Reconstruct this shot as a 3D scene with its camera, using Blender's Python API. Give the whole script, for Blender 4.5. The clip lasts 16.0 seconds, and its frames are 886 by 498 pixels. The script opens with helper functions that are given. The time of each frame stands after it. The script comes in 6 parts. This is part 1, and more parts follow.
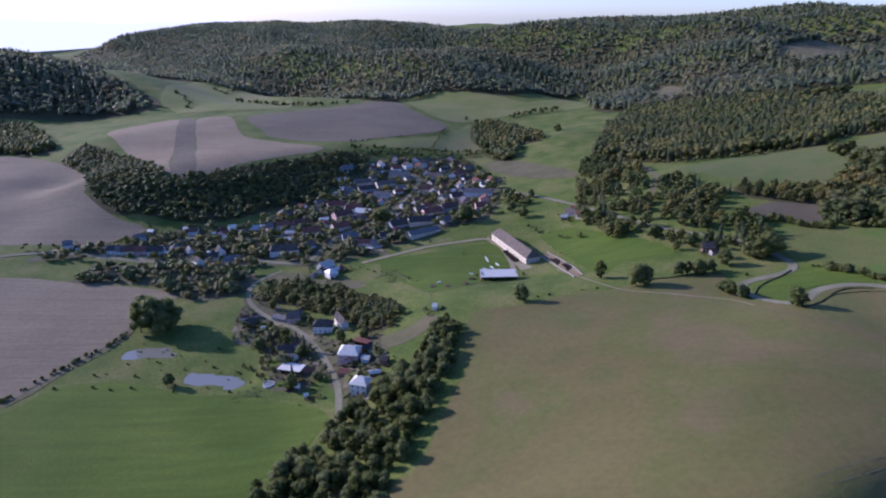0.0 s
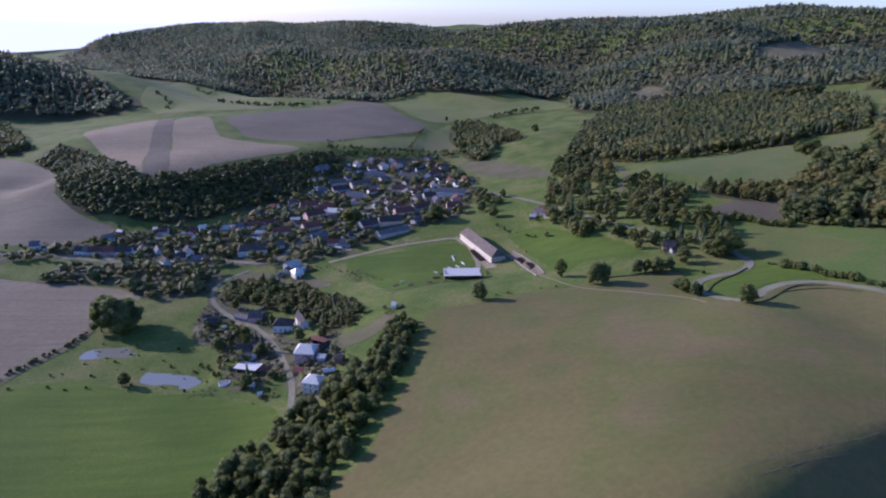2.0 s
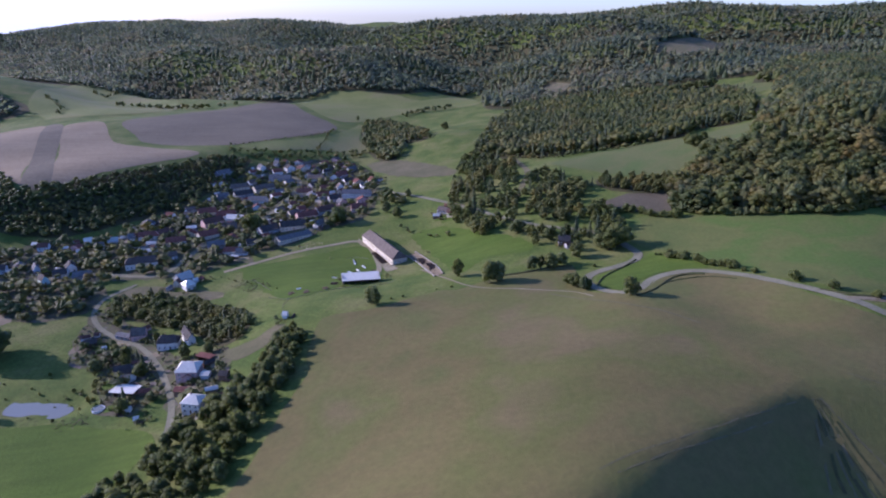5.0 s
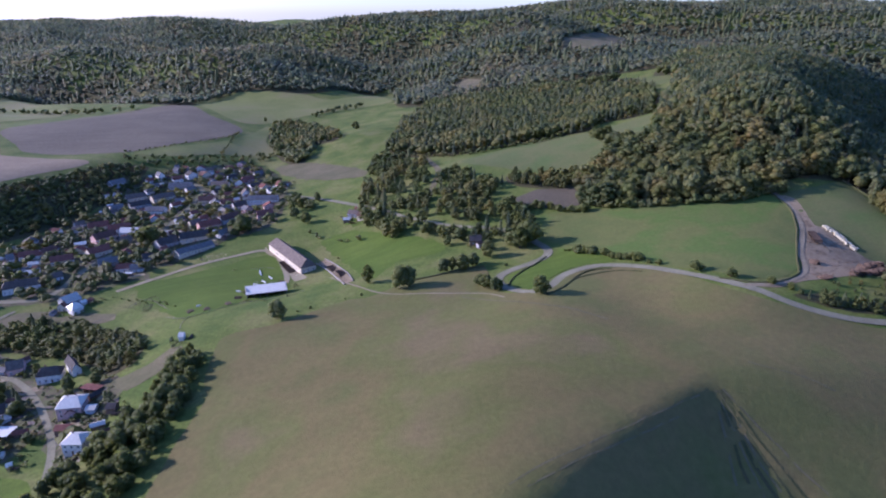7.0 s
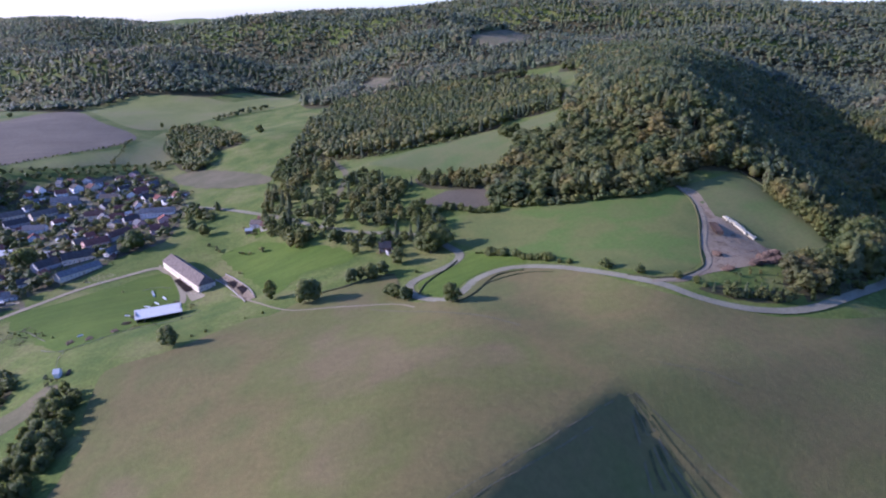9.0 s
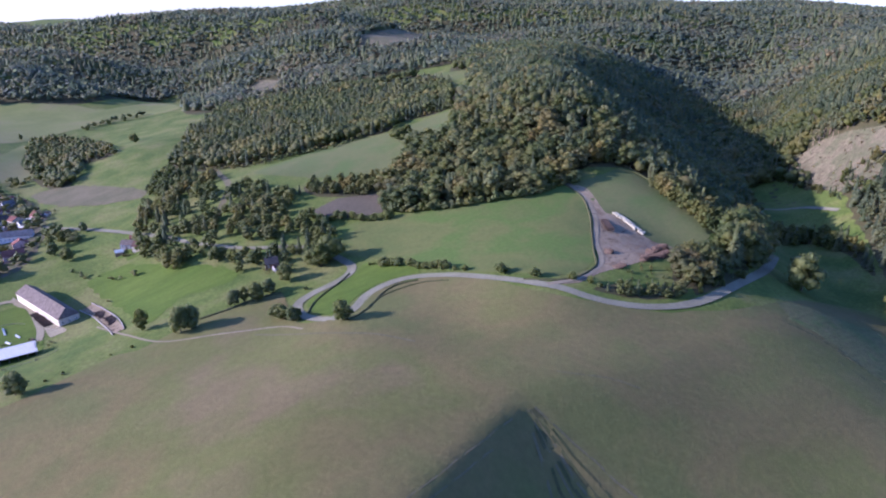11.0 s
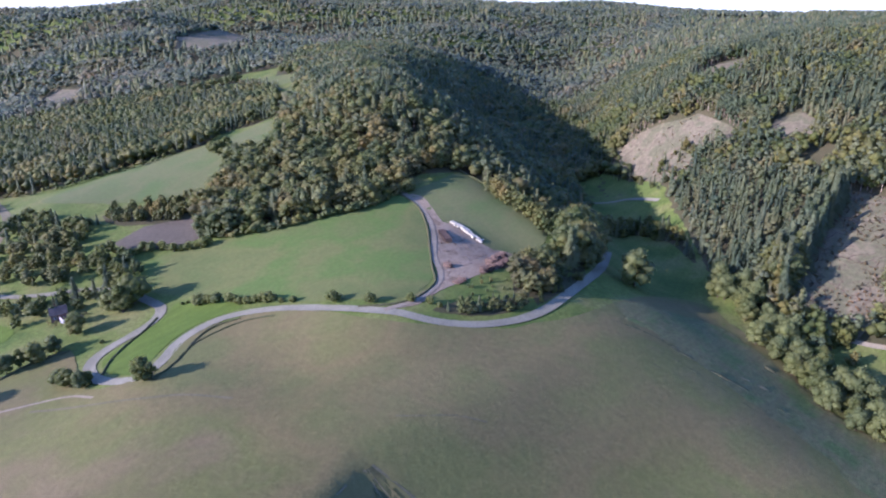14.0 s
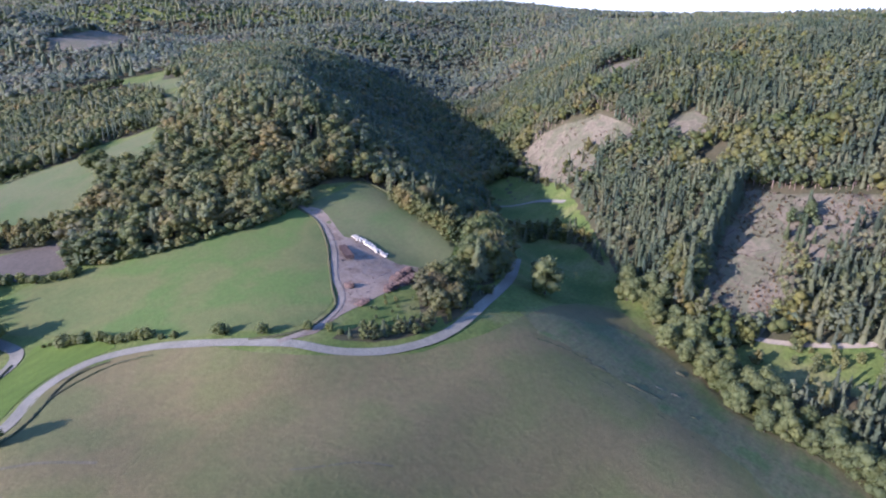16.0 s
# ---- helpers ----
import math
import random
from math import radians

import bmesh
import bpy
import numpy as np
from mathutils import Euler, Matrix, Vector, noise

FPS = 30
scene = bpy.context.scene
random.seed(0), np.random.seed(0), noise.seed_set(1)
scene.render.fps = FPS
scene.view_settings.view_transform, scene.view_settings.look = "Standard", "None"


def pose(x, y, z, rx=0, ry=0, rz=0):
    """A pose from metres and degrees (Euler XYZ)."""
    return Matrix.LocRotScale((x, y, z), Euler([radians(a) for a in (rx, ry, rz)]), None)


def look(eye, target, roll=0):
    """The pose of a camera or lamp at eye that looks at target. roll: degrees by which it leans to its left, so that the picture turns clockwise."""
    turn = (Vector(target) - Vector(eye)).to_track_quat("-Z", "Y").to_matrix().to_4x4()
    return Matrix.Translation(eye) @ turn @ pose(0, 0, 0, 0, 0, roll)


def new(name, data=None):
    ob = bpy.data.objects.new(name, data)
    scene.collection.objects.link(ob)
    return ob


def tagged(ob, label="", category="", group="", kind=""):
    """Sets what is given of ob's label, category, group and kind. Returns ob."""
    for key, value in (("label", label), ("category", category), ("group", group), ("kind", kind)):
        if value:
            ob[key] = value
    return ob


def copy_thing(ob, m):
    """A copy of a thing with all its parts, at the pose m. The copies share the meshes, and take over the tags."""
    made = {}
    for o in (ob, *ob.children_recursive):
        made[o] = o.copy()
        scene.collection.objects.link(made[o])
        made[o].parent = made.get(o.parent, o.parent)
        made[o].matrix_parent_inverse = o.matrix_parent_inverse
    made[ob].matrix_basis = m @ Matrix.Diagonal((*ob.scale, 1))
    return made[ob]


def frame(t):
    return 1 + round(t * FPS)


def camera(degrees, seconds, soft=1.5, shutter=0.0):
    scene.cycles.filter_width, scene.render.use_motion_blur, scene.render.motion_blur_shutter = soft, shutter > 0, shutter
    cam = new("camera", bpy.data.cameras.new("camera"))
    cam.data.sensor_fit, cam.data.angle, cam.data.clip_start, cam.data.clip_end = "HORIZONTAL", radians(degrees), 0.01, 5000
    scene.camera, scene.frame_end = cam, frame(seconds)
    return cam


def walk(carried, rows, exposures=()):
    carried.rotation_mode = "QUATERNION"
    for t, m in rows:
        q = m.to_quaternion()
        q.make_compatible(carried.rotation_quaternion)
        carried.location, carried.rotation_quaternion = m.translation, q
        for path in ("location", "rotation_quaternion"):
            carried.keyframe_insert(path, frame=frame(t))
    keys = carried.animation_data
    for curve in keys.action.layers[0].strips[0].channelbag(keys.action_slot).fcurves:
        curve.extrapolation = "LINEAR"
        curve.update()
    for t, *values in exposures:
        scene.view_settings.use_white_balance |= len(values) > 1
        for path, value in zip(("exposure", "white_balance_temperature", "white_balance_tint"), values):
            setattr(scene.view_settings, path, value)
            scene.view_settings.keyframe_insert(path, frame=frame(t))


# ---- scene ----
cam = camera(70.4, 16.0, 2.1)
PATH = [
    (0, (-10.751, 2.018, 169.35), (-10.713, 3.894, 168.658), 0.8),
    (0.5, (-5.371, 1.071, 169.413), (-5.33, 2.947, 168.721), 0.9),
    (1, (0.515, 0.187, 169.033), (0.559, 2.063, 168.343), 0.9),
    (1.5, (6.134, -0.234, 168.981), (6.183, 1.643, 168.291), 0.9),
    (2, (11.633, -0.478, 168.864), (11.695, 1.399, 168.175), 0.9),
    (2.5, (17.138, -0.615, 168.448), (17.228, 1.261, 167.76), 0.9),
    (3, (21.838, -0.061, 168.465), (21.944, 1.814, 167.777), 0.9),
    (5.5, (41.325, 8.136, 170.139), (41.663, 9.981, 169.444), 0.6),
    (6, (44.536, 10.759, 170.316), (44.932, 12.592, 169.619), 0.5),
    (6.5, (47.558, 14.103, 170.238), (48.013, 15.921, 169.54), 0.5),
    (7, (50.712, 17.413, 170.223), (51.226, 19.215, 169.523), 0.4),
    (7.5, (54.219, 20.716, 170.179), (54.789, 22.501, 169.478), 0.3),
    (8, (57.464, 24.297, 169.986), (58.092, 26.061, 169.284), 0.3),
    (8.5, (61.39, 28.159, 169.74), (62.076, 29.901, 169.037), 0.2),
    (11, (82.821, 45.753, 169.007), (83.828, 47.331, 168.302), -0.0),
    (11.5, (87.163, 49.055, 169.155), (88.239, 50.587, 168.449), -0.1),
    (12, (92.778, 52.372, 169.347), (93.909, 53.862, 168.64), -0.2),
    (12.5, (98.684, 55.483, 169.455), (99.867, 56.933, 168.748), -0.2),
    (13, (104.061, 58.462, 169.291), (105.3, 59.864, 168.584), -0.2),
    (13.5, (108.838, 61.61, 169.064), (110.144, 62.951, 168.359), -0.0),
    (14, (114.468, 64.29, 169.097), (115.828, 65.575, 168.393), -0.0),
    (14.5, (120.405, 66.783, 169.2), (121.81, 68.02, 168.496), -0.0),
    (15, (126.271, 69.333, 169.347), (127.726, 70.509, 168.642), 0.1),
    (15.5, (131.95, 71.9, 169.567), (133.45, 73.019, 168.862), 0.1),
    (16, (137.326, 74.593, 169.789), (138.857, 75.67, 169.084), 0.2),
]
EXPOSURES = [(0, 0.82, 5020, 37), (3, 0.82, 5020, 37), (7, 1.12, 4980, 40), (11, 1.5, 4930, 42), (16, 1.85, 4910, 44)]
walk(cam, [(t, look(eye, target, roll)) for t, eye, target, roll in PATH], EXPOSURES)

# ---- daylight: low sun ahead on the left, clear hazy sky
SUN_ELEVATION, SUN_AZIMUTH = 19.0, -64.0
world = bpy.data.worlds.new("world")
scene.world = world
world.use_nodes = True
sky = world.node_tree.nodes.new("ShaderNodeTexSky")
sky.sky_type, sky.sun_disc = "NISHITA", False
sky.sun_elevation, sky.sun_rotation = radians(SUN_ELEVATION), radians(SUN_AZIMUTH)
sky.air_density, sky.dust_density, sky.ozone_density = 1.0, 0.6, 4.2
world.node_tree.links.new(sky.outputs[0], world.node_tree.nodes["Background"].inputs[0])
world.node_tree.nodes["Background"].inputs[1].default_value = 0.13
sun = new("sun", bpy.data.lights.new("sun", "SUN"))
sun.data.energy, sun.data.angle, sun.data.color = 4.2, radians(0.6), (1.0, 0.855, 0.65)
toward = Vector((math.sin(radians(SUN_AZIMUTH)) * math.cos(radians(SUN_ELEVATION)), math.cos(radians(SUN_AZIMUTH)) * math.cos(radians(SUN_ELEVATION)), math.sin(radians(SUN_ELEVATION))))
sun.matrix_world = look(toward * 1000, (0, 0, 0))


# ---- materials
def material(name, rough=0.9, spec=0.3):
    m = bpy.data.materials.new(name)
    m.use_nodes = True
    n = m.node_tree.nodes
    b = n["Principled BSDF"]
    b.inputs["Roughness"].default_value = rough
    b.inputs["Specular IOR Level"].default_value = spec
    return m, n, m.node_tree.links, b


def noise_ramp(n, l, scale, colours, detail=6, rough=0.6, stretch=None, spread=(0.35, 0.65)):
    """A noise in metres, mapped to two or more colours."""
    at = n.new("ShaderNodeTexCoord")
    tex = n.new("ShaderNodeTexNoise")
    tex.inputs["Scale"].default_value, tex.inputs["Detail"].default_value, tex.inputs["Roughness"].default_value = scale, detail, rough
    if stretch:
        turn = n.new("ShaderNodeMapping")
        turn.inputs["Rotation"].default_value = (0, 0, radians(stretch[0]))
        turn.inputs["Scale"].default_value = (stretch[1], stretch[2], 1)
        l.new(at.outputs["Object"], turn.inputs[0])
        l.new(turn.outputs[0], tex.inputs["Vector"])
    else:
        l.new(at.outputs["Object"], tex.inputs["Vector"])
    ramp = n.new("ShaderNodeValToRGB")
    e = ramp.color_ramp.elements
    lo, hi = spread
    e[0].position, e[1].position = lo, hi
    e[0].color, e[1].color = (*colours[0], 1), (*colours[-1], 1)
    for k, c in enumerate(colours[1:-1], 1):
        e.new(lo + (hi - lo) * k / (len(colours) - 1)).color = (*c, 1)
    l.new(tex.outputs["Fac"], ramp.inputs[0])
    return ramp.outputs[0], tex.outputs["Fac"]


def mixed(n, l, a, b, fac, mode="MIX"):
    mx = n.new("ShaderNodeMix")
    mx.data_type, mx.blend_type = "RGBA", mode
    for socket, value in ((mx.inputs["A"], a), (mx.inputs["B"], b), (mx.inputs["Factor"], fac)):
        if isinstance(value, (int, float)):
            socket.default_value = value
        elif isinstance(value, tuple):
            socket.default_value = (*value, 1)
        else:
            l.new(value, socket)
    return mx.outputs["Result"]


def bumped(n, l, b, height_out, strength, distance):
    bump = n.new("ShaderNodeBump")
    bump.inputs["Strength"].default_value, bump.inputs["Distance"].default_value = strength, distance
    l.new(height_out, bump.inputs["Height"])
    l.new(bump.outputs[0], b.inputs["Normal"])


def earth(name, wide, fine, wide_scale=0.012, fine_scale=0.35, streak=None, bump=0.5, mode="OVERLAY", amount=0.6):
    """Soil or grass: broad patches, fine mottling and an optional run of streaks."""
    m, n, l, b = material(name, 0.95, 0.1)
    c, _ = noise_ramp(n, l, wide_scale, wide, 5, 0.55)
    d, f = noise_ramp(n, l, fine_scale, fine, 8, 0.7)
    col = mixed(n, l, c, d, amount, mode)
    if streak:
        s, f2 = noise_ramp(n, l, streak[3], ((0.42,) * 3, (0.58,) * 3), 3, 0.5, streak[:3], (0.3, 0.7))
        col = mixed(n, l, col, s, 0.7, "OVERLAY")
    l.new(col, b.inputs["Base Color"])
    bumped(n, l, b, f, bump, 0.6)
    return m


GREY2 = ((0.36,) * 3, (0.64,) * 3)
GRASS = earth("meadow_grass", ((0.057, 0.084, 0.016), (0.085, 0.106, 0.022), (0.119, 0.120, 0.038)), ((0.28,) * 3, (0.72,) * 3), 0.03, 0.45, amount=0.6)
MOWN = earth("mown_grass", ((0.055, 0.086, 0.011), (0.075, 0.106, 0.015)), GREY2, 0.02, 0.5, (8, 0.15, 1.6, 0.12), amount=0.4)
PASTURE = earth("dry_pasture", ((0.087, 0.090, 0.028), (0.110, 0.092, 0.035), (0.092, 0.094, 0.028), (0.117, 0.095, 0.042)), GREY2, 0.011, 0.3, (28, 0.4, 1.0, 0.02), amount=0.35)
SHELF = earth("shelf_meadow", ((0.075, 0.094, 0.025), (0.096, 0.104, 0.030), (0.070, 0.105, 0.022), (0.084, 0.102, 0.027)), GREY2, 0.016, 0.4, amount=0.4)
PLOUGH = earth("ploughed_soil", ((0.142, 0.117, 0.074), (0.172, 0.142, 0.092)), GREY2, 0.01, 0.3, (-20, 0.05, 1.5, 0.2), amount=0.4)
STUBBLE = earth("stubble", ((0.175, 0.136, 0.082), (0.205, 0.162, 0.1)), GREY2, 0.012, 0.3, (5, 0.05, 1.2, 0.2))
DARKSOIL = earth("dark_soil", ((0.104, 0.088, 0.058), (0.128, 0.107, 0.07)), GREY2, 0.012, 0.3, (5, 0.05, 1.2, 0.2))
CLEARED = earth("cleared_slope", ((0.094, 0.083, 0.045), (0.132, 0.112, 0.064), (0.086, 0.085, 0.041), (0.112, 0.096, 0.054)), ((0.3,) * 3, (0.7,) * 3), 0.04, 0.35)
DIRT = earth("yard_dirt", ((0.145, 0.108, 0.063), (0.2, 0.158, 0.098), (0.165, 0.13, 0.078)), ((0.3,) * 3, (0.7,) * 3), 0.09, 0.7)
SCRUB = earth("village_ground", ((0.053, 0.062, 0.024), (0.090, 0.075, 0.048), (0.074, 0.085, 0.030), (0.117, 0.095, 0.084)), GREY2, 0.09, 0.6)
ROUGH = earth("rough_brown_grass", ((0.088, 0.084, 0.04), (0.118, 0.102, 0.055)), GREY2, 0.05, 0.5)
LITTER = earth("woodland_floor", ((0.044, 0.046, 0.019), (0.068, 0.058, 0.026)), GREY2, 0.03, 0.4)
DRYPATH = earth("trodden_path", ((0.16, 0.135, 0.085), (0.2, 0.17, 0.11)), GREY2, 0.08, 0.6)
ASPHALT = earth("worn_asphalt", ((0.142, 0.134, 0.086), (0.182, 0.172, 0.112)), GREY2, 0.05, 0.8)
GRAVEL = earth("gravel_track", ((0.20, 0.172, 0.105), (0.25, 0.218, 0.14)), GREY2, 0.06, 0.8)

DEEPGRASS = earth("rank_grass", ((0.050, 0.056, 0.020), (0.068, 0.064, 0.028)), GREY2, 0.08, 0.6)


def leafage(name, colours, scale=0.02, crown=0.075, haze_sheen=0.0):
    m, n, l, b = material(name, 0.6, 0.4)
    b.inputs["Sheen Weight"].default_value, b.inputs["Sheen Roughness"].default_value = haze_sheen, 0.5
    c, _ = noise_ramp(n, l, scale, colours, 4, 0.6)
    geo = n.new("ShaderNodeNewGeometry")
    ramp = n.new("ShaderNodeValToRGB")
    ramp.color_ramp.elements[0].color, ramp.color_ramp.elements[1].color = (0.44, 0.44, 0.44, 1), (0.56, 0.56, 0.54, 1)
    l.new(geo.outputs["Random Per Island"], ramp.inputs[0])
    col = mixed(n, l, c, ramp.outputs[0], 0.8, "OVERLAY")
    place = n.new("ShaderNodeTexCoord")
    cells = n.new("ShaderNodeTexVoronoi")
    cells.voronoi_dimensions = "2D"
    cells.inputs["Scale"].default_value = crown
    l.new(place.outputs["Object"], cells.inputs["Vector"])
    apart = n.new("ShaderNodeSeparateColor")
    l.new(cells.outputs["Color"], apart.inputs[0])
    hues = n.new("ShaderNodeValToRGB")
    e = hues.color_ramp.elements
    e[0].position, e[0].color = 0.0, (0.27, 0.33, 0.35, 1)
    e[1].position, e[1].color = 1.0, (0.62, 0.51, 0.4, 1)
    for pos, tint in ((0.3, (0.42, 0.47, 0.44)), (0.65, (0.53, 0.54, 0.45)), (0.88, (0.58, 0.57, 0.45))):
        e.new(pos).color = (*tint, 1)
    l.new(apart.outputs[0], hues.inputs[0])
    col = mixed(n, l, col, hues.outputs[0], 0.85, "OVERLAY")
    info = n.new("ShaderNodeObjectInfo")
    tone = n.new("ShaderNodeValToRGB")
    tone.color_ramp.elements[0].color, tone.color_ramp.elements[1].color = (0.42, 0.44, 0.46, 1), (0.6, 0.57, 0.5, 1)
    l.new(info.outputs["Random"], tone.inputs[0])
    col = mixed(n, l, col, tone.outputs[0], 0.8, "OVERLAY")
    l.new(col, b.inputs["Base Color"])
    _, f = noise_ramp(n, l, 1.1, GREY2, 6, 0.75)
    bumped(n, l, b, f, 0.9, 0.8)
    through_leaf = n.new("ShaderNodeBsdfTranslucent")
    l.new(col, through_leaf.inputs["Color"])
    both = n.new("ShaderNodeMixShader")
    both.inputs[0].default_value = 0.58
    l.new(b.outputs[0], both.inputs[1])
    l.new(through_leaf.outputs[0], both.inputs[2])
    l.new(both.outputs[0], n["Material Output"].inputs["Surface"])
    return m


BROADLEAF = leafage("broadleaf_crown", ((0.086, 0.110, 0.025), (0.137, 0.147, 0.037), (0.191, 0.174, 0.051)))
# far woods: haze put into the leaf colour, paler and greyer, with slight sheen
HAZED = leafage("hazed_canopy", ((0.108, 0.131, 0.078), (0.147, 0.162, 0.095), (0.188, 0.167, 0.095)), 0.006, 0.045, 0.05)
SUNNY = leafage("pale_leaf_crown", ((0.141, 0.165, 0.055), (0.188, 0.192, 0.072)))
NEEDLE = leafage("conifer_crown", ((0.101, 0.130, 0.060), (0.151, 0.168, 0.081), (0.198, 0.198, 0.100)))
BARK, _n, _l, _b = material("bark", 0.95, 0.1)
_b.inputs["Base Color"].default_value = (0.09, 0.07, 0.05, 1)


# ---- the land
# ---- lie of the land: valley floors, banks and ridges as lines of (x, y, height)
LAND = {}


def land_line(name, *points):
    LAND[name] = points


land_line("village_valley", (-900, 150, -52), (-420, 390, -46), (-200, 420, -43), (-140, 560, -38), (-60, 680, -33), (10, 800, -27), (60, 950, -21), (85, 1180, -16))
land_line("pond_meadow", (-380, 60, -48), (-270, 240, -45), (-178, 361, -44), (-124, 336, -41), (-110, 220, -39), (-160, 60, -40))
land_line("house_bank", (-60, 130, -32), (-46, 292, -28), (-61, 347, -31), (-82, 345, -35), (-60, 470, -33), (-20, 440, -24))
land_line("hedge_rise", (-30, 150, -20), (-22, 282, -17), (-8, 376, -13), (0, 420, -17))
land_line("barn_flat", (0, 480, -25), (44, 456, -23), (78, 490, -23), (50, 562, -24), (100, 560, -17), (92, 669, -14))
land_line("field_west", (30, 150, 2), (25, 220, -4), (48, 380, -5), (100, 395, -3), (138, 385, 3))
land_line("field_dome", (60, 100, 10), (112, 176, 25), (160, 237, 26), (230, 230, 30), (294, 280, 31), (330, 240, 26), (150, 300, 14))
land_line("combe_lip", (95, 140, 18), (120, 178, 26), (150, 188, 27), (190, 200, 27), (222, 204, 26))
land_line("combe_east", (250, 190, 26), (235, 150, 22), (228, 100, 16), (230, 40, 8), (230, -40, -10))
land_line("east_field", (300, 180, 22), (300, 120, 13), (310, 60, 0), (358, 105, 9), (400, 175, 12), (435, 168, 4), (385, 194, 18), (387, 48, -6))
land_line("east_brook", (420, -60, -22), (425, 60, -10), (440, 110, -8), (470, 160, -6), (510, 210, -6), (560, 262, -10))
land_line("bends", (180, 343, 11), (192, 316, 20), (227, 346, 17), (205, 400, 8), (239, 402, 13), (300, 350, 27))
land_line("meadow_shelf", (358, 291, 32), (387, 258, 31), (371, 232, 25), (405, 222, 20), (440, 212, 12), (470, 236, 5), (386, 336, 36), (415, 388, 42), (330, 420, 32), (262, 480, 20))
land_line("shelf_rim", (462, 372, 45), (478, 345, 39), (475, 318, 35), (456, 290, 31), (434, 264, 26))
land_line("wood_foot", (143, 588, -3), (152, 520, -2), (262, 510, 23), (330, 480, 31), (235, 620, 24))
land_line("saddle_meadow", (280, 690, 22), (393, 617, 50), (460, 600, 66), (622, 846, 74))
land_line("knoll", (435, 410, 47), (480, 425, 58), (518, 490, 80), (565, 575, 96), (615, 670, 104), (680, 760, 100), (790, 830, 101), (930, 920, 97), (1080, 1010, 90))
land_line("knoll_flank", (535, 345, 20), (585, 405, 26), (640, 490, 38), (700, 585, 40), (790, 655, 30), (910, 735, 34), (1040, 835, 42))
land_line("brook_valley", (600, 305, -12), (690, 372, -9), (770, 440, -3), (862, 500, 2), (1010, 590, 6), (1145, 692, 12), (1290, 795, 24), (1430, 910, 48))
land_line("east_hill_foot", (540, 180, 8), (620, 240, 22), (700, 300, 34))
land_line("east_hill", (520, 90, 6), (620, 120, 42), (760, 150, 90), (950, 200, 138), (1250, 260, 153), (1600, 280, 150))
land_line("east_hill_south", (480, -60, 0), (600, -80, 45), (800, -120, 105), (1100, -200, 145))
land_line("east_hill_north", (800, 380, 75), (965, 470, 86), (1190, 585, 78), (1500, 800, 96))
land_line("east_hill_edge", (1050, 482, 95), (1176, 437, 108), (1201, 352, 134))
land_line("far_field_hill", (1800, 502, 154), (1908, 818, 154), (2131, 600, 156))
land_line("lone_tree_slope", (179, 934, 8), (230, 830, 10), (280, 1000, 14), (345, 1350, 8))
land_line("plateau", (-520, 760, -22), (-420, 700, -12), (-302, 700, -6), (-160, 870, -6), (-60, 930, -8), (-489, 935, -4), (-369, 1143, 0), (-113, 1300, -2), (13, 1046, -8))
land_line("plateau_foot", (-560, 620, -36), (-400, 590, -40), (-262, 625, -38), (-180, 720, -36), (-100, 830, -30))
land_line("west_field", (-411, 557, -40), (-476, 834, -24), (-652, 933, -26), (-900, 800, -20), (-800, 550, -40))
land_line("far_meadow", (-900, 1150, -24), (-512, 1310, -20), (-325, 1461, -16), (-700, 1900, -20), (-1000, 2300, -22))
land_line("west_hill", (-580, 1330, -12), (-760, 1420, 30), (-1000, 1500, 75), (-1400, 1550, 112), (-2200, 1600, 150))
land_line("ridge_foot", (-600, 1900, -10), (-300, 1650, 0), (0, 1620, 6), (345, 1500, 20), (520, 1250, 45))
land_line("ridge_slope", (804, 1401, 108), (600, 1750, 100), (200, 2000, 70), (-300, 2150, 45))
land_line("west_ridge", (-1420, 3000, 62), (-1140, 3310, 116), (-700, 3450, 126))
land_line("ridge_top", (-711, 2700, 88), (-200, 2650, 108), (505, 2600, 128), (1100, 2500, 185), (1500, 2300, 204), (1900, 2000, 200), (2300, 1500, 188), (2500, 1000, 158), (2600, 300, 125))
land_line("rim", (-4700, -1000, -60), (-4700, 2500, -60), (-3300, 4300, -50), (-1500, 4700, -20), (1000, 4700, 30), (4500, 4000, 50), (4700, 500, 40), (4500, -2500, 50), (1000, -3500, 40), (-2500, -3500, -20))
land_line("behind", (0, -300, -20), (-500, -400, -40), (400, -500, 0), (0, 0, -15))
land_line("west_gap", (-1000, 2300, -22), (-1600, 3000, -35), (-2300, 3600, -45))


def land_points(step):
    """Points along every line of the land, no further apart than step."""
    out = []
    for line in LAND.values():
        for (a, b) in zip(line, line[1:]):
            a, b = np.array(a, float), np.array(b, float)
            n = max(1, int(np.ceil(np.hypot(*(b - a)[:2]) / (step * (1 + np.hypot(*a[:2]) / 700)))))
            out += [a + (b - a) * k / n for k in range(n)]
        out.append(np.array(line[-1], float))
    return np.array(out)


SPOTS = land_points(70.0)
REACH = 30.0


def kernel(x, y):
    return np.sqrt((x[..., None] - SPOTS[:, 0]) ** 2 + (y[..., None] - SPOTS[:, 1]) ** 2 + REACH ** 2)


def solve_land():
    n = len(SPOTS)
    a = np.zeros((n + 1, n + 1))
    a[:n, :n] = kernel(SPOTS[:, 0], SPOTS[:, 1]) - 4.0 * np.eye(n)
    a[:n, n] = a[n, :n] = 1
    return np.linalg.solve(a, np.r_[SPOTS[:, 2], 0])


WEIGHTS = solve_land()


COMBE_APEX = (223, 206)


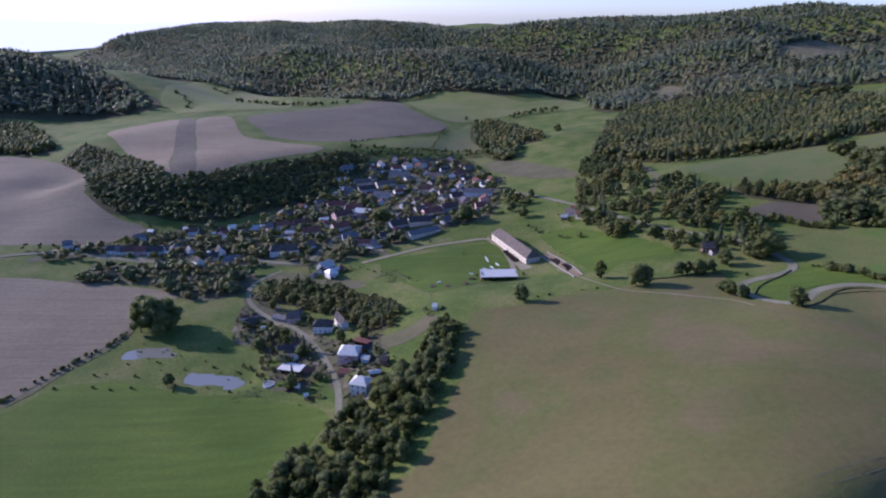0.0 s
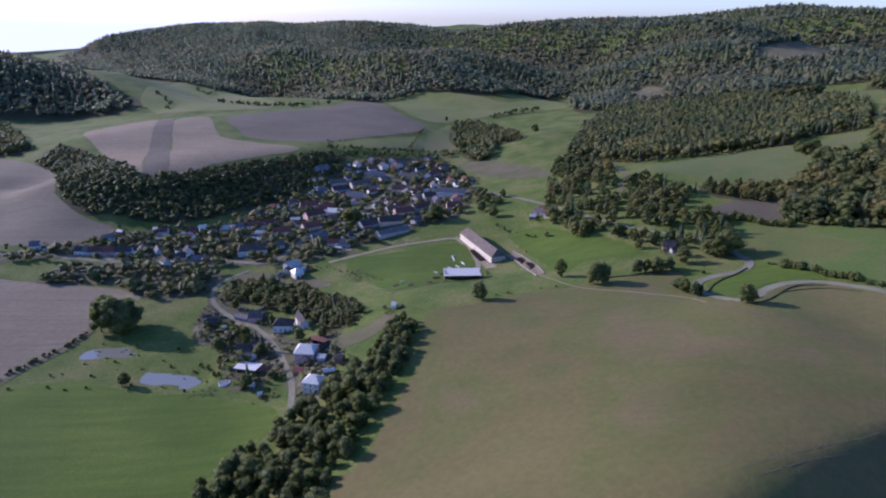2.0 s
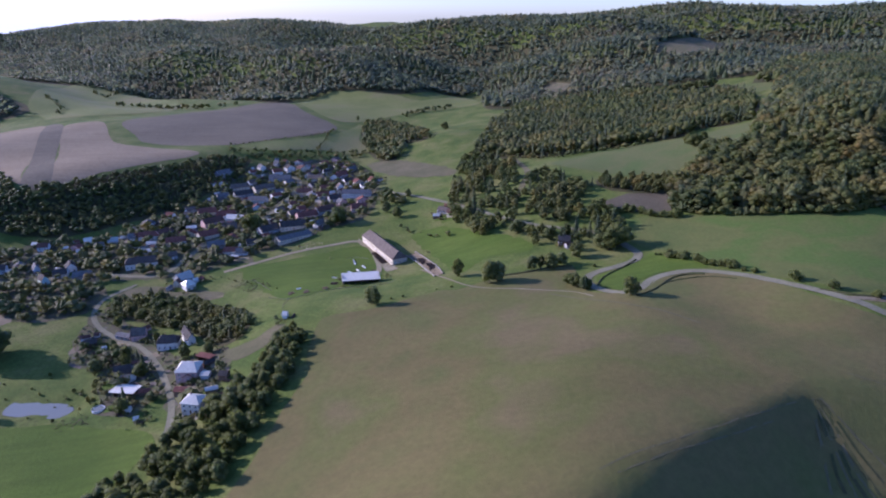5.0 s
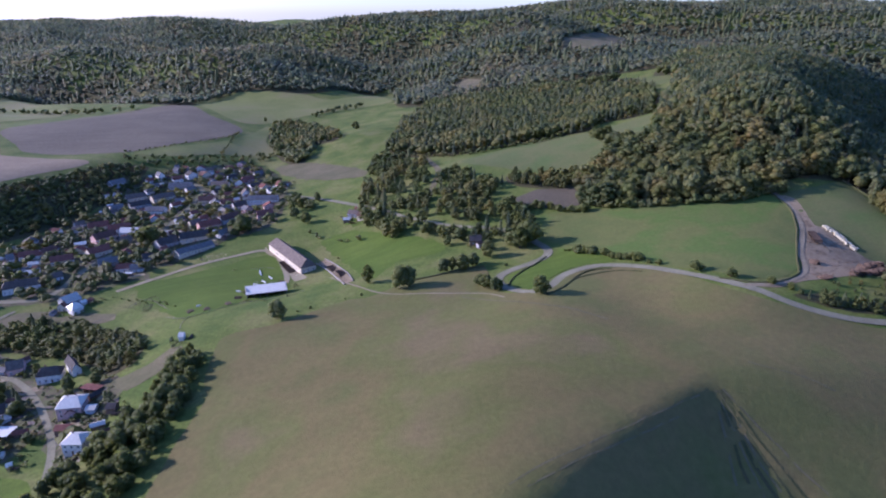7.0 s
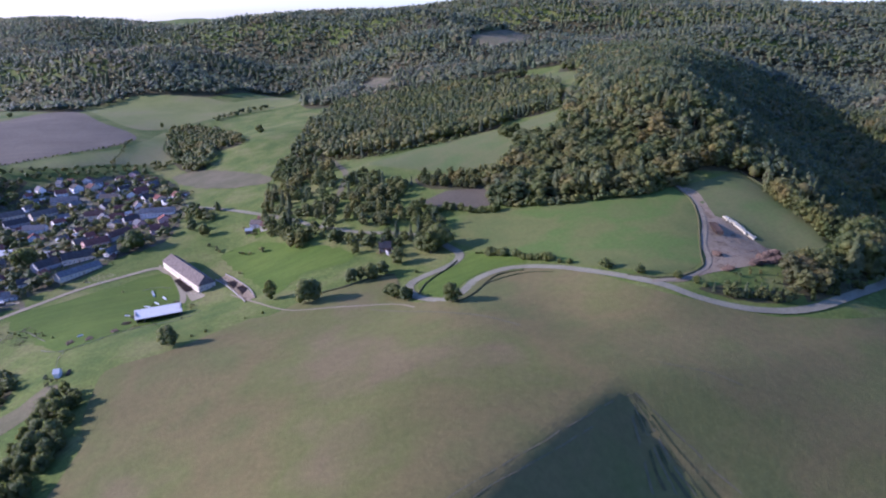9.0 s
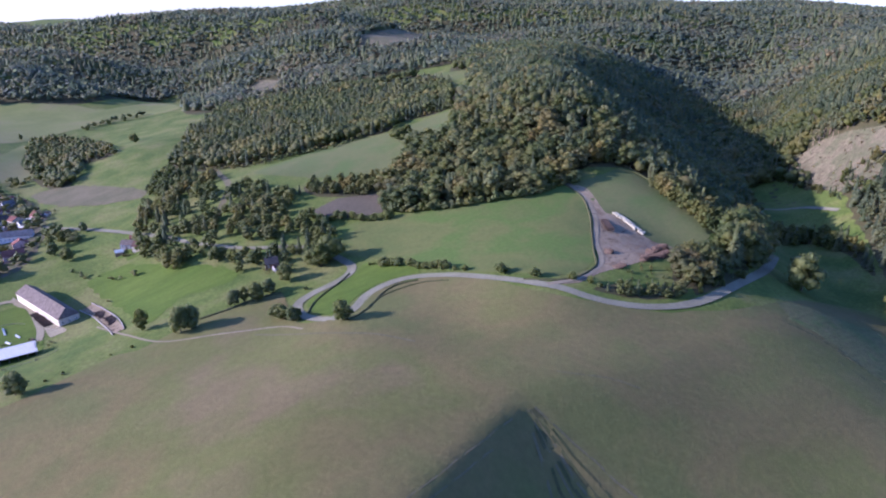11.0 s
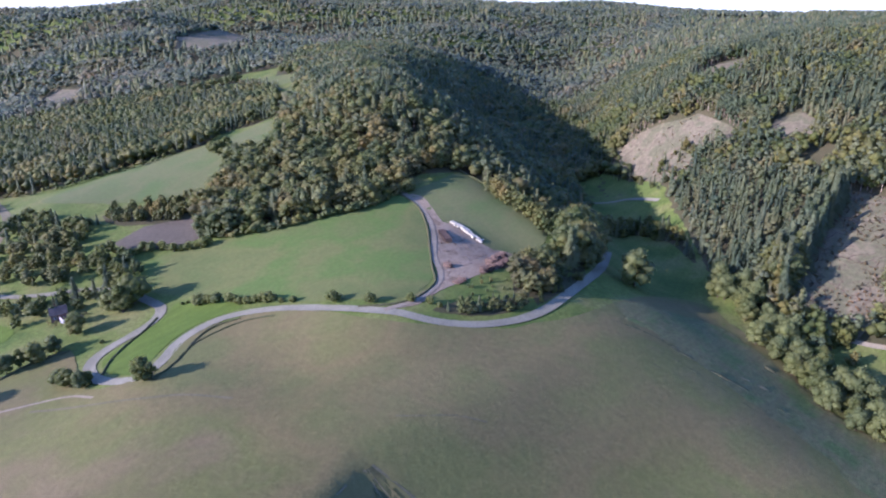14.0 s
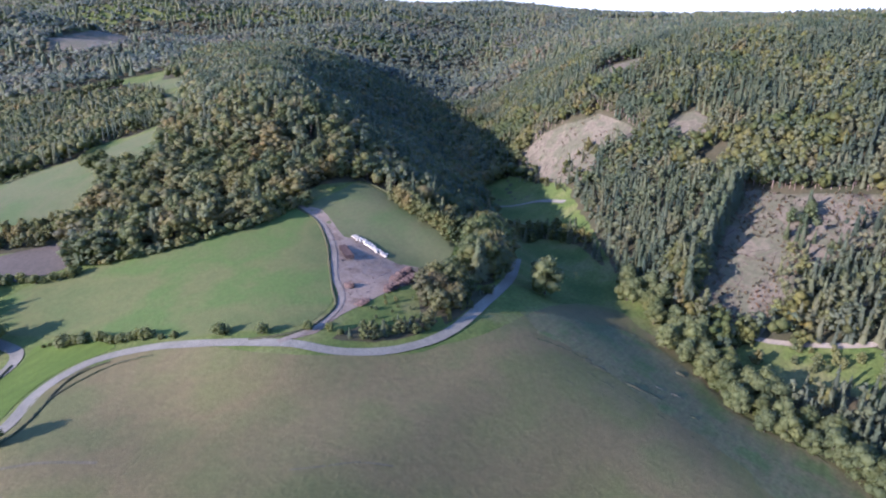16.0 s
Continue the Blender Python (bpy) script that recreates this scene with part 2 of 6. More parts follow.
def combe(x, y):
    """Drop below a fan-shaped scarp that opens from a point on the pasture hill, faces away from the sun and runs out gently eastward."""
    dx, dy = x - COMBE_APEX[0], y - COMBE_APEX[1]
    r, a = np.hypot(dx, dy), np.degrees(np.arctan2(dy, dx)) % 360
    a = np.where(a < 90, a + 360, a)
    steep = np.interp(a, (198, 208, 238, 254, 272, 305, 330, 356), (0.0, 1.3, 1.45, 1.1, 0.88, 0.64, 0.32, 0.0))
    ripple = 0.03 * np.sin((a - 236) * 0.6 + 0.5 * np.sin(r / 19)) * np.clip((a - 228) / 12, 0, 1) * np.clip((290 - a) / 20, 0, 1)
    fall = 0.478 * np.sin(np.radians(a - 198)) * steep + ripple
    return np.where((a > 198) & (a < 356), 72 * np.tanh(r / 72) * fall, 0.0)


def spurs(x, y):
    """Side valleys and spurs of the far ridges."""
    r = np.hypot(x - 100, y + 100)
    far = np.clip((r - 1400) / 500, 0, 1) * (1 - 0.62 * np.clip((r - 2150) / 350, 0, 1)) * np.clip((y - 0.35 * x - 100) / 500, 0, 1) * np.clip((x + 900) / 500, 0, 1)
    u, v = x * 0.85 + y * 0.5, y * 0.85 - x * 0.5
    wave = np.sin(u / 95 + 1.3 * np.sin(v / 310)) + 0.6 * np.sin(u / 47 + v / 190 + 2) + 0.5 * np.sin(v / 130 - u / 260)
    return 38 * far * wave


def height(x, y):
    """Height of the land at arrays x, y."""
    x, y = np.asarray(x, float), np.asarray(y, float)
    shape = x.shape
    x, y = x.ravel(), y.ravel()
    out = np.empty(len(x))
    for k in range(0, len(x), 20000):
        s = slice(k, k + 20000)
        out[s] = kernel(x[s], y[s]) @ WEIGHTS[:-1] + WEIGHTS[-1] - combe(x[s], y[s]) + spurs(x[s], y[s])
    return out.reshape(shape)


def inside(poly, x, y):
    """Which of the points x, y lie inside the polygon."""
    hit = np.zeros(np.shape(x), bool)
    p = np.array(poly)
    for (x0, y0), (x1, y1) in zip(p, np.roll(p, -1, 0)):
        cross = (y0 > y) != (y1 > y)
        hit ^= cross & (x < (x1 - x0) * (y - y0) / (y1 - y0 + 1e-9) + x0)
    return hit


def spaced(lo, hi, core_lo, core_hi, step, grow):
    inner = list(np.arange(core_lo, core_hi + step / 2, step))
    up, down = [inner[-1]], [inner[0]]
    s = step
    while up[-1] < hi:
        s *= grow
        up.append(up[-1] + s)
    s = step
    while down[-1] > lo:
        s *= grow
        down.append(down[-1] - s)
    return np.array(down[:0:-1] + inner + up[1:])


GX = spaced(-4900, 4900, -700, 1000, 7.0, 1.07)
GY = spaced(-3000, 5000, -40, 1400, 7.0, 1.07)
GXX, GYY = np.meshgrid(GX, GY)
GZ = height(GXX, GYY)
PONDS = [[(-212.6, 368.9), (-211.9, 377.7), (-200.6, 382.1), (-187.8, 383.3), (-181.9, 373.4), (-184.7, 368.5), (-195.4, 370.2), (-205.6, 368.2)], [(-161.3, 340.1), (-159.5, 349.2), (-148.8, 349.0), (-134.9, 344.9), (-126.5, 340.5), (-131.6, 331.6), (-145.3, 334.3), (-156.4, 336.5)]]


def swell(poly, k):
    p = np.array(poly)
    c = p.mean(0)
    return c + (p - c) * k


def level_ponds():
    """A flat bed under each pond."""
    levels = []
    for pond in PONDS:
        p = np.array(pond)
        z = float(height(p[:, 0], p[:, 1]).min())
        hit = inside(swell(pond, 1.5), GXX, GYY)
        GZ[hit] = np.minimum(GZ[hit], z + 0.3)
        hit = inside(swell(pond, 1.25), GXX, GYY)
        GZ[hit] = z - 0.5
        levels.append(z - 0.1)
    return levels


POND_LEVELS = level_ponds()


def surface(x, y):
    """Height of the ground sheet itself, between its grid lines."""
    x, y = np.asarray(x, float), np.asarray(y, float)
    i = np.clip(np.searchsorted(GX, x) - 1, 0, len(GX) - 2)
    j = np.clip(np.searchsorted(GY, y) - 1, 0, len(GY) - 2)
    u, v = (x - GX[i]) / (GX[i + 1] - GX[i]), (y - GY[j]) / (GY[j + 1] - GY[j])
    a, b, c, d = GZ[j, i], GZ[j, i + 1], GZ[j + 1, i + 1], GZ[j + 1, i]
    return np.where(u >= v, a + (b - a) * u + (c - b) * v, a + (c - d) * u + (d - a) * v)


def at(x, y):
    return float(surface(np.array([x]), np.array([y]))[0])


def mesh_of(name, verts, tris, mat, smooth=False):
    """A mesh from arrays of corners and triangles."""
    me = bpy.data.meshes.new(name)
    verts, tris = np.asarray(verts, np.float32), np.asarray(tris, np.int32)
    me.vertices.add(len(verts))
    me.vertices.foreach_set("co", verts.ravel())
    me.loops.add(tris.size)
    me.loops.foreach_set("vertex_index", tris.ravel())
    me.polygons.add(len(tris))
    me.polygons.foreach_set("loop_start", np.arange(0, tris.size, 3, dtype=np.int32))
    me.polygons.foreach_set("use_smooth", np.full(len(tris), smooth))
    me.update(calc_edges=True)
    for one in (mat if isinstance(mat, (list, tuple)) else [mat]):
        me.materials.append(one)
    return me


def make_ground():
    ny, nx = GXX.shape
    k = np.arange(nx * ny).reshape(ny, nx)
    a, b, c, d = k[:-1, :-1].ravel(), k[:-1, 1:].ravel(), k[1:, 1:].ravel(), k[1:, :-1].ravel()
    tris = np.concatenate([np.stack([a, b, c], 1), np.stack([a, c, d], 1)])
    ob = new("ground", mesh_of("ground", np.stack([GXX.ravel(), GYY.ravel(), GZ.ravel()], 1), tris, GRASS, True))
    return tagged(ob, "rolling green meadow land with valleys and ridges", "ground", kind="structure")


make_ground()


def smooth_line(points, step, closed=False):
    """A rounded line through points, cut into pieces about step long."""
    p = np.array(points, float)
    n = len(p)
    out = []
    for k in range(n if closed else n - 1):
        if closed:
            a, b, c, d = p[k - 1], p[k], p[(k + 1) % n], p[(k + 2) % n]
        else:
            a, b, c, d = p[max(k - 1, 0)], p[k], p[k + 1], p[min(k + 2, n - 1)]
        m = max(1, int(np.hypot(*(c - b)) / step))
        for t in np.arange(m) / m:
            out.append(0.5 * (2 * b + (c - a) * t + (2 * a - 5 * b + 4 * c - d) * t * t + (3 * b - a - 3 * c + d) * t ** 3))
    if not closed:
        out.append(p[-1])
    return np.array(out)


from mathutils.geometry import delaunay_2d_cdt


def as_ground(v, tris):
    """Turn the diagonals of whole ground cells the way the ground sheet has them."""
    i, j = np.clip(np.searchsorted(GX, v[:, 0] - 0.01), 0, len(GX) - 1), np.clip(np.searchsorted(GY, v[:, 1] - 0.01), 0, len(GY) - 1)
    node = (np.abs(GX[i] - v[:, 0]) < 0.02) & (np.abs(GY[j] - v[:, 1]) < 0.02)
    where = {(a, c): k for k, (a, c, n) in enumerate(zip(i, j, node)) if n}
    cells, keep = {}, []
    for k, t in enumerate(tris):
        if node[t].all() and np.ptp(i[t]) == 1 and np.ptp(j[t]) == 1:
            cells.setdefault((i[t].min(), j[t].min()), []).append(k)
    whole = {c: ks for c, ks in cells.items() if len(ks) == 2}
    gone = {k for ks in whole.values() for k in ks}
    keep = [tuple(t) for k, t in enumerate(tris) if k not in gone]
    for a, c in whole:
        p, q, r, s = where[a, c], where[a + 1, c], where[a + 1, c + 1], where[a, c + 1]
        keep += [(p, q, r), (p, r, s)]
    return np.array(keep)


def patch(name, outline, mat, lift, label, category="field", step=9.0, ragged=0.8, kind="structure", rounded=True):
    """A sheet laid over the ground inside an outline."""
    span = np.ptp(np.array(outline), 0).max()
    edge = smooth_line(outline, step * 0.6, True) if rounded else np.array(outline, float)
    edge = edge + np.array([[noise.noise((px * 0.13, py * 0.13, 0)), noise.noise((px * 0.13, py * 0.13, 9))] for px, py in edge]) * ragged
    (x0, y0), (x1, y1) = edge.min(0), edge.max(0)
    every = max(1, round(span / 1500))
    xs, ys = np.meshgrid(GX[(GX > x0) & (GX < x1)][::every], GY[(GY > y0) & (GY < y1)][::every])
    ok = inside(edge, xs, ys)
    pts = [Vector(p) for p in edge] + [Vector((a, b)) for a, b in zip(xs[ok], ys[ok])]
    n = len(edge)
    v, _, f, *_ = delaunay_2d_cdt(pts, [], [list(range(n))], 1, 0.01)
    v = np.array([tuple(p) for p in v])
    z = surface(v[:, 0], v[:, 1]) + lift
    tris = np.array([t for t in f if len(t) == 3])
    if every == 1:
        tris = as_ground(v, tris)
    ob = new(name, mesh_of(name, np.c_[v, z], tris, mat, True))
    return tagged(ob, label, category, kind=kind)


def ribbon(name, line, width, mat, lift, label, category="road", step=4.0, kind="structure", closed=False):
    """A road or track laid along a line."""
    c = smooth_line(line, step)
    d = np.gradient(c, axis=0)
    d /= np.hypot(d[:, 0], d[:, 1])[:, None] + 1e-9
    side = np.stack([-d[:, 1], d[:, 0]], 1)
    cols = np.linspace(-0.5, 0.5, 5)
    wob = np.array([noise.noise((p[0] * 0.11, p[1] * 0.11, 3)) for p in c]) * 0.08 + 1
    xy = c[:, None] + side[:, None] * (cols[None, :, None] * width * wob[:, None, None])
    z = surface(xy[..., 0], xy[..., 1]) + lift
    z = np.maximum(z, 0.5 * (z + z.mean(1, keepdims=True)))
    k = np.arange(xy.shape[0] * 5).reshape(-1, 5)
    a, b, e, f = k[:-1, :-1].ravel(), k[:-1, 1:].ravel(), k[1:, 1:].ravel(), k[1:, :-1].ravel()
    tris = np.concatenate([np.stack([a, b, e], 1), np.stack([a, e, f], 1)])[:, ::-1]
    ob = new(name, mesh_of(name, np.c_[xy.reshape(-1, 2), z.ravel()], tris, mat, True))
    return tagged(ob, label, category, kind=kind)


BIG_FIELD = [(16.9, 367.1), (11.5, 346.9), (8.9, 320.8), (10.6, 304.2), (0.5, 276.3), (-6.9, 250.7), (-18.1, 223.4), (-27.3, 213.4)] + [(20, 120), (40, 40), (150, -20), (300, -30)] + [(422.8, 43.5), (426.1, 69.6), (434.5, 107.9), (462.8, 140.2), (477.4, 170.8), (489.7, 189.5), (477.0, 211.0), (416.4, 212.1), (373.5, 214.8), (347.9, 223.8), (326.7, 233.6), (293.8, 270.2), (277.2, 316.8), (255.8, 342.3), (230.7, 342.8), (248.5, 347.6), (223.9, 345.3), (205.1, 325.7), (187.2, 334), (180, 350), (189.0, 398.0), (173.0, 402.0), (158.0, 399.0), (140.0, 399.0), (119.0, 390.0), (104.0, 383.0), (94.0, 387.0), (78.3, 380.7), (50.4, 368.5), (32.2, 368.5)]
patch("pasture", BIG_FIELD, PASTURE, 0.3, "dry brown-green grazed pasture on a rounded hill", step=9)
patch("mown_meadow", [(-253.8, 306.5), (-244.7, 323.2), (-228.9, 337.1), (-191.6, 337.9), (-155.3, 324.0), (-124.2, 320.8), (-101.6, 310.4), (-73.6, 298.7), (-64.9, 284.0), (-69.0, 272.9), (-77.0, 255.0), (-90.8, 243.8), (-93.0, 232.4)] + [(-90, 130), (-300, 90), (-330, 250)], MOWN, 0.15, "bright green mown meadow with faint mowing lines")
patch("ploughed_field", [(-377.1, 500.4), (-327.6, 496.3), (-260.7, 484.7), (-211.7, 468.5), (-216.0, 454.0), (-233.3, 433.2), (-227.6, 407.2), (-237.6, 367.2), (-253.4, 332.3), (-262.0, 319.3)] + [(-420, 300), (-520, 480)], PLOUGH, 0.15, "bare greyish-brown ploughed field beside a hedge")
patch("ploughed_field", [(-628, 901), (-582, 890), (-467, 807), (-402, 699), (-389, 674), (-343, 635), (-308.7, 620.5), (-301.2, 608.5), (-331.7, 583.0), (-371.4, 576.4), (-421, 571)] + [(-560, 560), (-720, 700), (-730, 900)], PLOUGH, 0.15, "bare pale ploughed field on a gentle slope")
patch("stubble_field", [(-521, 1001), (-505, 1086), (-455, 1125), (-340, 786), (-311, 716), (-369, 786), (-433, 871)], STUBBLE, 0.2, "pale stubble field strip on a plateau", ragged=2)
patch("ploughed_strip", [(-457, 1137), (-422, 1111), (-344, 885), (-288, 730), (-306, 709), (-337, 784)], DARKSOIL, 0.25, "dark ploughed strip between stubble fields", ragged=1)
patch("stubble_field", [(-418, 1109), (-368, 1126), (-309, 987), (-276, 944), (-165, 884), (-208, 829), (-251, 772), (-287, 731), (-341, 885)], STUBBLE, 0.2, "pinkish stubble field above a wooded bank", ragged=2)
patch("ploughed_field", [(-333, 1125), (-274, 1218), (-115, 1405), (-38, 1243), (13, 1128), (4, 1043), (-67, 977), (-140, 933), (-245, 953), (-283, 1011)], DARKSOIL, 0.2, "large grey-brown ploughed field on a plateau", ragged=2)
patch("fallow_plot", [(253.1, 506.5), (278.3, 513.8), (308.4, 497.5), (304.8, 475.0), (293.2, 462.1), (273.6, 468.1), (253.7, 492.4)], earth("fallow_soil", ((0.076, 0.066, 0.042), (0.098, 0.083, 0.054)), GREY2, 0.03, 0.4), 0.2, "small brown fallow plot between woods", ragged=2, rounded=False)
patch("shelf_meadow", [(241.4, 428.7), (239.7, 454.9), (275.1, 462.1), (296.9, 448.0), (351.3, 414.2), (386.7, 397.6), (423.6, 399.4), (402.9, 351.5), (369.9, 315.4), (342.6, 288.1), (314.4, 281.8), (294.0, 306.6), (275.2, 337.1), (260.3, 381.0), (248.6, 407.4)], SHELF, 0.15, "fresh green sloping meadow between road and wood")
DRYSHELF = earth("dry_meadow", ((0.082, 0.100, 0.031), (0.098, 0.104, 0.037), (0.074, 0.100, 0.028)), GREY2, 0.02, 0.4, amount=0.4)
patch("dry_meadow", [(422.4, 388.9), (455.9, 391.4), (481.7, 392.5), (477.5, 361.6), (463.9, 313.3), (456.5, 289.6), (428.4, 281.0), (411.9, 283.7), (408.1, 304.4), (413.7, 332.1), (409.2, 342.3)], DRYSHELF, 0.19, "dull green meadow beside a timber yard", ragged=2)
patch("timber_yard", [(421.3, 390.4), (427.1, 380.0), (408.0, 341.2), (413.7, 332.1), (408.1, 304.4), (415.1, 284.0), (394.8, 269.6), (370.5, 273.1), (349.0, 273.8), (333.3, 274.3), (315.0, 271.1), (305.1, 275.4), (337.5, 282.3), (360.1, 301.0), (389.9, 335.7), (407.9, 358.3)], DIRT, 0.2, "bare pinkish dirt timber yard with wheel ruts", "yard")
patch("cleared_slope", [(763, 405), (772, 386), (770, 359), (774, 324), (752, 285), (728, 257), (718, 266), (725, 298), (692, 292), (672, 294), (693, 332), (733, 395)], CLEARED, 0.3, "felled hillside clearing of bare brown soil", "clearing", ragged=3.5, rounded=False)
patch("cleared_slope", [(523.9, 157.2), (568.1, 158.4), (644.3, 156.4), (639.0, 125.1), (647.2, 94.8), (654.2, 67.2), (602.6, 61.7), (579.9, 84.4), (543.5, 102.3), (504.4, 110.2), (509.8, 133.0)], CLEARED, 0.3, "large felled slope with dry brush and soil", "clearing", ragged=3.5, rounded=False)
patch("cleared_slope", [(836, 365), (863, 369), (887, 354), (903, 330), (873, 309), (827, 319)], CLEARED, 0.3, "small felled notch high on a wooded hill", "clearing", ragged=3.5, rounded=False)
patch("cleared_slope", [(724, 239), (753, 245), (767, 229), (751, 211), (700, 197), (713, 224)], CLEARED, 0.3, "small felled patch among conifers", "clearing", ragged=3.5, rounded=False)
patch("cleared_slope", [(499.1, 69.7), (508.5, 60.2), (514.2, 51.6), (494.3, 49.4), (492.4, 63.2)], CLEARED, 0.3, "bare brown soil patch by a track", "clearing", ragged=3.5, rounded=False)
patch("cleared_slope", [(682, 1315), (771, 1478), (852, 1518), (1045, 1645), (796, 1236), (710, 1270)], CLEARED, 1.0, "pale felled clearing on a distant ridge", "clearing", ragged=3.5, rounded=False)

patch("cleared_slope", [(434.0, 1352.0), (492.0, 1403.0), (509.0, 1311.0), (455.0, 1187.0), (414.0, 1188.0)], CLEARED, 0.6, "brown felled clearing below a distant ridge", "clearing", ragged=5, rounded=False)

MAIN_ROAD = [(234.1, 432.5), (236.9, 415.7), (237.5, 399.5), (230.3, 389.2), (218.0, 384.1), (202.0, 380.1), (190.7, 372.4), (186.1, 358.4), (187.9, 342.0), (195.7, 328.9), (207.2, 332.5), (225.4, 348.3), (243.0, 352.0), (256.0, 346.7), (270.5, 331.5), (281.2, 312.8), (294.6, 285.6), (302.2, 272.5), (309.7, 255.2), (321.5, 242.4), (335.3, 234.0), (354.2, 228.3), (379.6, 228.7), (426.4, 237.7), (462.8, 250.0), (509.4, 271.5)]
ribbon("road", [(234.1, 432.5), (222, 458), (191, 490), (165, 535), (155, 561.6)], 4.5, ASPHALT, 0.3, "grey road running through a garden wood")
ribbon("track", [(231, 732), (221, 637), (208, 598), (191, 564)], 6.0, ROUGH, 0.25, "brown grassy ride climbing through a wood", "track")
ribbon("road", MAIN_ROAD, 6.0, ASPHALT, 0.3, "grey winding asphalt country road with a hairpin bend")
ribbon("road", [(-59.2, 281.9), (-63.7, 313.3), (-73.2, 340.6), (-87.9, 372.2), (-106.8, 401.4), (-126.8, 418.3), (-145.6, 439.1), (-156.3, 462.5), (-155.6, 486.1), (-139.4, 508.3)], 3.7, ASPHALT, 0.3, "narrow grey lane curving between village houses")
ribbon("road", [(-403.9, 543.2), (-371.2, 556.9), (-334.3, 555.8), (-282.3, 544.2), (-234.1, 539.7), (-182.6, 539.8), (-143.5, 526.7), (-121.2, 529.3), (-101.7, 589.6), (-71.8, 629.7), (-50.5, 672.6), (-31, 759), (-30, 813), (-60, 848)], 5.5, ASPHALT, 0.3, "grey village street between houses")
ribbon("track", [(-71.6, 516.3), (-42.7, 531.0), (-12.3, 546.2), (19.4, 554.5), (40.6, 556.2), (51.9, 537.1), (57.5, 497.3), (56.3, 475.7)], 4.5, GRAVEL, 0.3, "pale gravel farm track to a long barn", "track")
ribbon("track", [(64, 716), (99.8, 664.3), (126.3, 618.5), (155.0, 561.6)], 5.0, ASPHALT, 0.3, "pale lane along a wooded slope", "track")
ribbon("track", [(299.1, 279.1), (317.0, 275.0), (337.4, 279.8), (351.3, 290.0), (364.2, 307.4), (391.2, 334.7), (408.1, 358.1), (420.0, 386.3), (422.0, 396.7)], 3.4, DRYPATH, 0.35, "pale dirt track climbing to a wood", "track")
ribbon("track", [(88.9, 462.1), (101.1, 420.8), (116.4, 383.6), (146.7, 364.8), (171.3, 348.3), (178.4, 332.1)], 1.7, DRYPATH, 0.36, "faint worn path across dry grass", "track")
ribbon("road", [(637, 389), (626, 369), (649, 364), (664, 341), (652, 301)], 5.0, ASPHALT, 0.4, "pale road in a shaded side valley")
ribbon("track", [(503.1, 142.3), (500.5, 113.7), (504.0, 94.3), (513.6, 68.7), (522.1, 52.4)], 4.0, GRAVEL, 0.35, "pale forest track at the foot of a felled slope", "track")


ribbon("field_margin", [(-258.4, 313.7), (-250.9, 328.0), (-241.9, 354.7), (-231.1, 376.6), (-224.9, 401.4), (-229.9, 429.3)], 5.0, ROUGH, 0.2, "rough brown grass margin below a ploughed field", "field margin")

# ---- woods
def icosphere(level):
    bm = bmesh.new()
    bmesh.ops.create_icosphere(bm, subdivisions=level, radius=1.0)
    v = np.array([tuple(p.co) for p in bm.verts])
    f = np.array([[p.index for p in t.verts] for t in bm.faces])
    bm.free()
    return v, f


ICO1 = icosphere(1)
ICO2 = icosphere(2)
OCTA = (np.array([(1, 0, 0), (0, 1, 0), (-1, 0, 0), (0, -1, 0), (0, 0, 1), (0, 0, -1)], float), np.array([(0, 1, 4), (1, 2, 4), (2, 3, 4), (3, 0, 4), (1, 0, 5), (2, 1, 5), (3, 2, 5), (0, 3, 5)]))


def join(pieces):
    vs, fs, base = [], [], 0
    for v, f in pieces:
        vs.append(v)
        fs.append(f + base)
        base += len(v)
    return np.concatenate(vs), np.concatenate(fs)


def clump(rng, ball, centre, size, rough=0.25):
    v, f = ball
    push = 1 + rng.uniform(-rough, rough, len(v))
    return v * push[:, None] * np.array(size) + np.array(centre), f


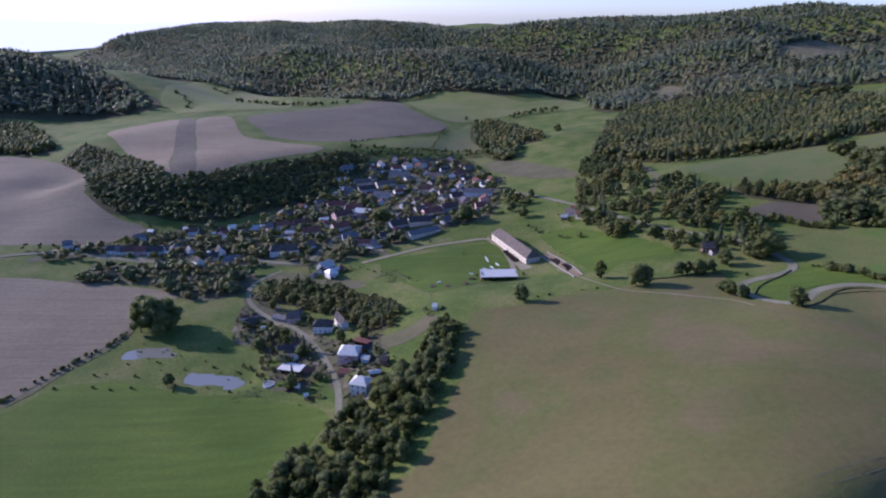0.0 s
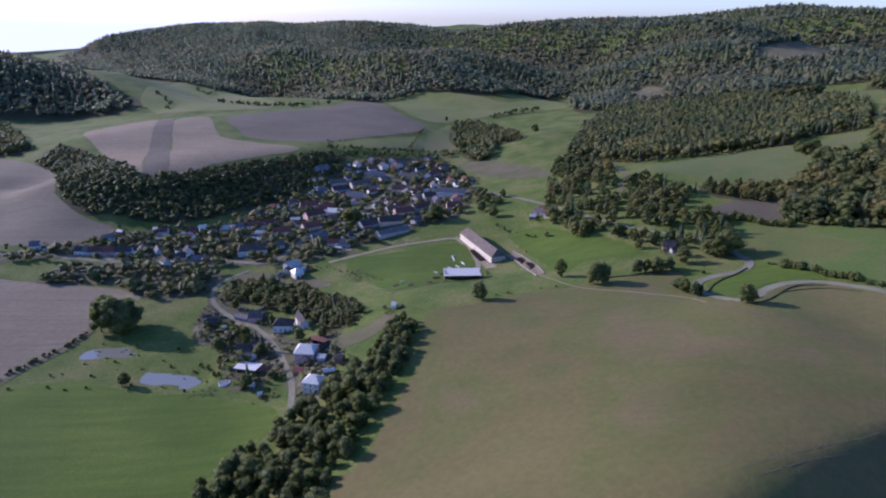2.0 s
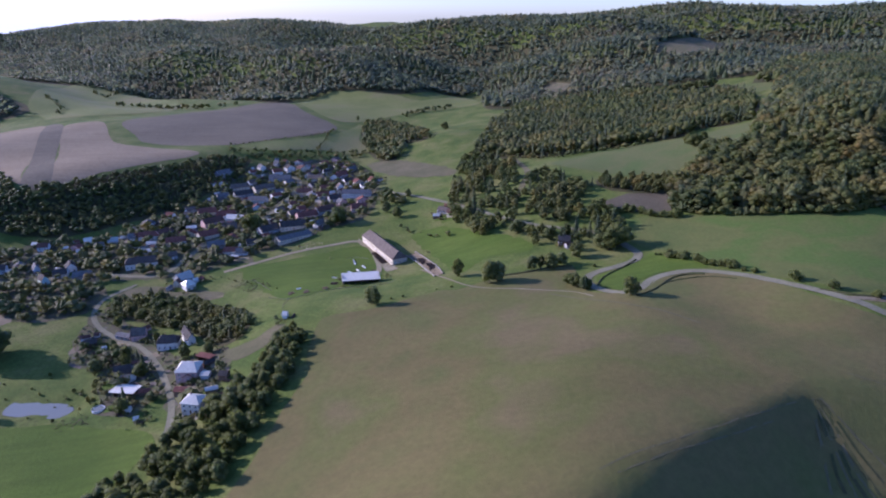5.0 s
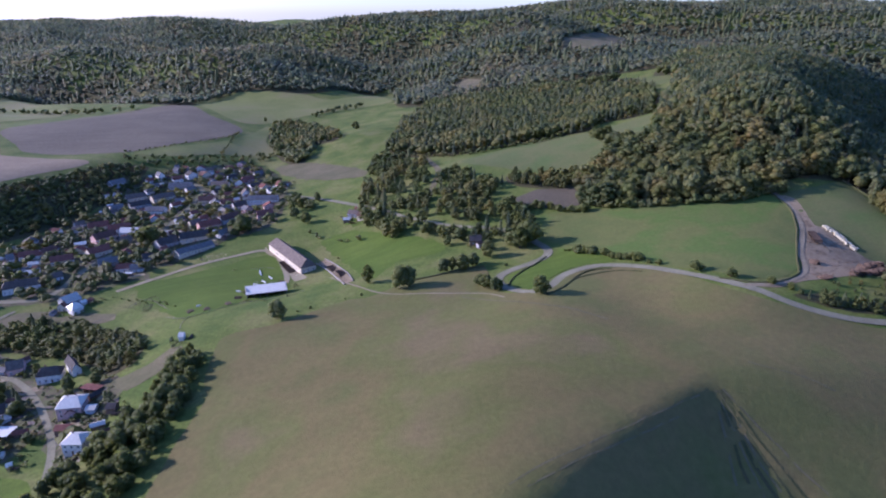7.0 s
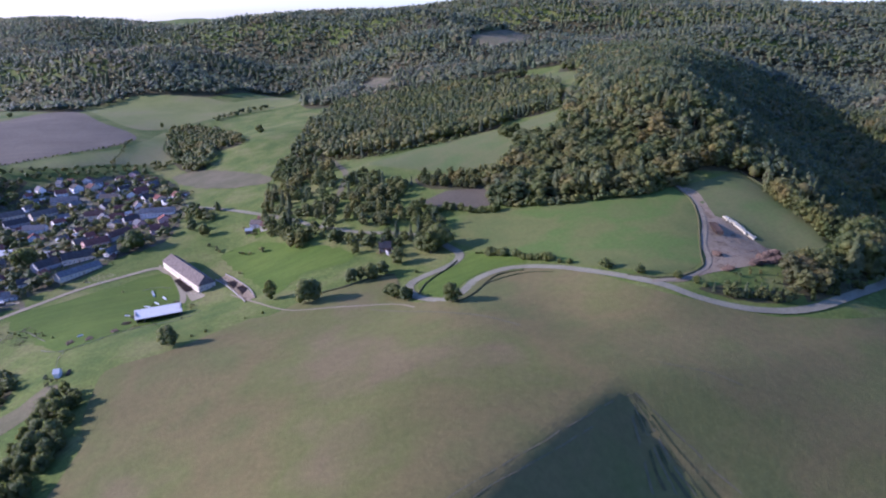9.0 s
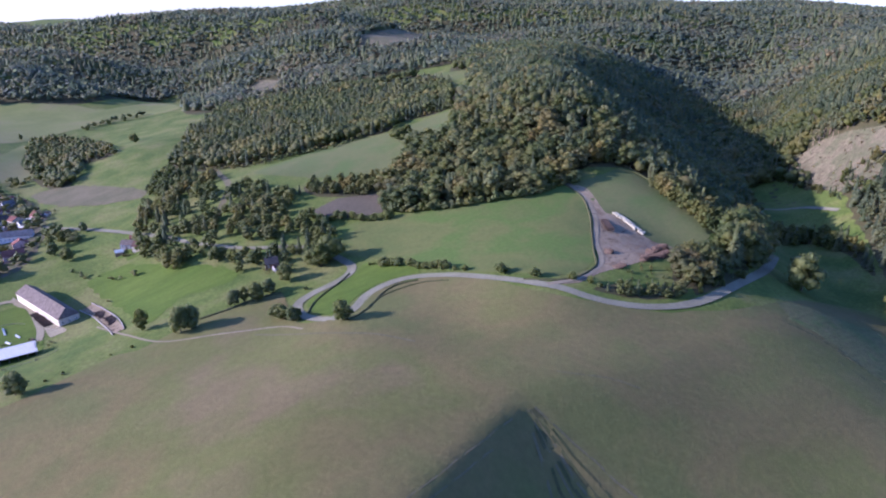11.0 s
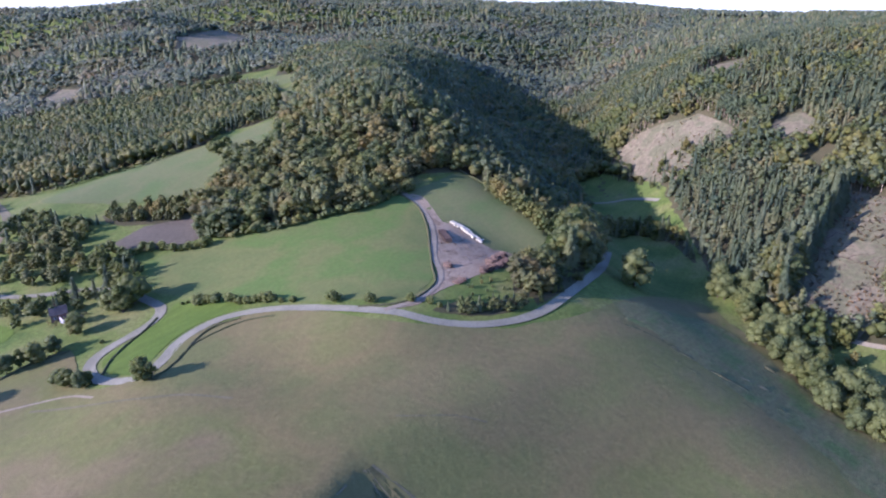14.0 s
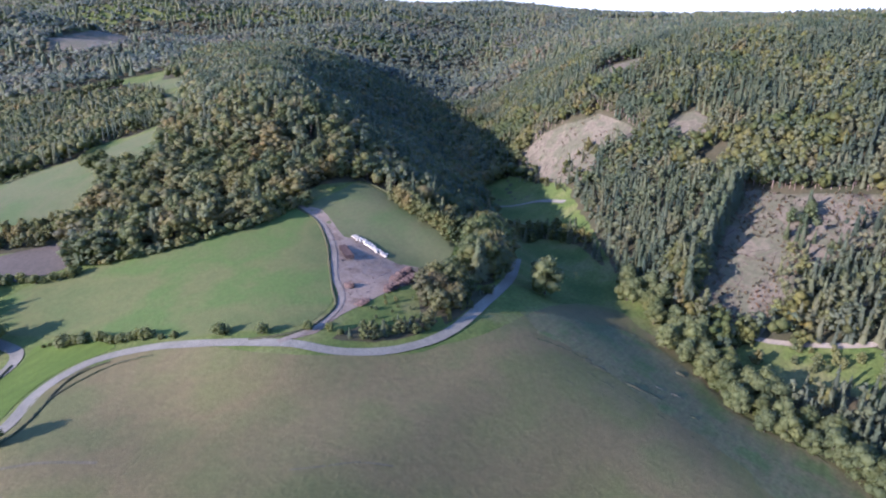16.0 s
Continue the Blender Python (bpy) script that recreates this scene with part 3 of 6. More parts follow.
def broadleaf(rng, lobes, sprays, size, width=0.36, low=0.25, ball=None, core=0.86):
    """A crown one metre high: uneven lobes filled with a core, and many small leaf sprays over them."""
    ball = ball or ICO1
    centres, radii, pieces = [], [], []
    for k in range(lobes):
        up = (k + 0.5) / lobes
        a = k * 2.4 + rng.uniform(-0.6, 0.6)
        belly = math.sin(math.pi * min(1, 0.2 + up * 0.75))
        r = width * belly * rng.uniform(0.35, 0.8) if lobes > 1 else 0
        s = width * rng.uniform(0.3, 0.56) * (0.9 if lobes > 8 else 1.25 if lobes > 4 else 1.55 if lobes > 1 else 1.9)
        centres.append((r * math.cos(a), r * math.sin(a), low + s * 0.6 + (1 - low - s * 1.5) * up))
        radii.append(s)
        pieces.append(clump(rng, ball, centres[-1], (s * core, s * core, s * core * 0.93), 0.22))
    if sprays:
        pick = rng.integers(0, lobes, sprays)
        d = rng.normal(size=(sprays, 3))
        d[:, 2] = np.abs(d[:, 2]) * 1.1 - 0.35
        d /= np.linalg.norm(d, axis=1)[:, None]
        p = np.array(centres)[pick] + d * np.array(radii)[pick][:, None] * rng.uniform(0.95 * core, 1.22, (sprays, 1))
        n = d + rng.normal(size=(sprays, 3)) * 0.6
        u = np.cross(n, rng.normal(size=(sprays, 3)))
        u /= np.linalg.norm(u, axis=1)[:, None]
        w = np.cross(n, u)
        w /= np.linalg.norm(w, axis=1)[:, None]
        k = size * rng.uniform(0.6, 1.3, (sprays, 1))
        v = np.stack([p + u * k, p - u * k * 0.5 + w * k * 0.9, p - u * k * 0.5 - w * k * 0.9], 1).reshape(-1, 3)
        pieces.append((v, np.arange(sprays * 3).reshape(-1, 3)))
    return join(pieces)


def conifer(rng, tiers, sides=7, width=0.17, low=0.14, sprays=0):
    """A fir one metre high: jagged tiers, with branch tips that stand out of them."""
    pieces = []
    for k in range(tiers):
        z0, z1 = low + (0.97 - low) * k / tiers, min(1.0, low + (0.97 - low) * (k + 1.75) / tiers)
        r = width * (0.7 if sprays else 1.0) * (1 - 0.82 * k / tiers) * rng.uniform(0.8, 1.1)
        a = np.arange(sides) * 2 * np.pi / sides + rng.uniform(0, 6)
        rr = r * rng.uniform(0.6, 1.15, sides)
        rim = np.stack([rr * np.cos(a), rr * np.sin(a), z0 + rng.uniform(-0.03, 0.03, sides)], 1)
        v = np.concatenate([rim, [[rng.uniform(-0.01, 0.01), 0, z1]]])
        f = np.array([[i, (i + 1) % sides, sides] for i in range(sides)])
        pieces.append((v, f))
    if sprays:
        z = low + (0.95 - low) * rng.random(sprays) ** 1.2
        a = rng.uniform(0, 2 * np.pi, sprays)
        r = width * (1.0 - (z - low) / (1.02 - low)) * rng.uniform(0.85, 1.25, sprays) + 0.012
        wide = 0.05 * rng.uniform(0.6, 1.2, sprays)
        c, s = np.cos(a), np.sin(a)
        tip = np.stack([r * 1.1 * c, r * 1.1 * s, z - 0.02], 1)
        left = np.stack([r * 0.45 * c - s * wide, r * 0.45 * s + c * wide, z + 0.05], 1)
        right = np.stack([r * 0.45 * c + s * wide, r * 0.45 * s - c * wide, z + 0.05], 1)
        pieces.append((np.stack([tip, left, right], 1).reshape(-1, 3), np.arange(sprays * 3).reshape(-1, 3)))
    return join(pieces)


def stem(rng, top, radius=0.012, sides=4):
    a = np.arange(sides) * 2 * np.pi / sides
    v = np.concatenate([np.stack([radius * np.cos(a), radius * np.sin(a), 0 * a - 0.03], 1), np.stack([0.5 * radius * np.cos(a), 0.5 * radius * np.sin(a), 0 * a + top], 1)])
    f = np.array([[i, (i + 1) % sides, sides + i] for i in range(sides)] + [[(i + 1) % sides, sides + (i + 1) % sides, sides + i] for i in range(sides)])
    return v, f


def kinds(seed, make, count):
    rng = np.random.default_rng(seed)
    return [make(rng) for _ in range(count)]


NEAR_BROAD = kinds(1, lambda r: broadleaf(r, 14, 170, 0.045, 0.42, 0.04, OCTA, 0.88), 12)
MID_BROAD = kinds(2, lambda r: broadleaf(r, 4, 18, 0.06, 0.4, 0.08, OCTA, 1.0) if r.random() < 0.5 else broadleaf(r, 2, 18, 0.06, 0.4, 0.08, ICO1, 1.0), 14)
FINE_FIR = kinds(14, lambda r: conifer(r, 3, 6, 0.2, 0.06, 14), 12)
FINE_BROAD = kinds(15, lambda r: broadleaf(r, 3, 14, 0.08, 0.34, 0.12, OCTA, 0.95), 10)
FINE_PINE = kinds(16, lambda r: broadleaf(r, 3, 14, 0.06, 0.2, 0.3, OCTA, 0.9), 10)
FAR_BROAD = kinds(3, lambda r: broadleaf(r, 1, 3, 0.2, 0.42, 0.1, OCTA), 8)
NEAR_FIR = kinds(4, lambda r: conifer(r, 5, 6, 0.19, 0.05, 130), 10)
MID_FIR = kinds(5, lambda r: conifer(r, 3, 5, 0.18, 0.08, 40), 10)
FAR_FIR = kinds(6, lambda r: conifer(r, 2, 6, 0.22), 5)
PINE = kinds(7, lambda r: broadleaf(r, 2, 26, 0.07, 0.17, 0.5), 10)
OPENINGS = []


def scatter(rng, poly, spacing, keep=1.0):
    p = np.array(poly)
    (x0, y0), (x1, y1) = p.min(0), p.max(0)
    xs, ys = np.meshgrid(np.arange(float(x0), x1, spacing), np.arange(float(y0), y1, spacing))
    xs[1::2] += spacing / 2
    xs, ys = xs.ravel() + rng.uniform(-0.42, 0.42, xs.size) * spacing, ys.ravel() + rng.uniform(-0.42, 0.42, ys.size) * spacing
    ok = inside(poly, xs, ys) & (rng.random(xs.size) < keep)
    for o in OPENINGS:
        if o is not poly:
            ok &= ~inside(o, xs, ys)
    return xs[ok], ys[ok]


def planted(rng, templates, xs, ys, heights, wide=1.0):
    """One mesh of many trees: every tree a turned and scaled template."""
    vs, fs, base = [], [], 0
    z = surface(xs, ys)
    pick = rng.integers(0, len(templates), len(xs))
    for k, (v, f) in enumerate(templates):
        at_k = np.nonzero(pick == k)[0]
        if not len(at_k):
            continue
        a = rng.uniform(0, 2 * np.pi, len(at_k))
        h = heights[at_k]
        w = h * wide * rng.uniform(0.85, 1.2, len(at_k))
        c, s = np.cos(a), np.sin(a)
        x = (v[None, :, 0] * c[:, None] - v[None, :, 1] * s[:, None]) * w[:, None] + xs[at_k, None]
        y = (v[None, :, 0] * s[:, None] + v[None, :, 1] * c[:, None]) * w[:, None] + ys[at_k, None]
        zz = v[None, :, 2] * h[:, None] + z[at_k, None]
        vs.append(np.stack([x, y, zz], -1).reshape(-1, 3))
        fs.append((f[None] + (np.arange(len(at_k)) * len(v))[:, None, None] + base).reshape(-1, 3))
        base += len(at_k) * len(v)
    return np.concatenate(vs), np.concatenate(fs)


WOOD_SEED = [100]


def wood(label, poly, spacing, tall, firs=0.0, detail="mid", floor=True, patchy=0.0, leaf=None, pines=0.0, keep=1.0, wide=1.0):
    """A wood: broadleaved crowns, firs and pines as one body of trees each, on a dark floor."""
    WOOD_SEED[0] += 1
    rng = np.random.default_rng(WOOD_SEED[0])
    xs, ys = scatter(rng, poly, spacing, keep)
    if patchy:
        keep_at = np.array([noise.noise((px * 0.035, py * 0.035, WOOD_SEED[0] * 7.0)) for px, py in zip(xs, ys)]) > patchy - 0.55
        xs, ys = xs[keep_at], ys[keep_at]
    if not len(xs):
        return
    tone = np.array([noise.noise((px * 0.011, py * 0.011, WOOD_SEED[0])) for px, py in zip(xs, ys)])
    draw = rng.random(len(xs)) + tone * 0.8
    is_fir = draw < firs
    is_pine = ~is_fir & (draw < firs + pines)
    hs = rng.uniform(tall[0], tall[1], len(xs))
    sets = {"near": (NEAR_BROAD, NEAR_FIR), "mid": (MID_BROAD, MID_FIR), "far": (FAR_BROAD, FAR_FIR), "fine": (FINE_BROAD, FINE_FIR)}[detail]
    for mask, temp, mat, name, extra in ((~is_fir & ~is_pine, sets[0], leaf or BROADLEAF, "broadleaf_wood", 1.0), (is_fir, sets[1], NEEDLE, "fir_wood", 1.15), (is_pine, FINE_PINE if detail == "fine" else PINE, NEEDLE, "pine_wood", 1.1)):
        if mask.any():
            v, f = planted(rng, temp, xs[mask], ys[mask], hs[mask] * extra, wide)
            tagged(new(name, mesh_of(name, v, f, mat, True)), label, "wood", kind="stuff")
    if detail == "near" or (pines and detail == "mid"):
        some = is_pine | (rng.random(len(xs)) < 0.4)
        some[0] = True
        v, f = planted(rng, [stem(rng, 0.6)], xs[some], ys[some], hs[some])
        tagged(new("tree_stems", mesh_of("tree_stems", v, f, BARK)), "grey-brown stems standing among the crowns", "stems", kind="stuff")
    if floor:
        patch("woodland_floor", poly, LITTER, 0.12, "dark leaf litter under trees", "woodland floor", ragged=2.5)


VALLEY_LAWN = [(692, 420), (727, 402), (679, 314), (661, 300), (617.6, 284.1), (615.4, 321.0), (614, 350)]
BROOK_MEADOW = [(563.8, 309.0), (595.2, 293.7), (576.6, 250.3), (531.5, 211.8), (503.2, 189.1), (462.8, 140.2), (470.2, 168.3), (440.4, 202.6), (393.9, 220.4)]
LOW_MEADOW = [(479.5, 120.4), (498.8, 110.4), (504.1, 88.7), (517.3, 51.9), (484.4, 48.3), (479.0, 68.8), (459.5, 91.3), (453.3, 108.9)]
CLEARINGS = [
    [(763, 405), (772, 386), (770, 359), (774, 324), (752, 285), (728, 257), (718, 266), (725, 298), (692, 292), (672, 294), (693, 332), (733, 395)],
    [(523.9, 157.2), (568.1, 158.4), (644.3, 156.4), (639.0, 125.1), (647.2, 94.8), (654.2, 67.2), (602.6, 61.7), (579.9, 84.4), (543.5, 102.3), (504.4, 110.2), (509.8, 133.0)],
    [(836, 365), (863, 369), (887, 354), (903, 330), (873, 309), (827, 319)],
    [(724, 239), (753, 245), (767, 229), (751, 211), (700, 197), (713, 224)],
    [(499.1, 69.7), (508.5, 60.2), (514.2, 51.6), (494.3, 49.4), (492.4, 63.2)],
    [(682, 1315), (771, 1478), (852, 1518), (1045, 1645), (796, 1236), (710, 1270)],
    [(434.0, 1352.0), (492.0, 1403.0), (509.0, 1311.0), (455.0, 1187.0), (414.0, 1188.0)],
    [(662.3, 194.5), (695, 200), (707, 188), (698, 176), (660.4, 180.2)]]
FAR_FIELD = [(1908, 818), (1980, 755), (2131, 600), (1800, 502), (1717, 586), (1770, 735)]
SADDLE_STRIP = [(518.0, 968.0), (549.0, 942.0), (591.0, 902.0), (620.0, 861.0), (644.0, 847.0), (668.0, 883.0), (654.0, 914.0), (621.0, 953.0), (573.0, 970.0)]
GARDEN_GAPS = [[(228, 437), (216, 456), (186, 488), (160, 533), (150, 558), (158, 563), (171, 537), (197, 493), (228, 461)], [(236, 735), (227, 635), (214, 596), (196, 560), (186, 568), (202, 602), (214, 640), (225, 735)]]
OPENINGS += [SADDLE_STRIP, *GARDEN_GAPS, FAR_FIELD, VALLEY_LAWN, BROOK_MEADOW, LOW_MEADOW] + CLEARINGS

BROOK_BAND = [(532.5, 199.2), (493.7, 147.5), (458.6, 109.9), (447.2, 76.8), (434.5, 44.3), (414.8, 43.5), (424.1, 74.0), (427.8, 106.7), (457.0, 141.7), (491.9, 186.7)]
AUTUMN = leafage("autumn_crown", ((0.098, 0.123, 0.033), (0.149, 0.158, 0.047), (0.205, 0.170, 0.061)), 0.03)
KNOLL = [(296.2, 465.1), (307, 490), (352, 543), (380, 562), (413, 553), (446, 593), (505, 666), (639, 842)] + [(640, 900), (800, 1050), (1000, 1000), (1100, 850), (970, 610), (840, 503), (745, 420), (680, 370)] + [(661, 397), (580.2, 329.6), (527.0, 324.2), (493.9, 337.8), (483.7, 394.4), (450.1, 408.5), (426.4, 402.6), (386.7, 397.6), (351.3, 414.2), (316.0, 438.3)]
KNOLL_FRONT = [(296.2, 465.1), (307, 490), (352, 543), (380, 562), (413, 553), (446, 593), (520, 580), (545, 480), (515, 410), (483.7, 394.4), (450.1, 408.5), (426.4, 402.6), (386.7, 397.6), (351.3, 414.2), (316.0, 438.3)]
wood("tall autumn wood with rounded crowns on a knoll", KNOLL_FRONT, 10.0, (12, 20), 0.05, "near", leaf=AUTUMN, pines=0.08, wide=1.35)
OPENINGS.append(KNOLL_FRONT)
wood("mixed autumn wood climbing a steep knoll", KNOLL, 7.3, (13, 21), 0.12, "mid", leaf=AUTUMN, pines=0.25)
wood("dark mixed wood along a meadow slope", [(196, 792), (259, 972), (347, 1125), (485, 1073), (546, 1002), (615, 974), (597, 827), (490, 670), (428, 680), (397, 652), (350, 676), (304, 688), (255, 706)], 7.5, (12, 17), 0.3, "mid")
GARDEN_WOOD = [(137.1, 631.8), (184, 794), (203, 739), (227, 668), (225.0, 601.4), (261.3, 542.9), (251.1, 493.1), (258.4, 466.6), (240.3, 436.0), (223.1, 425.2), (198.9, 424.4), (175.9, 450.0), (142.0, 506.8), (126.1, 559.4)]
wood("green mixed wood above scattered gardens", GARDEN_WOOD, 9.5, (7, 14), 0.06, "near", False, leaf=BROADLEAF, keep=0.9, patchy=0.4, wide=1.15)
wood("pale green trees above scattered gardens", GARDEN_WOOD, 12, (5, 11), 0.0, "near", False, leaf=SUNNY, keep=0.9, patchy=0.5, wide=1.2)
wood("strip of trees between two meadows", [(268.7, 561.9), (302.4, 540.6), (333.8, 515.6), (323.0, 491.0), (295.2, 503.3), (266.9, 531.6)], 6.5, (7, 11), 0.0, "near")
wood("broadleaved trees along a meadow edge", [(477.5, 361.6), (485.7, 356.6), (477.2, 320.5), (502.0, 312.0), (500.5, 298.3), (463.1, 277.6), (454.8, 290.8), (458.0, 305.7), (466.7, 335.4), (470.9, 356.1)], 5.5, (10, 16), 0.12, "near", leaf=AUTUMN)
wood("tall broadleaved trees above a road", [(477.6, 286.8), (539.5, 305.7), (503.2, 275.2), (459.6, 248.6), (418.8, 246.4), (431.8, 263.4)], 6.0, (18, 25), 0.0, "near", leaf=AUTUMN, wide=1.1)
wood("broadleaved trees behind a log heap", [(391.6, 269.5), (415.5, 267.8), (420.1, 255.0), (413.5, 245.0), (383.9, 236.8), (365.6, 241.6), (369.1, 252.4)], 6.5, (9, 15), 0.0, "near", leaf=AUTUMN, wide=1.3)
wood("bushes between a timber yard and a road", [(316.9, 262.2), (334.0, 260.3), (342.1, 249.6), (359.5, 245.9), (365.3, 237.9), (348.0, 237.1), (327.7, 247.8)], 5.5, (4, 8.5), 0.0, "near", leaf=AUTUMN, wide=1.3)
wood("bushes on a rough green bank", [(351.2, 275.7), (368.8, 267.8), (373.2, 256.3), (359.3, 247.5), (344.7, 251.7), (336.2, 262.3)], 5.5, (1.5, 3.2), 0.0, "near", False, leaf=SUNNY, keep=0.8)
wood("dark trees beside a shaded road", [(462, 245), (480, 253), (510, 266), (530, 278), (536, 268), (508, 244), (496, 226), (474, 228)], 6.0, (9, 16), 0.1, "near", False, wide=1.2)
wood("shrubs on a shaded bank", [(368.9, 238.7), (413.7, 243.3), (438.9, 243.0), (415.1, 236.6), (386.4, 233.1), (364.8, 232.4)], 6.0, (3, 6), 0.0, "near")
wood("dark trees crossing a valley floor", [(570.4, 330.5), (610.0, 318.0), (612.7, 281.7), (578.1, 241.0), (547.7, 222.9), (572.0, 255.1), (581.2, 286.6), (521.1, 282.7)], 6.0, (8, 14), 0.2, "near")
OPENINGS.append(BROOK_BAND)
wood("shaded wood along a narrow side valley", [(680, 370), (745, 420), (840, 503), (970, 610), (1100, 850), (1080, 710), (980, 570), (890, 470), (800, 395), (710, 340)], 8, (11, 17), 0.4, "mid")
wood("conifer forest over a steep hillside", [(672, 308), (584.2, 240.1), (519.3, 193.3), (486.2, 145.3), (453.3, 108.9), (438.3, 75.6), (427.2, 43.9)] + [(480, -80), (700, -220), (1000, -260), (1200, -100), (1250, 300), (1200, 640), (1080, 710), (980, 570), (890, 470), (800, 395)], 5.6, (11, 18), 0.42, "fine", pines=0.45)
wood("distant conifer forest on a broad hilltop", [(1200, -100), (1250, 300), (1200, 640), (1400, 800), (2300, 600), (2400, -100), (1600, -350)], 11, (14, 20), 0.6, "far", leaf=HAZED, wide=1.15)
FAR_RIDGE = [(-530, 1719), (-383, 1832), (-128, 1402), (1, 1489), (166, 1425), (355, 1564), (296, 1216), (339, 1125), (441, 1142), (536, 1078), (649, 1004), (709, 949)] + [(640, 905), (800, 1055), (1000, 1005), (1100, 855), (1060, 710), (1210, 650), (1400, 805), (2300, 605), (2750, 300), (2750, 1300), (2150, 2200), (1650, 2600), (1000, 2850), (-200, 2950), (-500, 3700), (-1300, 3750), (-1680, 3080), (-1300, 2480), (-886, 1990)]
wood("wide forested ridge in the distance", FAR_RIDGE, 13.6, (15, 20), 0.2, "far", leaf=HAZED, wide=1.3)
wood("wooded hill across the valley", [(-570, 1310), (-900, 1190), (-1500, 1200), (-2200, 1500), (-1900, 1900), (-1200, 1900), (-750, 1500)], 13.6, (15, 20), 0.2, "far", leaf=HAZED, wide=1.3)
wood("wooded bank below a plateau of fields", [(-511, 847), (-514, 916), (-416, 842), (-306, 698), (-259, 750), (-204, 808), (-140, 875), (-98, 882), (-106, 841), (-128, 777), (-149, 734), (-218.7, 648.1), (-266.8, 632.1), (-316, 639), (-345, 638), (-382, 668), (-449, 785)], 6.5, (5, 8.5), 0.0, "mid", wide=1.35)
wood("small wood behind village houses", [(-148.9, 472.4), (-124.9, 485.6), (-79.5, 462.8), (-38.2, 415.1), (-31.6, 388.6), (-37.5, 373.1), (-52.5, 372.7), (-72.0, 405.8), (-95.8, 426.1), (-125.1, 443.9), (-141.7, 449.4)], 5.0, (4, 8), 0.0, "near", keep=0.9, wide=1.5)
wood("small wood at the field edge", [(-798, 1167), (-734, 1160), (-565, 932), (-580, 901), (-637, 915)] + [(-760, 900)], 9, (10, 15), 0.1, "mid")
wood("trees along a stream in meadows", [(58, 982), (63, 1157), (93, 1192), (138, 1125), (159, 972), (145, 925), (109, 936), (98, 846), (77, 870)], 8, (9, 14), 0.0, "mid")

patch("far_stubble", FAR_FIELD, STUBBLE, 0.8, "pale distant stubble field among forests", ragged=3)



# ---- pale backdrop hills on the horizon, their haze given as a white glow
HAZE_GLOW, _n, _l, _b = material("haze_glow", 1.0, 0.0)
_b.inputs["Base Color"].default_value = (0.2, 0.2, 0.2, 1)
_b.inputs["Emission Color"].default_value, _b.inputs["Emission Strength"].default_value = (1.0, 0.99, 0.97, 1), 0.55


def far_hills(radius, first, last, base, swing, seed):
    """A long hill behind all woods, with a soft uneven crest."""
    v = []
    for k in range(91):
        a = radians(first + (last - first) * k / 90)
        ends = min(1, k / 18, (90 - k) / 18)
        top = base + swing * (noise.noise((k * 0.06, seed, 0)) + 0.35 * noise.noise((k * 0.21, seed, 5))) - 160 * (1 - ends) ** 2
        for d, z in ((0, -220), (0, top - 25), (60, top), (300, -220)):
            v.append(((radius + d) * math.sin(a), (radius + d) * math.cos(a), z))
    f = [(k * 4 + q, k * 4 + 4 + q, k * 4 + 5 + q, k * 4 + 1 + q) for k in range(90) for q in range(3)]
    me = bpy.data.meshes.new("backdrop")
    me.from_pydata(v, [], f)
    me.materials.append(HAZE_GLOW)
    me.shade_smooth()
    tagged(new("backdrop", me), "backdrop hills along the horizon with haze as a pale glow", "hills", kind="structure")


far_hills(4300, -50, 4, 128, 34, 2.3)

# ---- builders for single things
def plain(name, colour, rough=0.7, spec=0.3, spread=0.18, scale=0.8, metal=0.0):
    """A weathered plain surface: one colour with stains and fine grain."""
    m, n, l, b = material(name, rough, spec)
    lo, hi = [c * (1 - spread) for c in colour], [min(1, c * (1 + spread)) for c in colour]
    c, _ = noise_ramp(n, l, scale, (lo, hi), 5, 0.65)
    d, f = noise_ramp(n, l, scale * 9, GREY2, 4, 0.6)
    l.new(mixed(n, l, c, d, 0.35, "OVERLAY"), b.inputs["Base Color"])
    b.inputs["Metallic"].default_value = metal
    bumped(n, l, b, f, 0.2, 0.05)
    return m


def tiled(name, colour, row=0.35):
    """Roof covering with rows across the slope and weathered patches."""
    m, n, l, b = material(name, 0.85, 0.12)
    c, _ = noise_ramp(n, l, 0.5, ([x * 0.7 for x in colour], [x * 1.25 for x in colour]), 5, 0.65)
    pos = n.new("ShaderNodeTexCoord")
    wave = n.new("ShaderNodeTexWave")
    wave.wave_type, wave.bands_direction = "BANDS", "Z"
    wave.inputs["Scale"].default_value = 0.314 / row * 1.6
    wave.inputs["Distortion"].default_value = 0.6
    l.new(pos.outputs["Object"], wave.inputs["Vector"])
    l.new(c, b.inputs["Base Color"])
    bumped(n, l, b, wave.outputs["Fac"], 0.5, 0.06)
    return m


WHITE_WALL = plain("white_plaster", (0.62, 0.58, 0.52))
CREAM_WALL = plain("cream_plaster", (0.5, 0.43, 0.32))
PINK_WALL = plain("pink_plaster", (0.5, 0.32, 0.28))
GREY_WALL = plain("grey_plaster", (0.3, 0.29, 0.28))
BLUE_WALL = plain("pale_blue_plaster", (0.44, 0.46, 0.46))
MINT_WALL = plain("mint_plaster", (0.45, 0.56, 0.5))
WOOD_WALL = plain("weathered_boards", (0.16, 0.11, 0.075), 0.85, 0.2, 0.35, 1.2)
CONCRETE = plain("concrete", (0.22, 0.2, 0.17), 0.9, 0.2, 0.25)
RED_TILE = tiled("red_roof_tiles", (0.17, 0.072, 0.052))
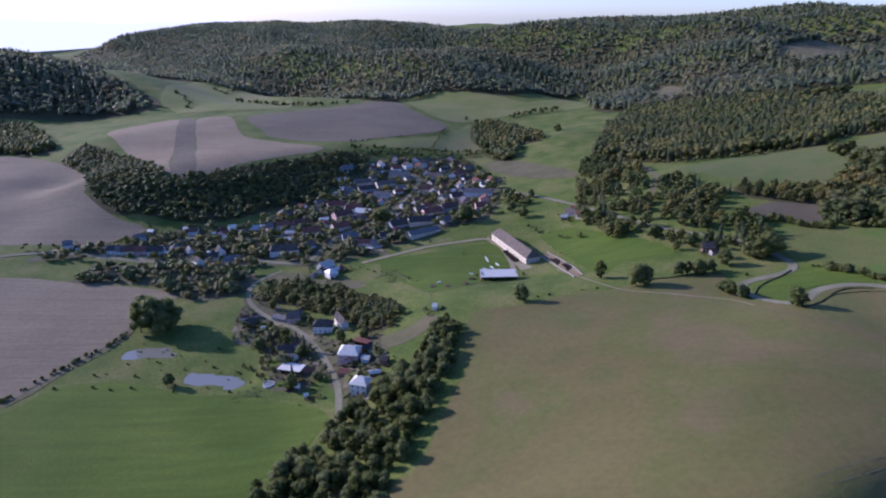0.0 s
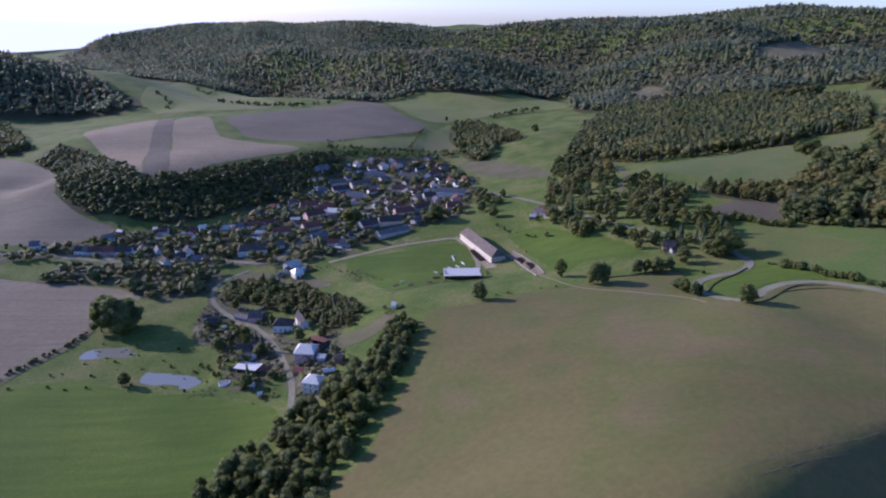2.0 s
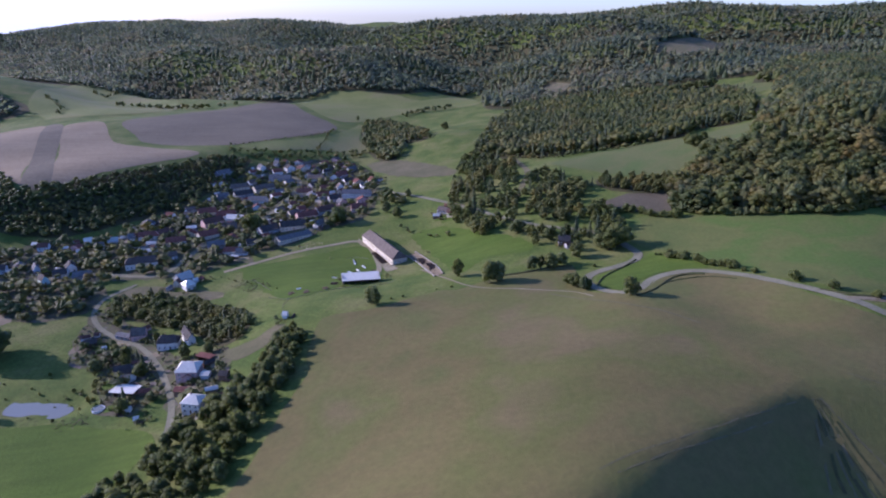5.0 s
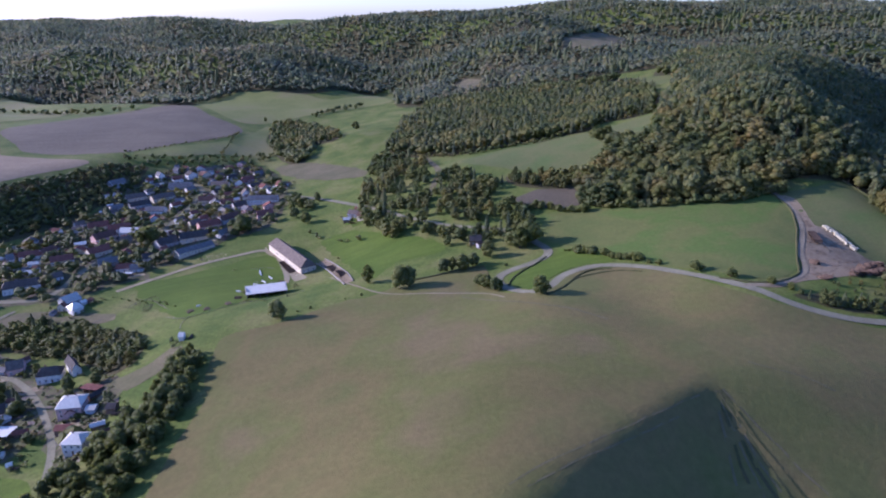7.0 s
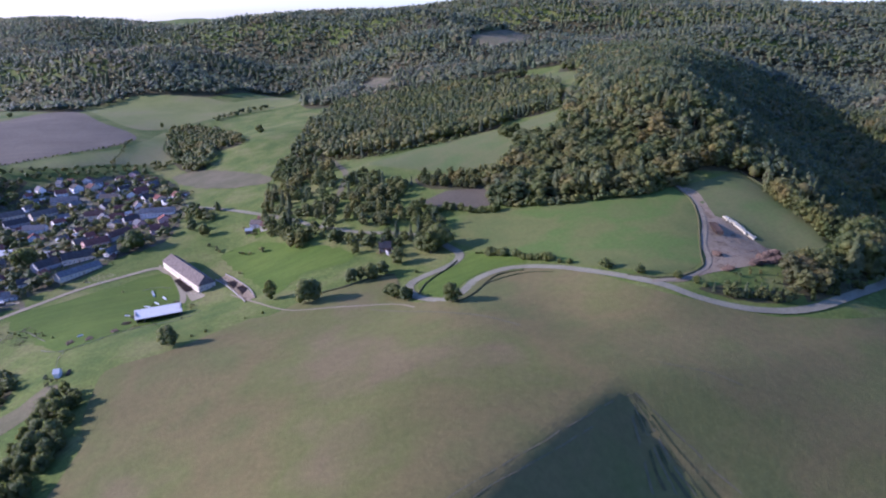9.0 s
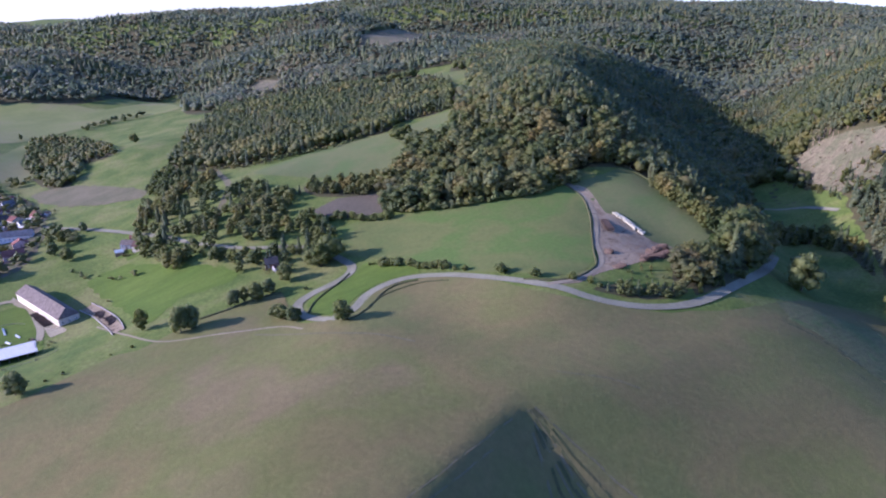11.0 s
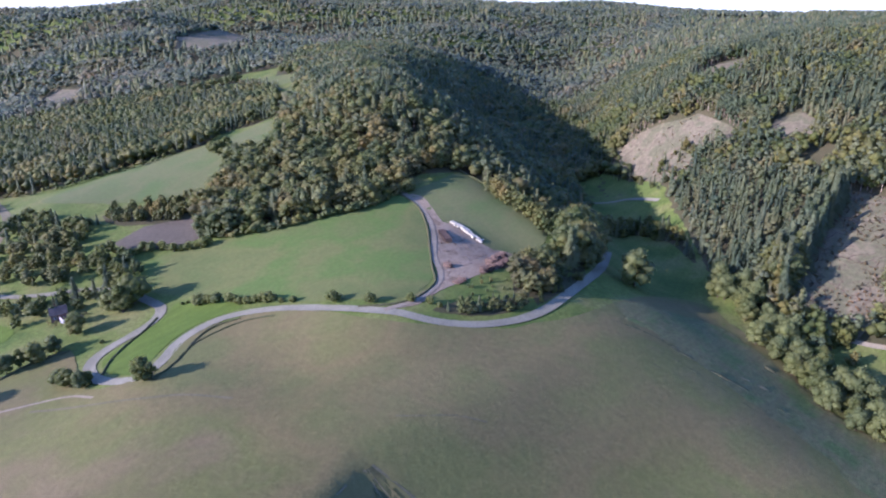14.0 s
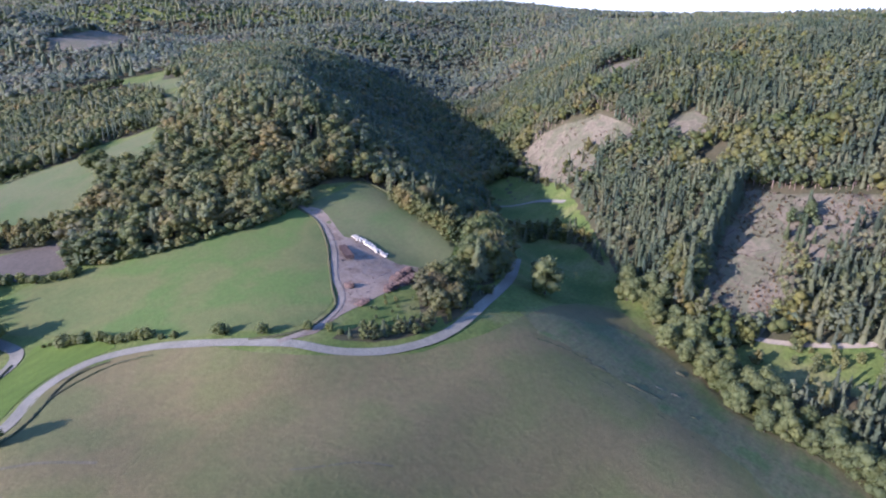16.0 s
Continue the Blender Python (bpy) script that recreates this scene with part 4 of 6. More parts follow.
BROWN_TILE = tiled("brown_roof_tiles", (0.11, 0.06, 0.045))
DARK_TILE = tiled("dark_grey_roofing", (0.06, 0.053, 0.047))
GREY_TILE = tiled("grey_fibre_cement_roofing", (0.13, 0.125, 0.12))
OLD_TILE = tiled("lichen_grey_brown_tiles", (0.125, 0.1, 0.08))
PALE_ROOF = plain("pale_sheet_metal", (0.55, 0.515, 0.43), 0.5, 0.4, 0.12)
BLUE_ROOF = plain("pale_blue_sheet_metal", (0.33, 0.33, 0.29), 0.55, 0.4, 0.12)
FRAME_WHITE = plain("white_window_frame", (0.6, 0.6, 0.58), 0.5)
DOOR_BROWN = plain("brown_door_wood", (0.12, 0.07, 0.045), 0.6)
TIMBER = plain("cut_timber", (0.078, 0.053, 0.035), 0.85, 0.2, 0.45, 0.7)
PALE_BOARD = plain("pale_sawn_boards", (0.42, 0.35, 0.24), 0.8, 0.2, 0.3, 0.9)
BALE_WRAP = plain("white_bale_wrap", (0.36, 0.325, 0.22), 0.7, 0.2, 0.3, 1.5)
RAIL_WOOD = plain("grey_fence_wood", (0.2, 0.17, 0.14), 0.9, 0.2, 0.3)
PANE, _n, _l, _b = material("window_glass", 0.08, 0.6)
_b.inputs["Base Color"].default_value = (0.03, 0.035, 0.04, 1)
WATER, _n, _l, _b = material("pond_water", 0.14, 0.5)
_b.inputs["Base Color"].default_value = (0.17, 0.165, 0.125, 1)
_c, _f = noise_ramp(_n, _l, 0.6, GREY2, 3, 0.5)
bumped(_n, _l, _b, _f, 0.06, 0.1)


def part(name, verts, faces, mat, parent, label=""):
    """One mesh object under a thing or a part; faces may be of any size."""
    me = bpy.data.meshes.new(name)
    me.from_pydata([tuple(v) for v in verts], [], [tuple(f) for f in faces])
    me.materials.append(mat)
    me.update()
    ob = new(name, me)
    ob.parent = parent
    if label:
        tagged(ob, label)
    return ob


def box(x0, y0, z0, x1, y1, z1):
    v = [(x0, y0, z0), (x1, y0, z0), (x1, y1, z0), (x0, y1, z0), (x0, y0, z1), (x1, y0, z1), (x1, y1, z1), (x0, y1, z1)]
    return v, [(0, 3, 2, 1), (4, 5, 6, 7), (0, 1, 5, 4), (1, 2, 6, 5), (2, 3, 7, 6), (3, 0, 4, 7)]


def boxes(*bs):
    vs, fs = [], []
    for b in bs:
        v, f = box(*b)
        fs += [tuple(i + len(vs) for i in q) for q in f]
        vs += v
    return vs, fs


SHARED = {}


def shared_part(key, name, build, mat, parent, m):
    """A part that shares its mesh with alike parts."""
    if key not in SHARED:
        v, f = build()
        me = bpy.data.meshes.new(name)
        me.from_pydata([tuple(p) for p in v], [], f)
        me.materials.append(mat)
        me.update()
        SHARED[key] = me
    ob = new(name, SHARED[key])
    ob.parent = parent
    ob.matrix_basis = m
    return ob


def frame_ring():
    return boxes((-0.6, -0.06, -0.75, -0.48, 0.04, 0.75), (0.48, -0.06, -0.75, 0.6, 0.04, 0.75), (-0.48, -0.06, 0.63, 0.48, 0.04, 0.75), (-0.48, -0.09, -0.78, 0.48, 0.04, -0.63), (-0.04, -0.04, -0.63, 0.04, 0.03, 0.63))


def window(parent, x, y, z, turn, s=1.0):
    w = shared_part("window", "window", frame_ring, FRAME_WHITE, parent, pose(x, y, z, 0, 0, turn) @ Matrix.Diagonal((s, 1, s, 1)))
    shared_part("pane", "pane", lambda: box(-0.48, -0.02, -0.63, 0.48, 0.02, 0.63), PANE, w, pose(0, 0.0, 0))


def stand(name, points, depth):
    """Where a building stands: its base Empty, turned so that its front wall runs along the two points, and the front's length."""
    (x0, y0), (x1, y1) = points
    dx, dy = x1 - x0, y1 - y0
    length, turn = math.hypot(dx, dy), math.atan2(dy, dx)
    cx, cy = (x0 + x1) / 2 - math.sin(turn) * depth / 2, (y0 + y1) / 2 + math.cos(turn) * depth / 2
    c, s = math.cos(turn), math.sin(turn)
    zs = [at(cx + c * a - s * d, cy + s * a + c * d) for a in (-length / 2, length / 2) for d in (-depth / 2, depth / 2)]
    ob = new(name)
    ob.matrix_basis = pose(cx, cy, 0.35 * min(zs) + 0.65 * max(zs), 0, 0, math.degrees(turn))
    BUILT.append((cx, cy, max(length, depth) * 0.62))
    return ob, length, max(zs) - min(zs)


BUILT = []


def house(points, depth, eave, rise, wall_mat, roof_mat, label, cross=False, hip=0.0, chimneys=1, rows=1, category="house", name="house", openings=True, over=0.45, longer=0.0):
    """A house: walls with gables, a thick overhanging roof, windows, a door and chimneys. cross: the ridge runs from front to back."""
    ob, length, fall = stand(name, points, depth)
    length += longer
    L, D, e = length / 2, depth / 2, eave
    low = -1.2 - fall
    run, half = (D, L) if cross else (L, D)

    def tw(x, y, z):
        return (y, x, z) if cross else (x, y, z)

    inset = hip * half
    top = e + rise
    v = [tw(-run, -half, low), tw(run, -half, low), tw(run, half, low), tw(-run, half, low), tw(-run, -half, e), tw(run, -half, e), tw(run, half, e), tw(-run, half, e)]
    f = [(0, 1, 5, 4), (2, 3, 7, 6)]
    if hip:
        f += [(1, 2, 6, 5), (3, 0, 4, 7), (4, 5, 6, 7)]
    else:
        v += [tw(-run, 0, top - 0.12), tw(run, 0, top - 0.12)]
        f += [(1, 2, 6, 9, 5), (3, 0, 4, 8, 7)]
    if cross:
        f = [tuple(reversed(q)) for q in f]
    part("wall", v, f, wall_mat, ob)
    t = 0.22
    k = rise / half
    eo, ro = half + over, run + over * (1 if hip else 0.7)
    ez = e - k * over
    rr = max(0.05, ro - (half + over) * hip) if hip else ro
    v = [tw(-ro, -eo, ez), tw(ro, -eo, ez), tw(ro, eo, ez), tw(-ro, eo, ez), tw(-rr, 0, top), tw(rr, 0, top)]
    v += [(x, y, z + t) for x, y, z in v]
    f = [(0, 1, 5, 4), (2, 3, 4, 5), (6, 10, 11, 7), (8, 11, 10, 9), (0, 6, 7, 1), (2, 8, 9, 3)]
    f += [(1, 7, 11, 5), (5, 11, 8, 2), (3, 9, 10, 4), (4, 10, 6, 0)] if not hip else [(1, 2, 5), (3, 0, 4), (7, 11, 8), (9, 10, 6), (1, 7, 8, 2), (3, 9, 6, 0)]
    part("roof", v, f, roof_mat, ob)
    for c in range(chimneys):
        x = run * (0.35 if c else -0.3)
        cx, cy, _ = tw(x, half * 0.18, 0)
        part("chimney", *boxes((cx - 0.3, cy - 0.3, top - rise * 0.5, cx + 0.3, cy + 0.3, top + 0.7), (cx - 0.38, cy - 0.38, top + 0.7, cx + 0.38, cy + 0.38, top + 0.85)), BROWN_TILE, ob)
    if openings:
        for r in range(rows):
            z = 1.5 + r * 2.8
            if z + 0.8 > e:
                break
            n = max(1, int(length / 3.2))
            for q in range(n):
                x = -L + length * (q + 0.5) / n
                if not (r == 0 and q == n // 2 and n > 1):
                    window(ob, x, -D - 0.03, z, 0)
            m = max(1, int(depth / 3.6))
            for q in range(m):
                y = -D + depth * (q + 0.5) / m
                window(ob, L + 0.03, y, z, 90)
                window(ob, -L - 0.03, y, z, -90)
        if length > 5:
            n = max(1, int(length / 3.2))
            x = -L + length * (n // 2 + 0.5) / n
            part("door", *boxes((x - 0.5, -D - 0.08, -0.3, x + 0.5, -D - 0.02, 2.0)), DOOR_BROWN, ob)
    return tagged(ob, label, category, "village houses" if category == "house" else "")


def open_shed(points, depth, eave, drop, roof_mat, label, back=WOOD_WALL, posts=5):
    """A shed open to the front: posts, a back wall and a single-pitch roof."""
    ob, length, fall = stand("open_shed", points, depth)
    L, D = length / 2, depth / 2
    low = -1.0 - fall
    part("back_wall", *boxes((-L, D - 0.2, low, L, D, eave - drop)), back, ob)
    part("side_wall", *boxes((-L, -D * 0.4, low, -L + 0.2, D - 0.2, eave - drop)), back, ob)
    part("side_wall", *boxes((L - 0.2, -D * 0.4, low, L, D - 0.2, eave - drop)), back, ob)
    for k in range(posts):
        x = -L + 0.3 + (length - 0.6) * k / (posts - 1)
        part("post", *boxes((x - 0.14, -D + 0.3, low, x + 0.14, -D + 0.58, eave - 0.1)), RAIL_WOOD, ob)
    o = 0.6
    v = [(-L - o, -D - o, eave + 0.05), (L + o, -D - o, eave + 0.05), (L + o, D + o, eave - drop), (-L - o, D + o, eave - drop)]
    v += [(x, y, z + 0.2) for x, y, z in v]
    part("roof", v, [(0, 3, 2, 1), (4, 5, 6, 7), (0, 1, 5, 4), (1, 2, 6, 5), (2, 3, 7, 6), (3, 0, 4, 7)], roof_mat, ob)
    return tagged(ob, label, "shed")


# ---- single trees and bushes
def limb(a, b, r0, r1, sides=7):
    a, b = Vector(a), Vector(b)
    q = (b - a).to_track_quat("Z", "Y")
    ring = [Vector((math.cos(2 * math.pi * k / sides), math.sin(2 * math.pi * k / sides), 0)) for k in range(sides)]
    v = [a + q @ (p * r0) for p in ring] + [b + q @ (p * r1) for p in ring]
    return np.array([tuple(p) for p in v]), np.array([[k, (k + 1) % sides, sides + k] for k in range(sides)] + [[(k + 1) % sides, sides + (k + 1) % sides, sides + k] for k in range(sides)])


def make_tree(seed, mat, label, width=0.36, low=0.22, clumps=15, fir=False):
    """A tree twelve metres high on an Empty: trunk with limbs, and a crown."""
    rng = np.random.default_rng(seed)
    ob = new("tree")
    pieces = [limb((0, 0, -0.6), (0.1, 0, 5.0 if not fir else 11.0), 0.3, 0.14 if not fir else 0.04)]
    if not fir:
        for k in range(5):
            a = k * 1.3 + rng.uniform(0, 0.4)
            r = rng.uniform(1.6, 2.8)
            pieces.append(limb((0.05, 0, 2.8 + 0.4 * k), (r * math.cos(a), r * math.sin(a), 5.5 + 0.8 * k), 0.13, 0.04, 5))
    v, f = join(pieces)
    t = new("trunk", mesh_of("trunk", v, f, BARK, True))
    t.parent = ob
    if fir:
        v, f = conifer(rng, 8, 9, 0.18, 0.06, 220)
        v = v * 12
    else:
        v, f = broadleaf(rng, clumps, 720, 0.038, width, low, None, 0.95)
        v = v * 12
    c = new("crown", mesh_of("crown", v, f, mat, True))
    c.parent = ob
    return tagged(ob, label, "tree")


def make_bush(seed, mat, label):
    rng = np.random.default_rng(seed)
    ob = new("bush")
    v, f = broadleaf(rng, 7, 300, 0.075, 0.55, 0.02)
    v = v * 2
    c = new("crown", mesh_of("crown", v, f, mat))
    c.parent = ob
    w, g = join([limb((0, 0, -0.3), (0.4 * math.cos(a), 0.4 * math.sin(a), 0.9), 0.07, 0.03, 5) for a in (0, 2, 4)])
    s = new("stems", mesh_of("stems", w, g, BARK, True))
    s.parent = ob
    return tagged(ob, label, "bush")


BELT = [(-93.0, 232.4), (-80.9, 247.8), (-67.3, 263.0), (-52.9, 284.5), (-42.1, 298.3), (-30.2, 307.8), (-19.4, 321.5), (-7.9, 348.3), (1.2, 364.9), (8.3, 361.9), (4.9, 335.7), (3.3, 310.3), (-3.7, 286.1), (-11.8, 263.9), (-19.9, 239.3), (-27.2, 220.1), (-32.2, 214.8)] + [(-8, 130), (-48, 130)]
TREE_KINDS = [make_tree(11 + k, m, "single leafy green tree with a rounded crown", w, 0.08) for k, (m, w) in enumerate([(BROADLEAF, 0.46), (SUNNY, 0.42), (AUTUMN, 0.44), (BROADLEAF, 0.5), (SUNNY, 0.4), (BROADLEAF, 0.36)])]
FIR = make_tree(41, NEEDLE, "single dark green fir tree", fir=True)
BUSH_KINDS = [make_bush(51 + k, m, "low rounded green bush") for k, m in enumerate((BROADLEAF, AUTUMN, BROADLEAF))]
PLACED = {}
TREE_RNG = np.random.default_rng(77)


def plant(kind, x, y, h, unit=12.0, label="", group=""):
    """A copy of a tree or bush kind at a place; the first of each kind stands at its own size."""
    z = at(x, y)
    if kind.name not in PLACED:
        PLACED[kind.name] = 1
        kind.matrix_basis = pose(x, y, z, 0, 0, TREE_RNG.uniform(0, 360))
        ob = kind
    else:
        s = h / unit
        w = s * TREE_RNG.uniform(0.88, 1.15)
        ob = copy_thing(kind, pose(x, y, z, 0, 0, TREE_RNG.uniform(0, 360)) @ Matrix.Diagonal((w, w, s, 1)))
    return tagged(ob, label, "", group)


def any_tree():
    return TREE_KINDS[int(TREE_RNG.integers(0, len(TREE_KINDS)))]


def any_bush():
    return BUSH_KINDS[int(TREE_RNG.integers(0, len(BUSH_KINDS)))]


for x, y in zip(*scatter(np.random.default_rng(5), BELT, 6.9)):
    plant(any_tree(), x, y, TREE_RNG.uniform(6, 12), group="belt of trees beside the pasture")


for x, y in zip(*scatter(np.random.default_rng(6), BROOK_BAND, 9.3)):
    plant(TREE_KINDS[(1, 4, 2)[int(TREE_RNG.integers(0, 3))]], x, y, TREE_RNG.uniform(12, 19), label="sunlit broadleaved tree along a brook", group="trees along the brook")


def trees_at(points, heights, label="", kind=None, group=""):
    for (x, y), h in zip(points, heights):
        plant(kind or any_tree(), x, y, h, label=label, group=group)


def bushes_along(points, spacing, tall, label="", group=""):
    c = smooth_line(points, spacing)
    for x, y in c:
        if TREE_RNG.random() < 0.2:
            continue
        plant(any_bush(), x + TREE_RNG.uniform(-0.45, 0.45) * spacing, y + TREE_RNG.uniform(-0.45, 0.45) * spacing, TREE_RNG.uniform(*tall), 2.0, label, group)


trees_at([(47.9, 376.9), (110.2, 417.1), (127.5, 389.1), (133.4, 389.8), (196.9, 322.5)], (13, 14, 17, 15, 12), "broad solitary tree on open grass")
trees_at([(-216.7, 404.5), (-207.3, 405.9), (-199.1, 410.6), (-199.3, 400.8), (-216.5, 415.4)], (24, 27, 24, 20, 25), "tall dark tree in a clump at a field corner", group="clump at the field corner")
trees_at([(-170.2, 335.5)], (9,), "small pale willow-like tree by a pond")
trees_at([(161.4, 403.5), (167.8, 404.6), (173.9, 400.6), (183.6, 404.9), (197.2, 415.0), (231.2, 420.0), (222.9, 416.1), (219.2, 423.6)], (11, 10, 12, 10, 13, 19, 17, 12), "green tree beside the winding road", group="trees by the winding road")
trees_at([(176.2, 358.2), (178.7, 349.5), (174.6, 364.4), (181.8, 350.9)], (9.5, 9.5, 8, 7), "dense green tree in the hairpin bend", group="trees in the hairpin bend")
trees_at([(187, 993), (92, 1171), (69, 1056), (146, 1219), (181, 1245), (206, 1254), (226, 1258), (54, 1203)], (13, 12, 11, 9, 10, 10, 9, 9), "distant solitary meadow tree", group="meadow trees")
trees_at([(464.0, 227.0), (426.8, 392.6), (423.4, 394.0)], (26, 11, 9), "pale green tree lit by the sun", TREE_KINDS[1])
trees_at([(383, 597), (391, 595), (388.9, 573.4), (385, 613)], (14, 15, 12, 11), "rounded tree on a meadow slope", group="trees on the meadow slope")
trees_at([(22.0, 612.9), (26.7, 615.0), (-63.8, 618.6), (-59.7, 625.4), (72.1, 624.4), (81.0, 603.0), (71.4, 643.8), (79.3, 649.6), (97.5, 659.4)], (18, 16, 19, 17, 12, 12, 12, 11, 10), "large dark tree among village houses", group="large village trees")
bushes_along([(245.7, 389.4), (253.3, 379.4), (259.7, 367.8), (264.8, 355.0), (273.5, 342.6)], 3.0, (4.0, 6.8), "roadside bush in a row", "roadside bushes")
bushes_along([(250.0, 480.0), (258.0, 480.0), (267.0, 476.0), (278.0, 457.0), (292.0, 449.0)], 3.6, (4, 7.5), "bushy hedge below a fallow plot", "fallow plot hedge")
bushes_along([(277.4, 333.1), (279.2, 331.6)], 6, (3, 4), "low rounded roadside bush")
for p, h in zip([(291.0, 309.4), (300.2, 291.2)], (6.5, 6)):
    plant(any_bush(), *p, h, 2.0, "small solitary roadside bush")
bushes_along([(-262.0, 319.3), (-253.7, 338.5), (-244.4, 359.5), (-233.3, 381.1), (-225.3, 401.4)], 2.6, (1.6, 3.0), "dark hedge bush along a ploughed field", "field hedge")
bushes_along([(181, 372), (190, 382), (203, 389), (216, 397)], 6, (1.4, 2.6), "bush beside the lower road", "lower road bushes")
bushes_along([(313.5, 274.7), (319.6, 266.8), (328.4, 256.2), (337.0, 246.2), (352.9, 237.3)], 6, (3, 6), "bush on the bank below the timber yard", "yard bank bushes")
bushes_along([(61.2, 381.1), (71.3, 385.5), (80.8, 385.8), (93.3, 390.7), (103.4, 393.0)], 7, (1.2, 2.2), "low scrub along the field edge", "field edge scrub")

VILLAGE = [[(-376.5, 535.4), (-313.6, 549.9), (-232.9, 529.6), (-170.1, 522.9), (-118.7, 517.0), (-60.7, 534.7), (-51.6, 547.9), (-109, 735), (-149, 733), (-201.3, 631.8), (-266.8, 618.9), (-290.3, 592.5), (-347.1, 574.6)], [(-128, 690), (-122, 833), (-64, 873), (32, 890), (70, 755), (53.5, 626.4), (12.0, 600.4), (-31.3, 559.6), (-74.9, 567.5)], [(-154.4, 424.4), (-152.8, 462.7), (-96.5, 408.1), (-74.4, 375.2), (-43.2, 367.0), (-35.8, 328.7), (-51.8, 321.4), (-48.8, 299.9), (-61.0, 296.7), (-74.1, 332.9), (-84.5, 317.7), (-107.4, 328.5), (-123.1, 372.1), (-147.8, 390.3)], [(-313.0, 492.6), (-304.2, 531.1), (-232.9, 529.6), (-166.2, 509.5), (-162.0, 463.3), (-204.2, 455.7), (-244.0, 485.7)]]
for k, poly in enumerate(VILLAGE):
    patch("village_ground", poly, SCRUB, 0.13 + 0.01 * k, "mottled ground of gardens, yards and rough grass", "ground", ragged=5)
patch("rough_grass", [(-46.2, 361.3), (-24.5, 364.5), (-13.2, 375.8), (-4.5, 365.8), (-18.3, 350.7), (-33.9, 345.8)], ROUGH, 0.17, "strip of brown rough grass beside trees", ragged=2)
patch("rough_grass", [(-149.5, 484.1), (-135.5, 503.9), (-94.0, 489.0), (-63.2, 470.3), (-71.2, 461.1), (-101.6, 478.8), (-131.1, 466.1)], ROUGH, 0.17, "brown rough bank above the lane", ragged=2)

# ---- farm
barn = house([(45.6, 554.0), (68.7, 490.1)], 13, 4.8, 5.0, CREAM_WALL, OLD_TILE, "very long plastered barn with a weathered tile roof", chimneys=0, rows=1, category="barn", name="barn", over=0.5, hip=0.45)
open_shed([(28.3, 445.6), (55.9, 447.1)], 10, 3.6, -1.9, PALE_ROOF, "open cattle shed with a pale sheet-metal roof", posts=7)
house([(-9.6, 380.1), (-6.9, 379.6)], 4.5, 3.0, 1.6, WHITE_WALL, PALE_ROOF, "tiny white hut at the field corner", chimneys=0, category="hut", name="hut", openings=False)


def clamp(line_a, line_b, label):
    """Two long low concrete walls with a stack of timber between them."""
    ob = new("silage_clamp")
    (x, y) = line_a[0]
    ob.matrix_basis = pose(x, y, at(x, y))
    o = Vector((x, y, at(x, y)))
    for line in (line_a, line_b):
        c = smooth_line(line, 4)
        d = np.gradient(c, axis=0)
        d /= np.hypot(d[:, 0], d[:, 1])[:, None]
        v, f = [], []
        for (px, py), (dx, dy) in zip(c, d):
            z = at(px, py)
            for s, h in ((0.25, -0.6), (0.18, 1.0), (-0.18, 1.0), (-0.25, -0.6)):
                v.append((px - dy * s - o.x, py + dx * s - o.y, z + h - o.z))
        for k in range(len(c) - 1):
            for q in range(3):
                a = k * 4 + q
                f.append((a, a + 4, a + 5, a + 1))
        n = len(v)
        f += [(0, 1, 2, 3), (n - 1, n - 2, n - 3, n - 4)]
        part("wall", v, f, CONCRETE, ob)
    return tagged(ob, label, "silage clamp")


clamp([(81.7, 505.8), (88.8, 482.9), (94.2, 445.2), (95.4, 429.7)], [(89.6, 509.9), (96.2, 488.5), (101.5, 460.6), (102.3, 432.8)], "low-walled concrete silage clamp beside the barn")
patch("clamp_floor", [(83.1, 505.1), (89.8, 508.3), (97.0, 487.9), (102.3, 432.8), (95.7, 431.5), (89.8, 483.8)], DIRT, 0.4, "brown trodden floor of a silage clamp", "yard", ragged=0.1)
patch("barn_yard", [(42.5, 563.6), (45.6, 554.0), (68.9, 491.6), (71.5, 478.3), (63.2, 475.1), (59.0, 502.3), (52.6, 530.3), (42.6, 548.9)], GRAVEL, 0.25, "pale trodden yard along a barn", "yard", ragged=0.4)

# ---- houses by the lane
house([(-55.4, 303.4), (-46.1, 300.8)], 9, 6.0, 2.6, WHITE_WALL, PALE_ROOF, "white two-storey house with a pale hipped roof", hip=0.75, rows=2, chimneys=1)
house([(-67.1, 338.8), (-55.1, 337.7)], 12, 6.2, 3.0, PINK_WALL, PALE_ROOF, "pink-walled house with a pale sheet-metal roof", hip=0.5, rows=2, chimneys=2)
house([(-62.8, 337.8), (-57.5, 337.5)], 4, 3.4, 2.0, PINK_WALL, RED_TILE, "small red-roofed porch wing of a pink house", cross=True, chimneys=0, category="porch", name="porch")
house([(-91.3, 388.5), (-78.3, 388.5)], 9, 5.0, 3.4, WHITE_WALL, DARK_TILE, "white house with a dark grey hipped roof", hip=0.6, rows=2)
house([(-71.5, 387.4), (-67.1, 389.7)], 15, 4.5, 3.6, WHITE_WALL, DARK_TILE, "long narrow house with a white gable", cross=True, rows=1)
house([(-114.0, 409.6), (-105.2, 410.8)], 9, 4.0, 3.6, PINK_WALL, OLD_TILE, "pinkish cottage with an old tile roof")
house([(-126.4, 416.5), (-116.1, 411.7)], 5, 2.6, 1.2, GREY_WALL, GREY_TILE, "low grey outbuilding with a shallow roof", chimneys=0, category="outbuilding", name="outbuilding")
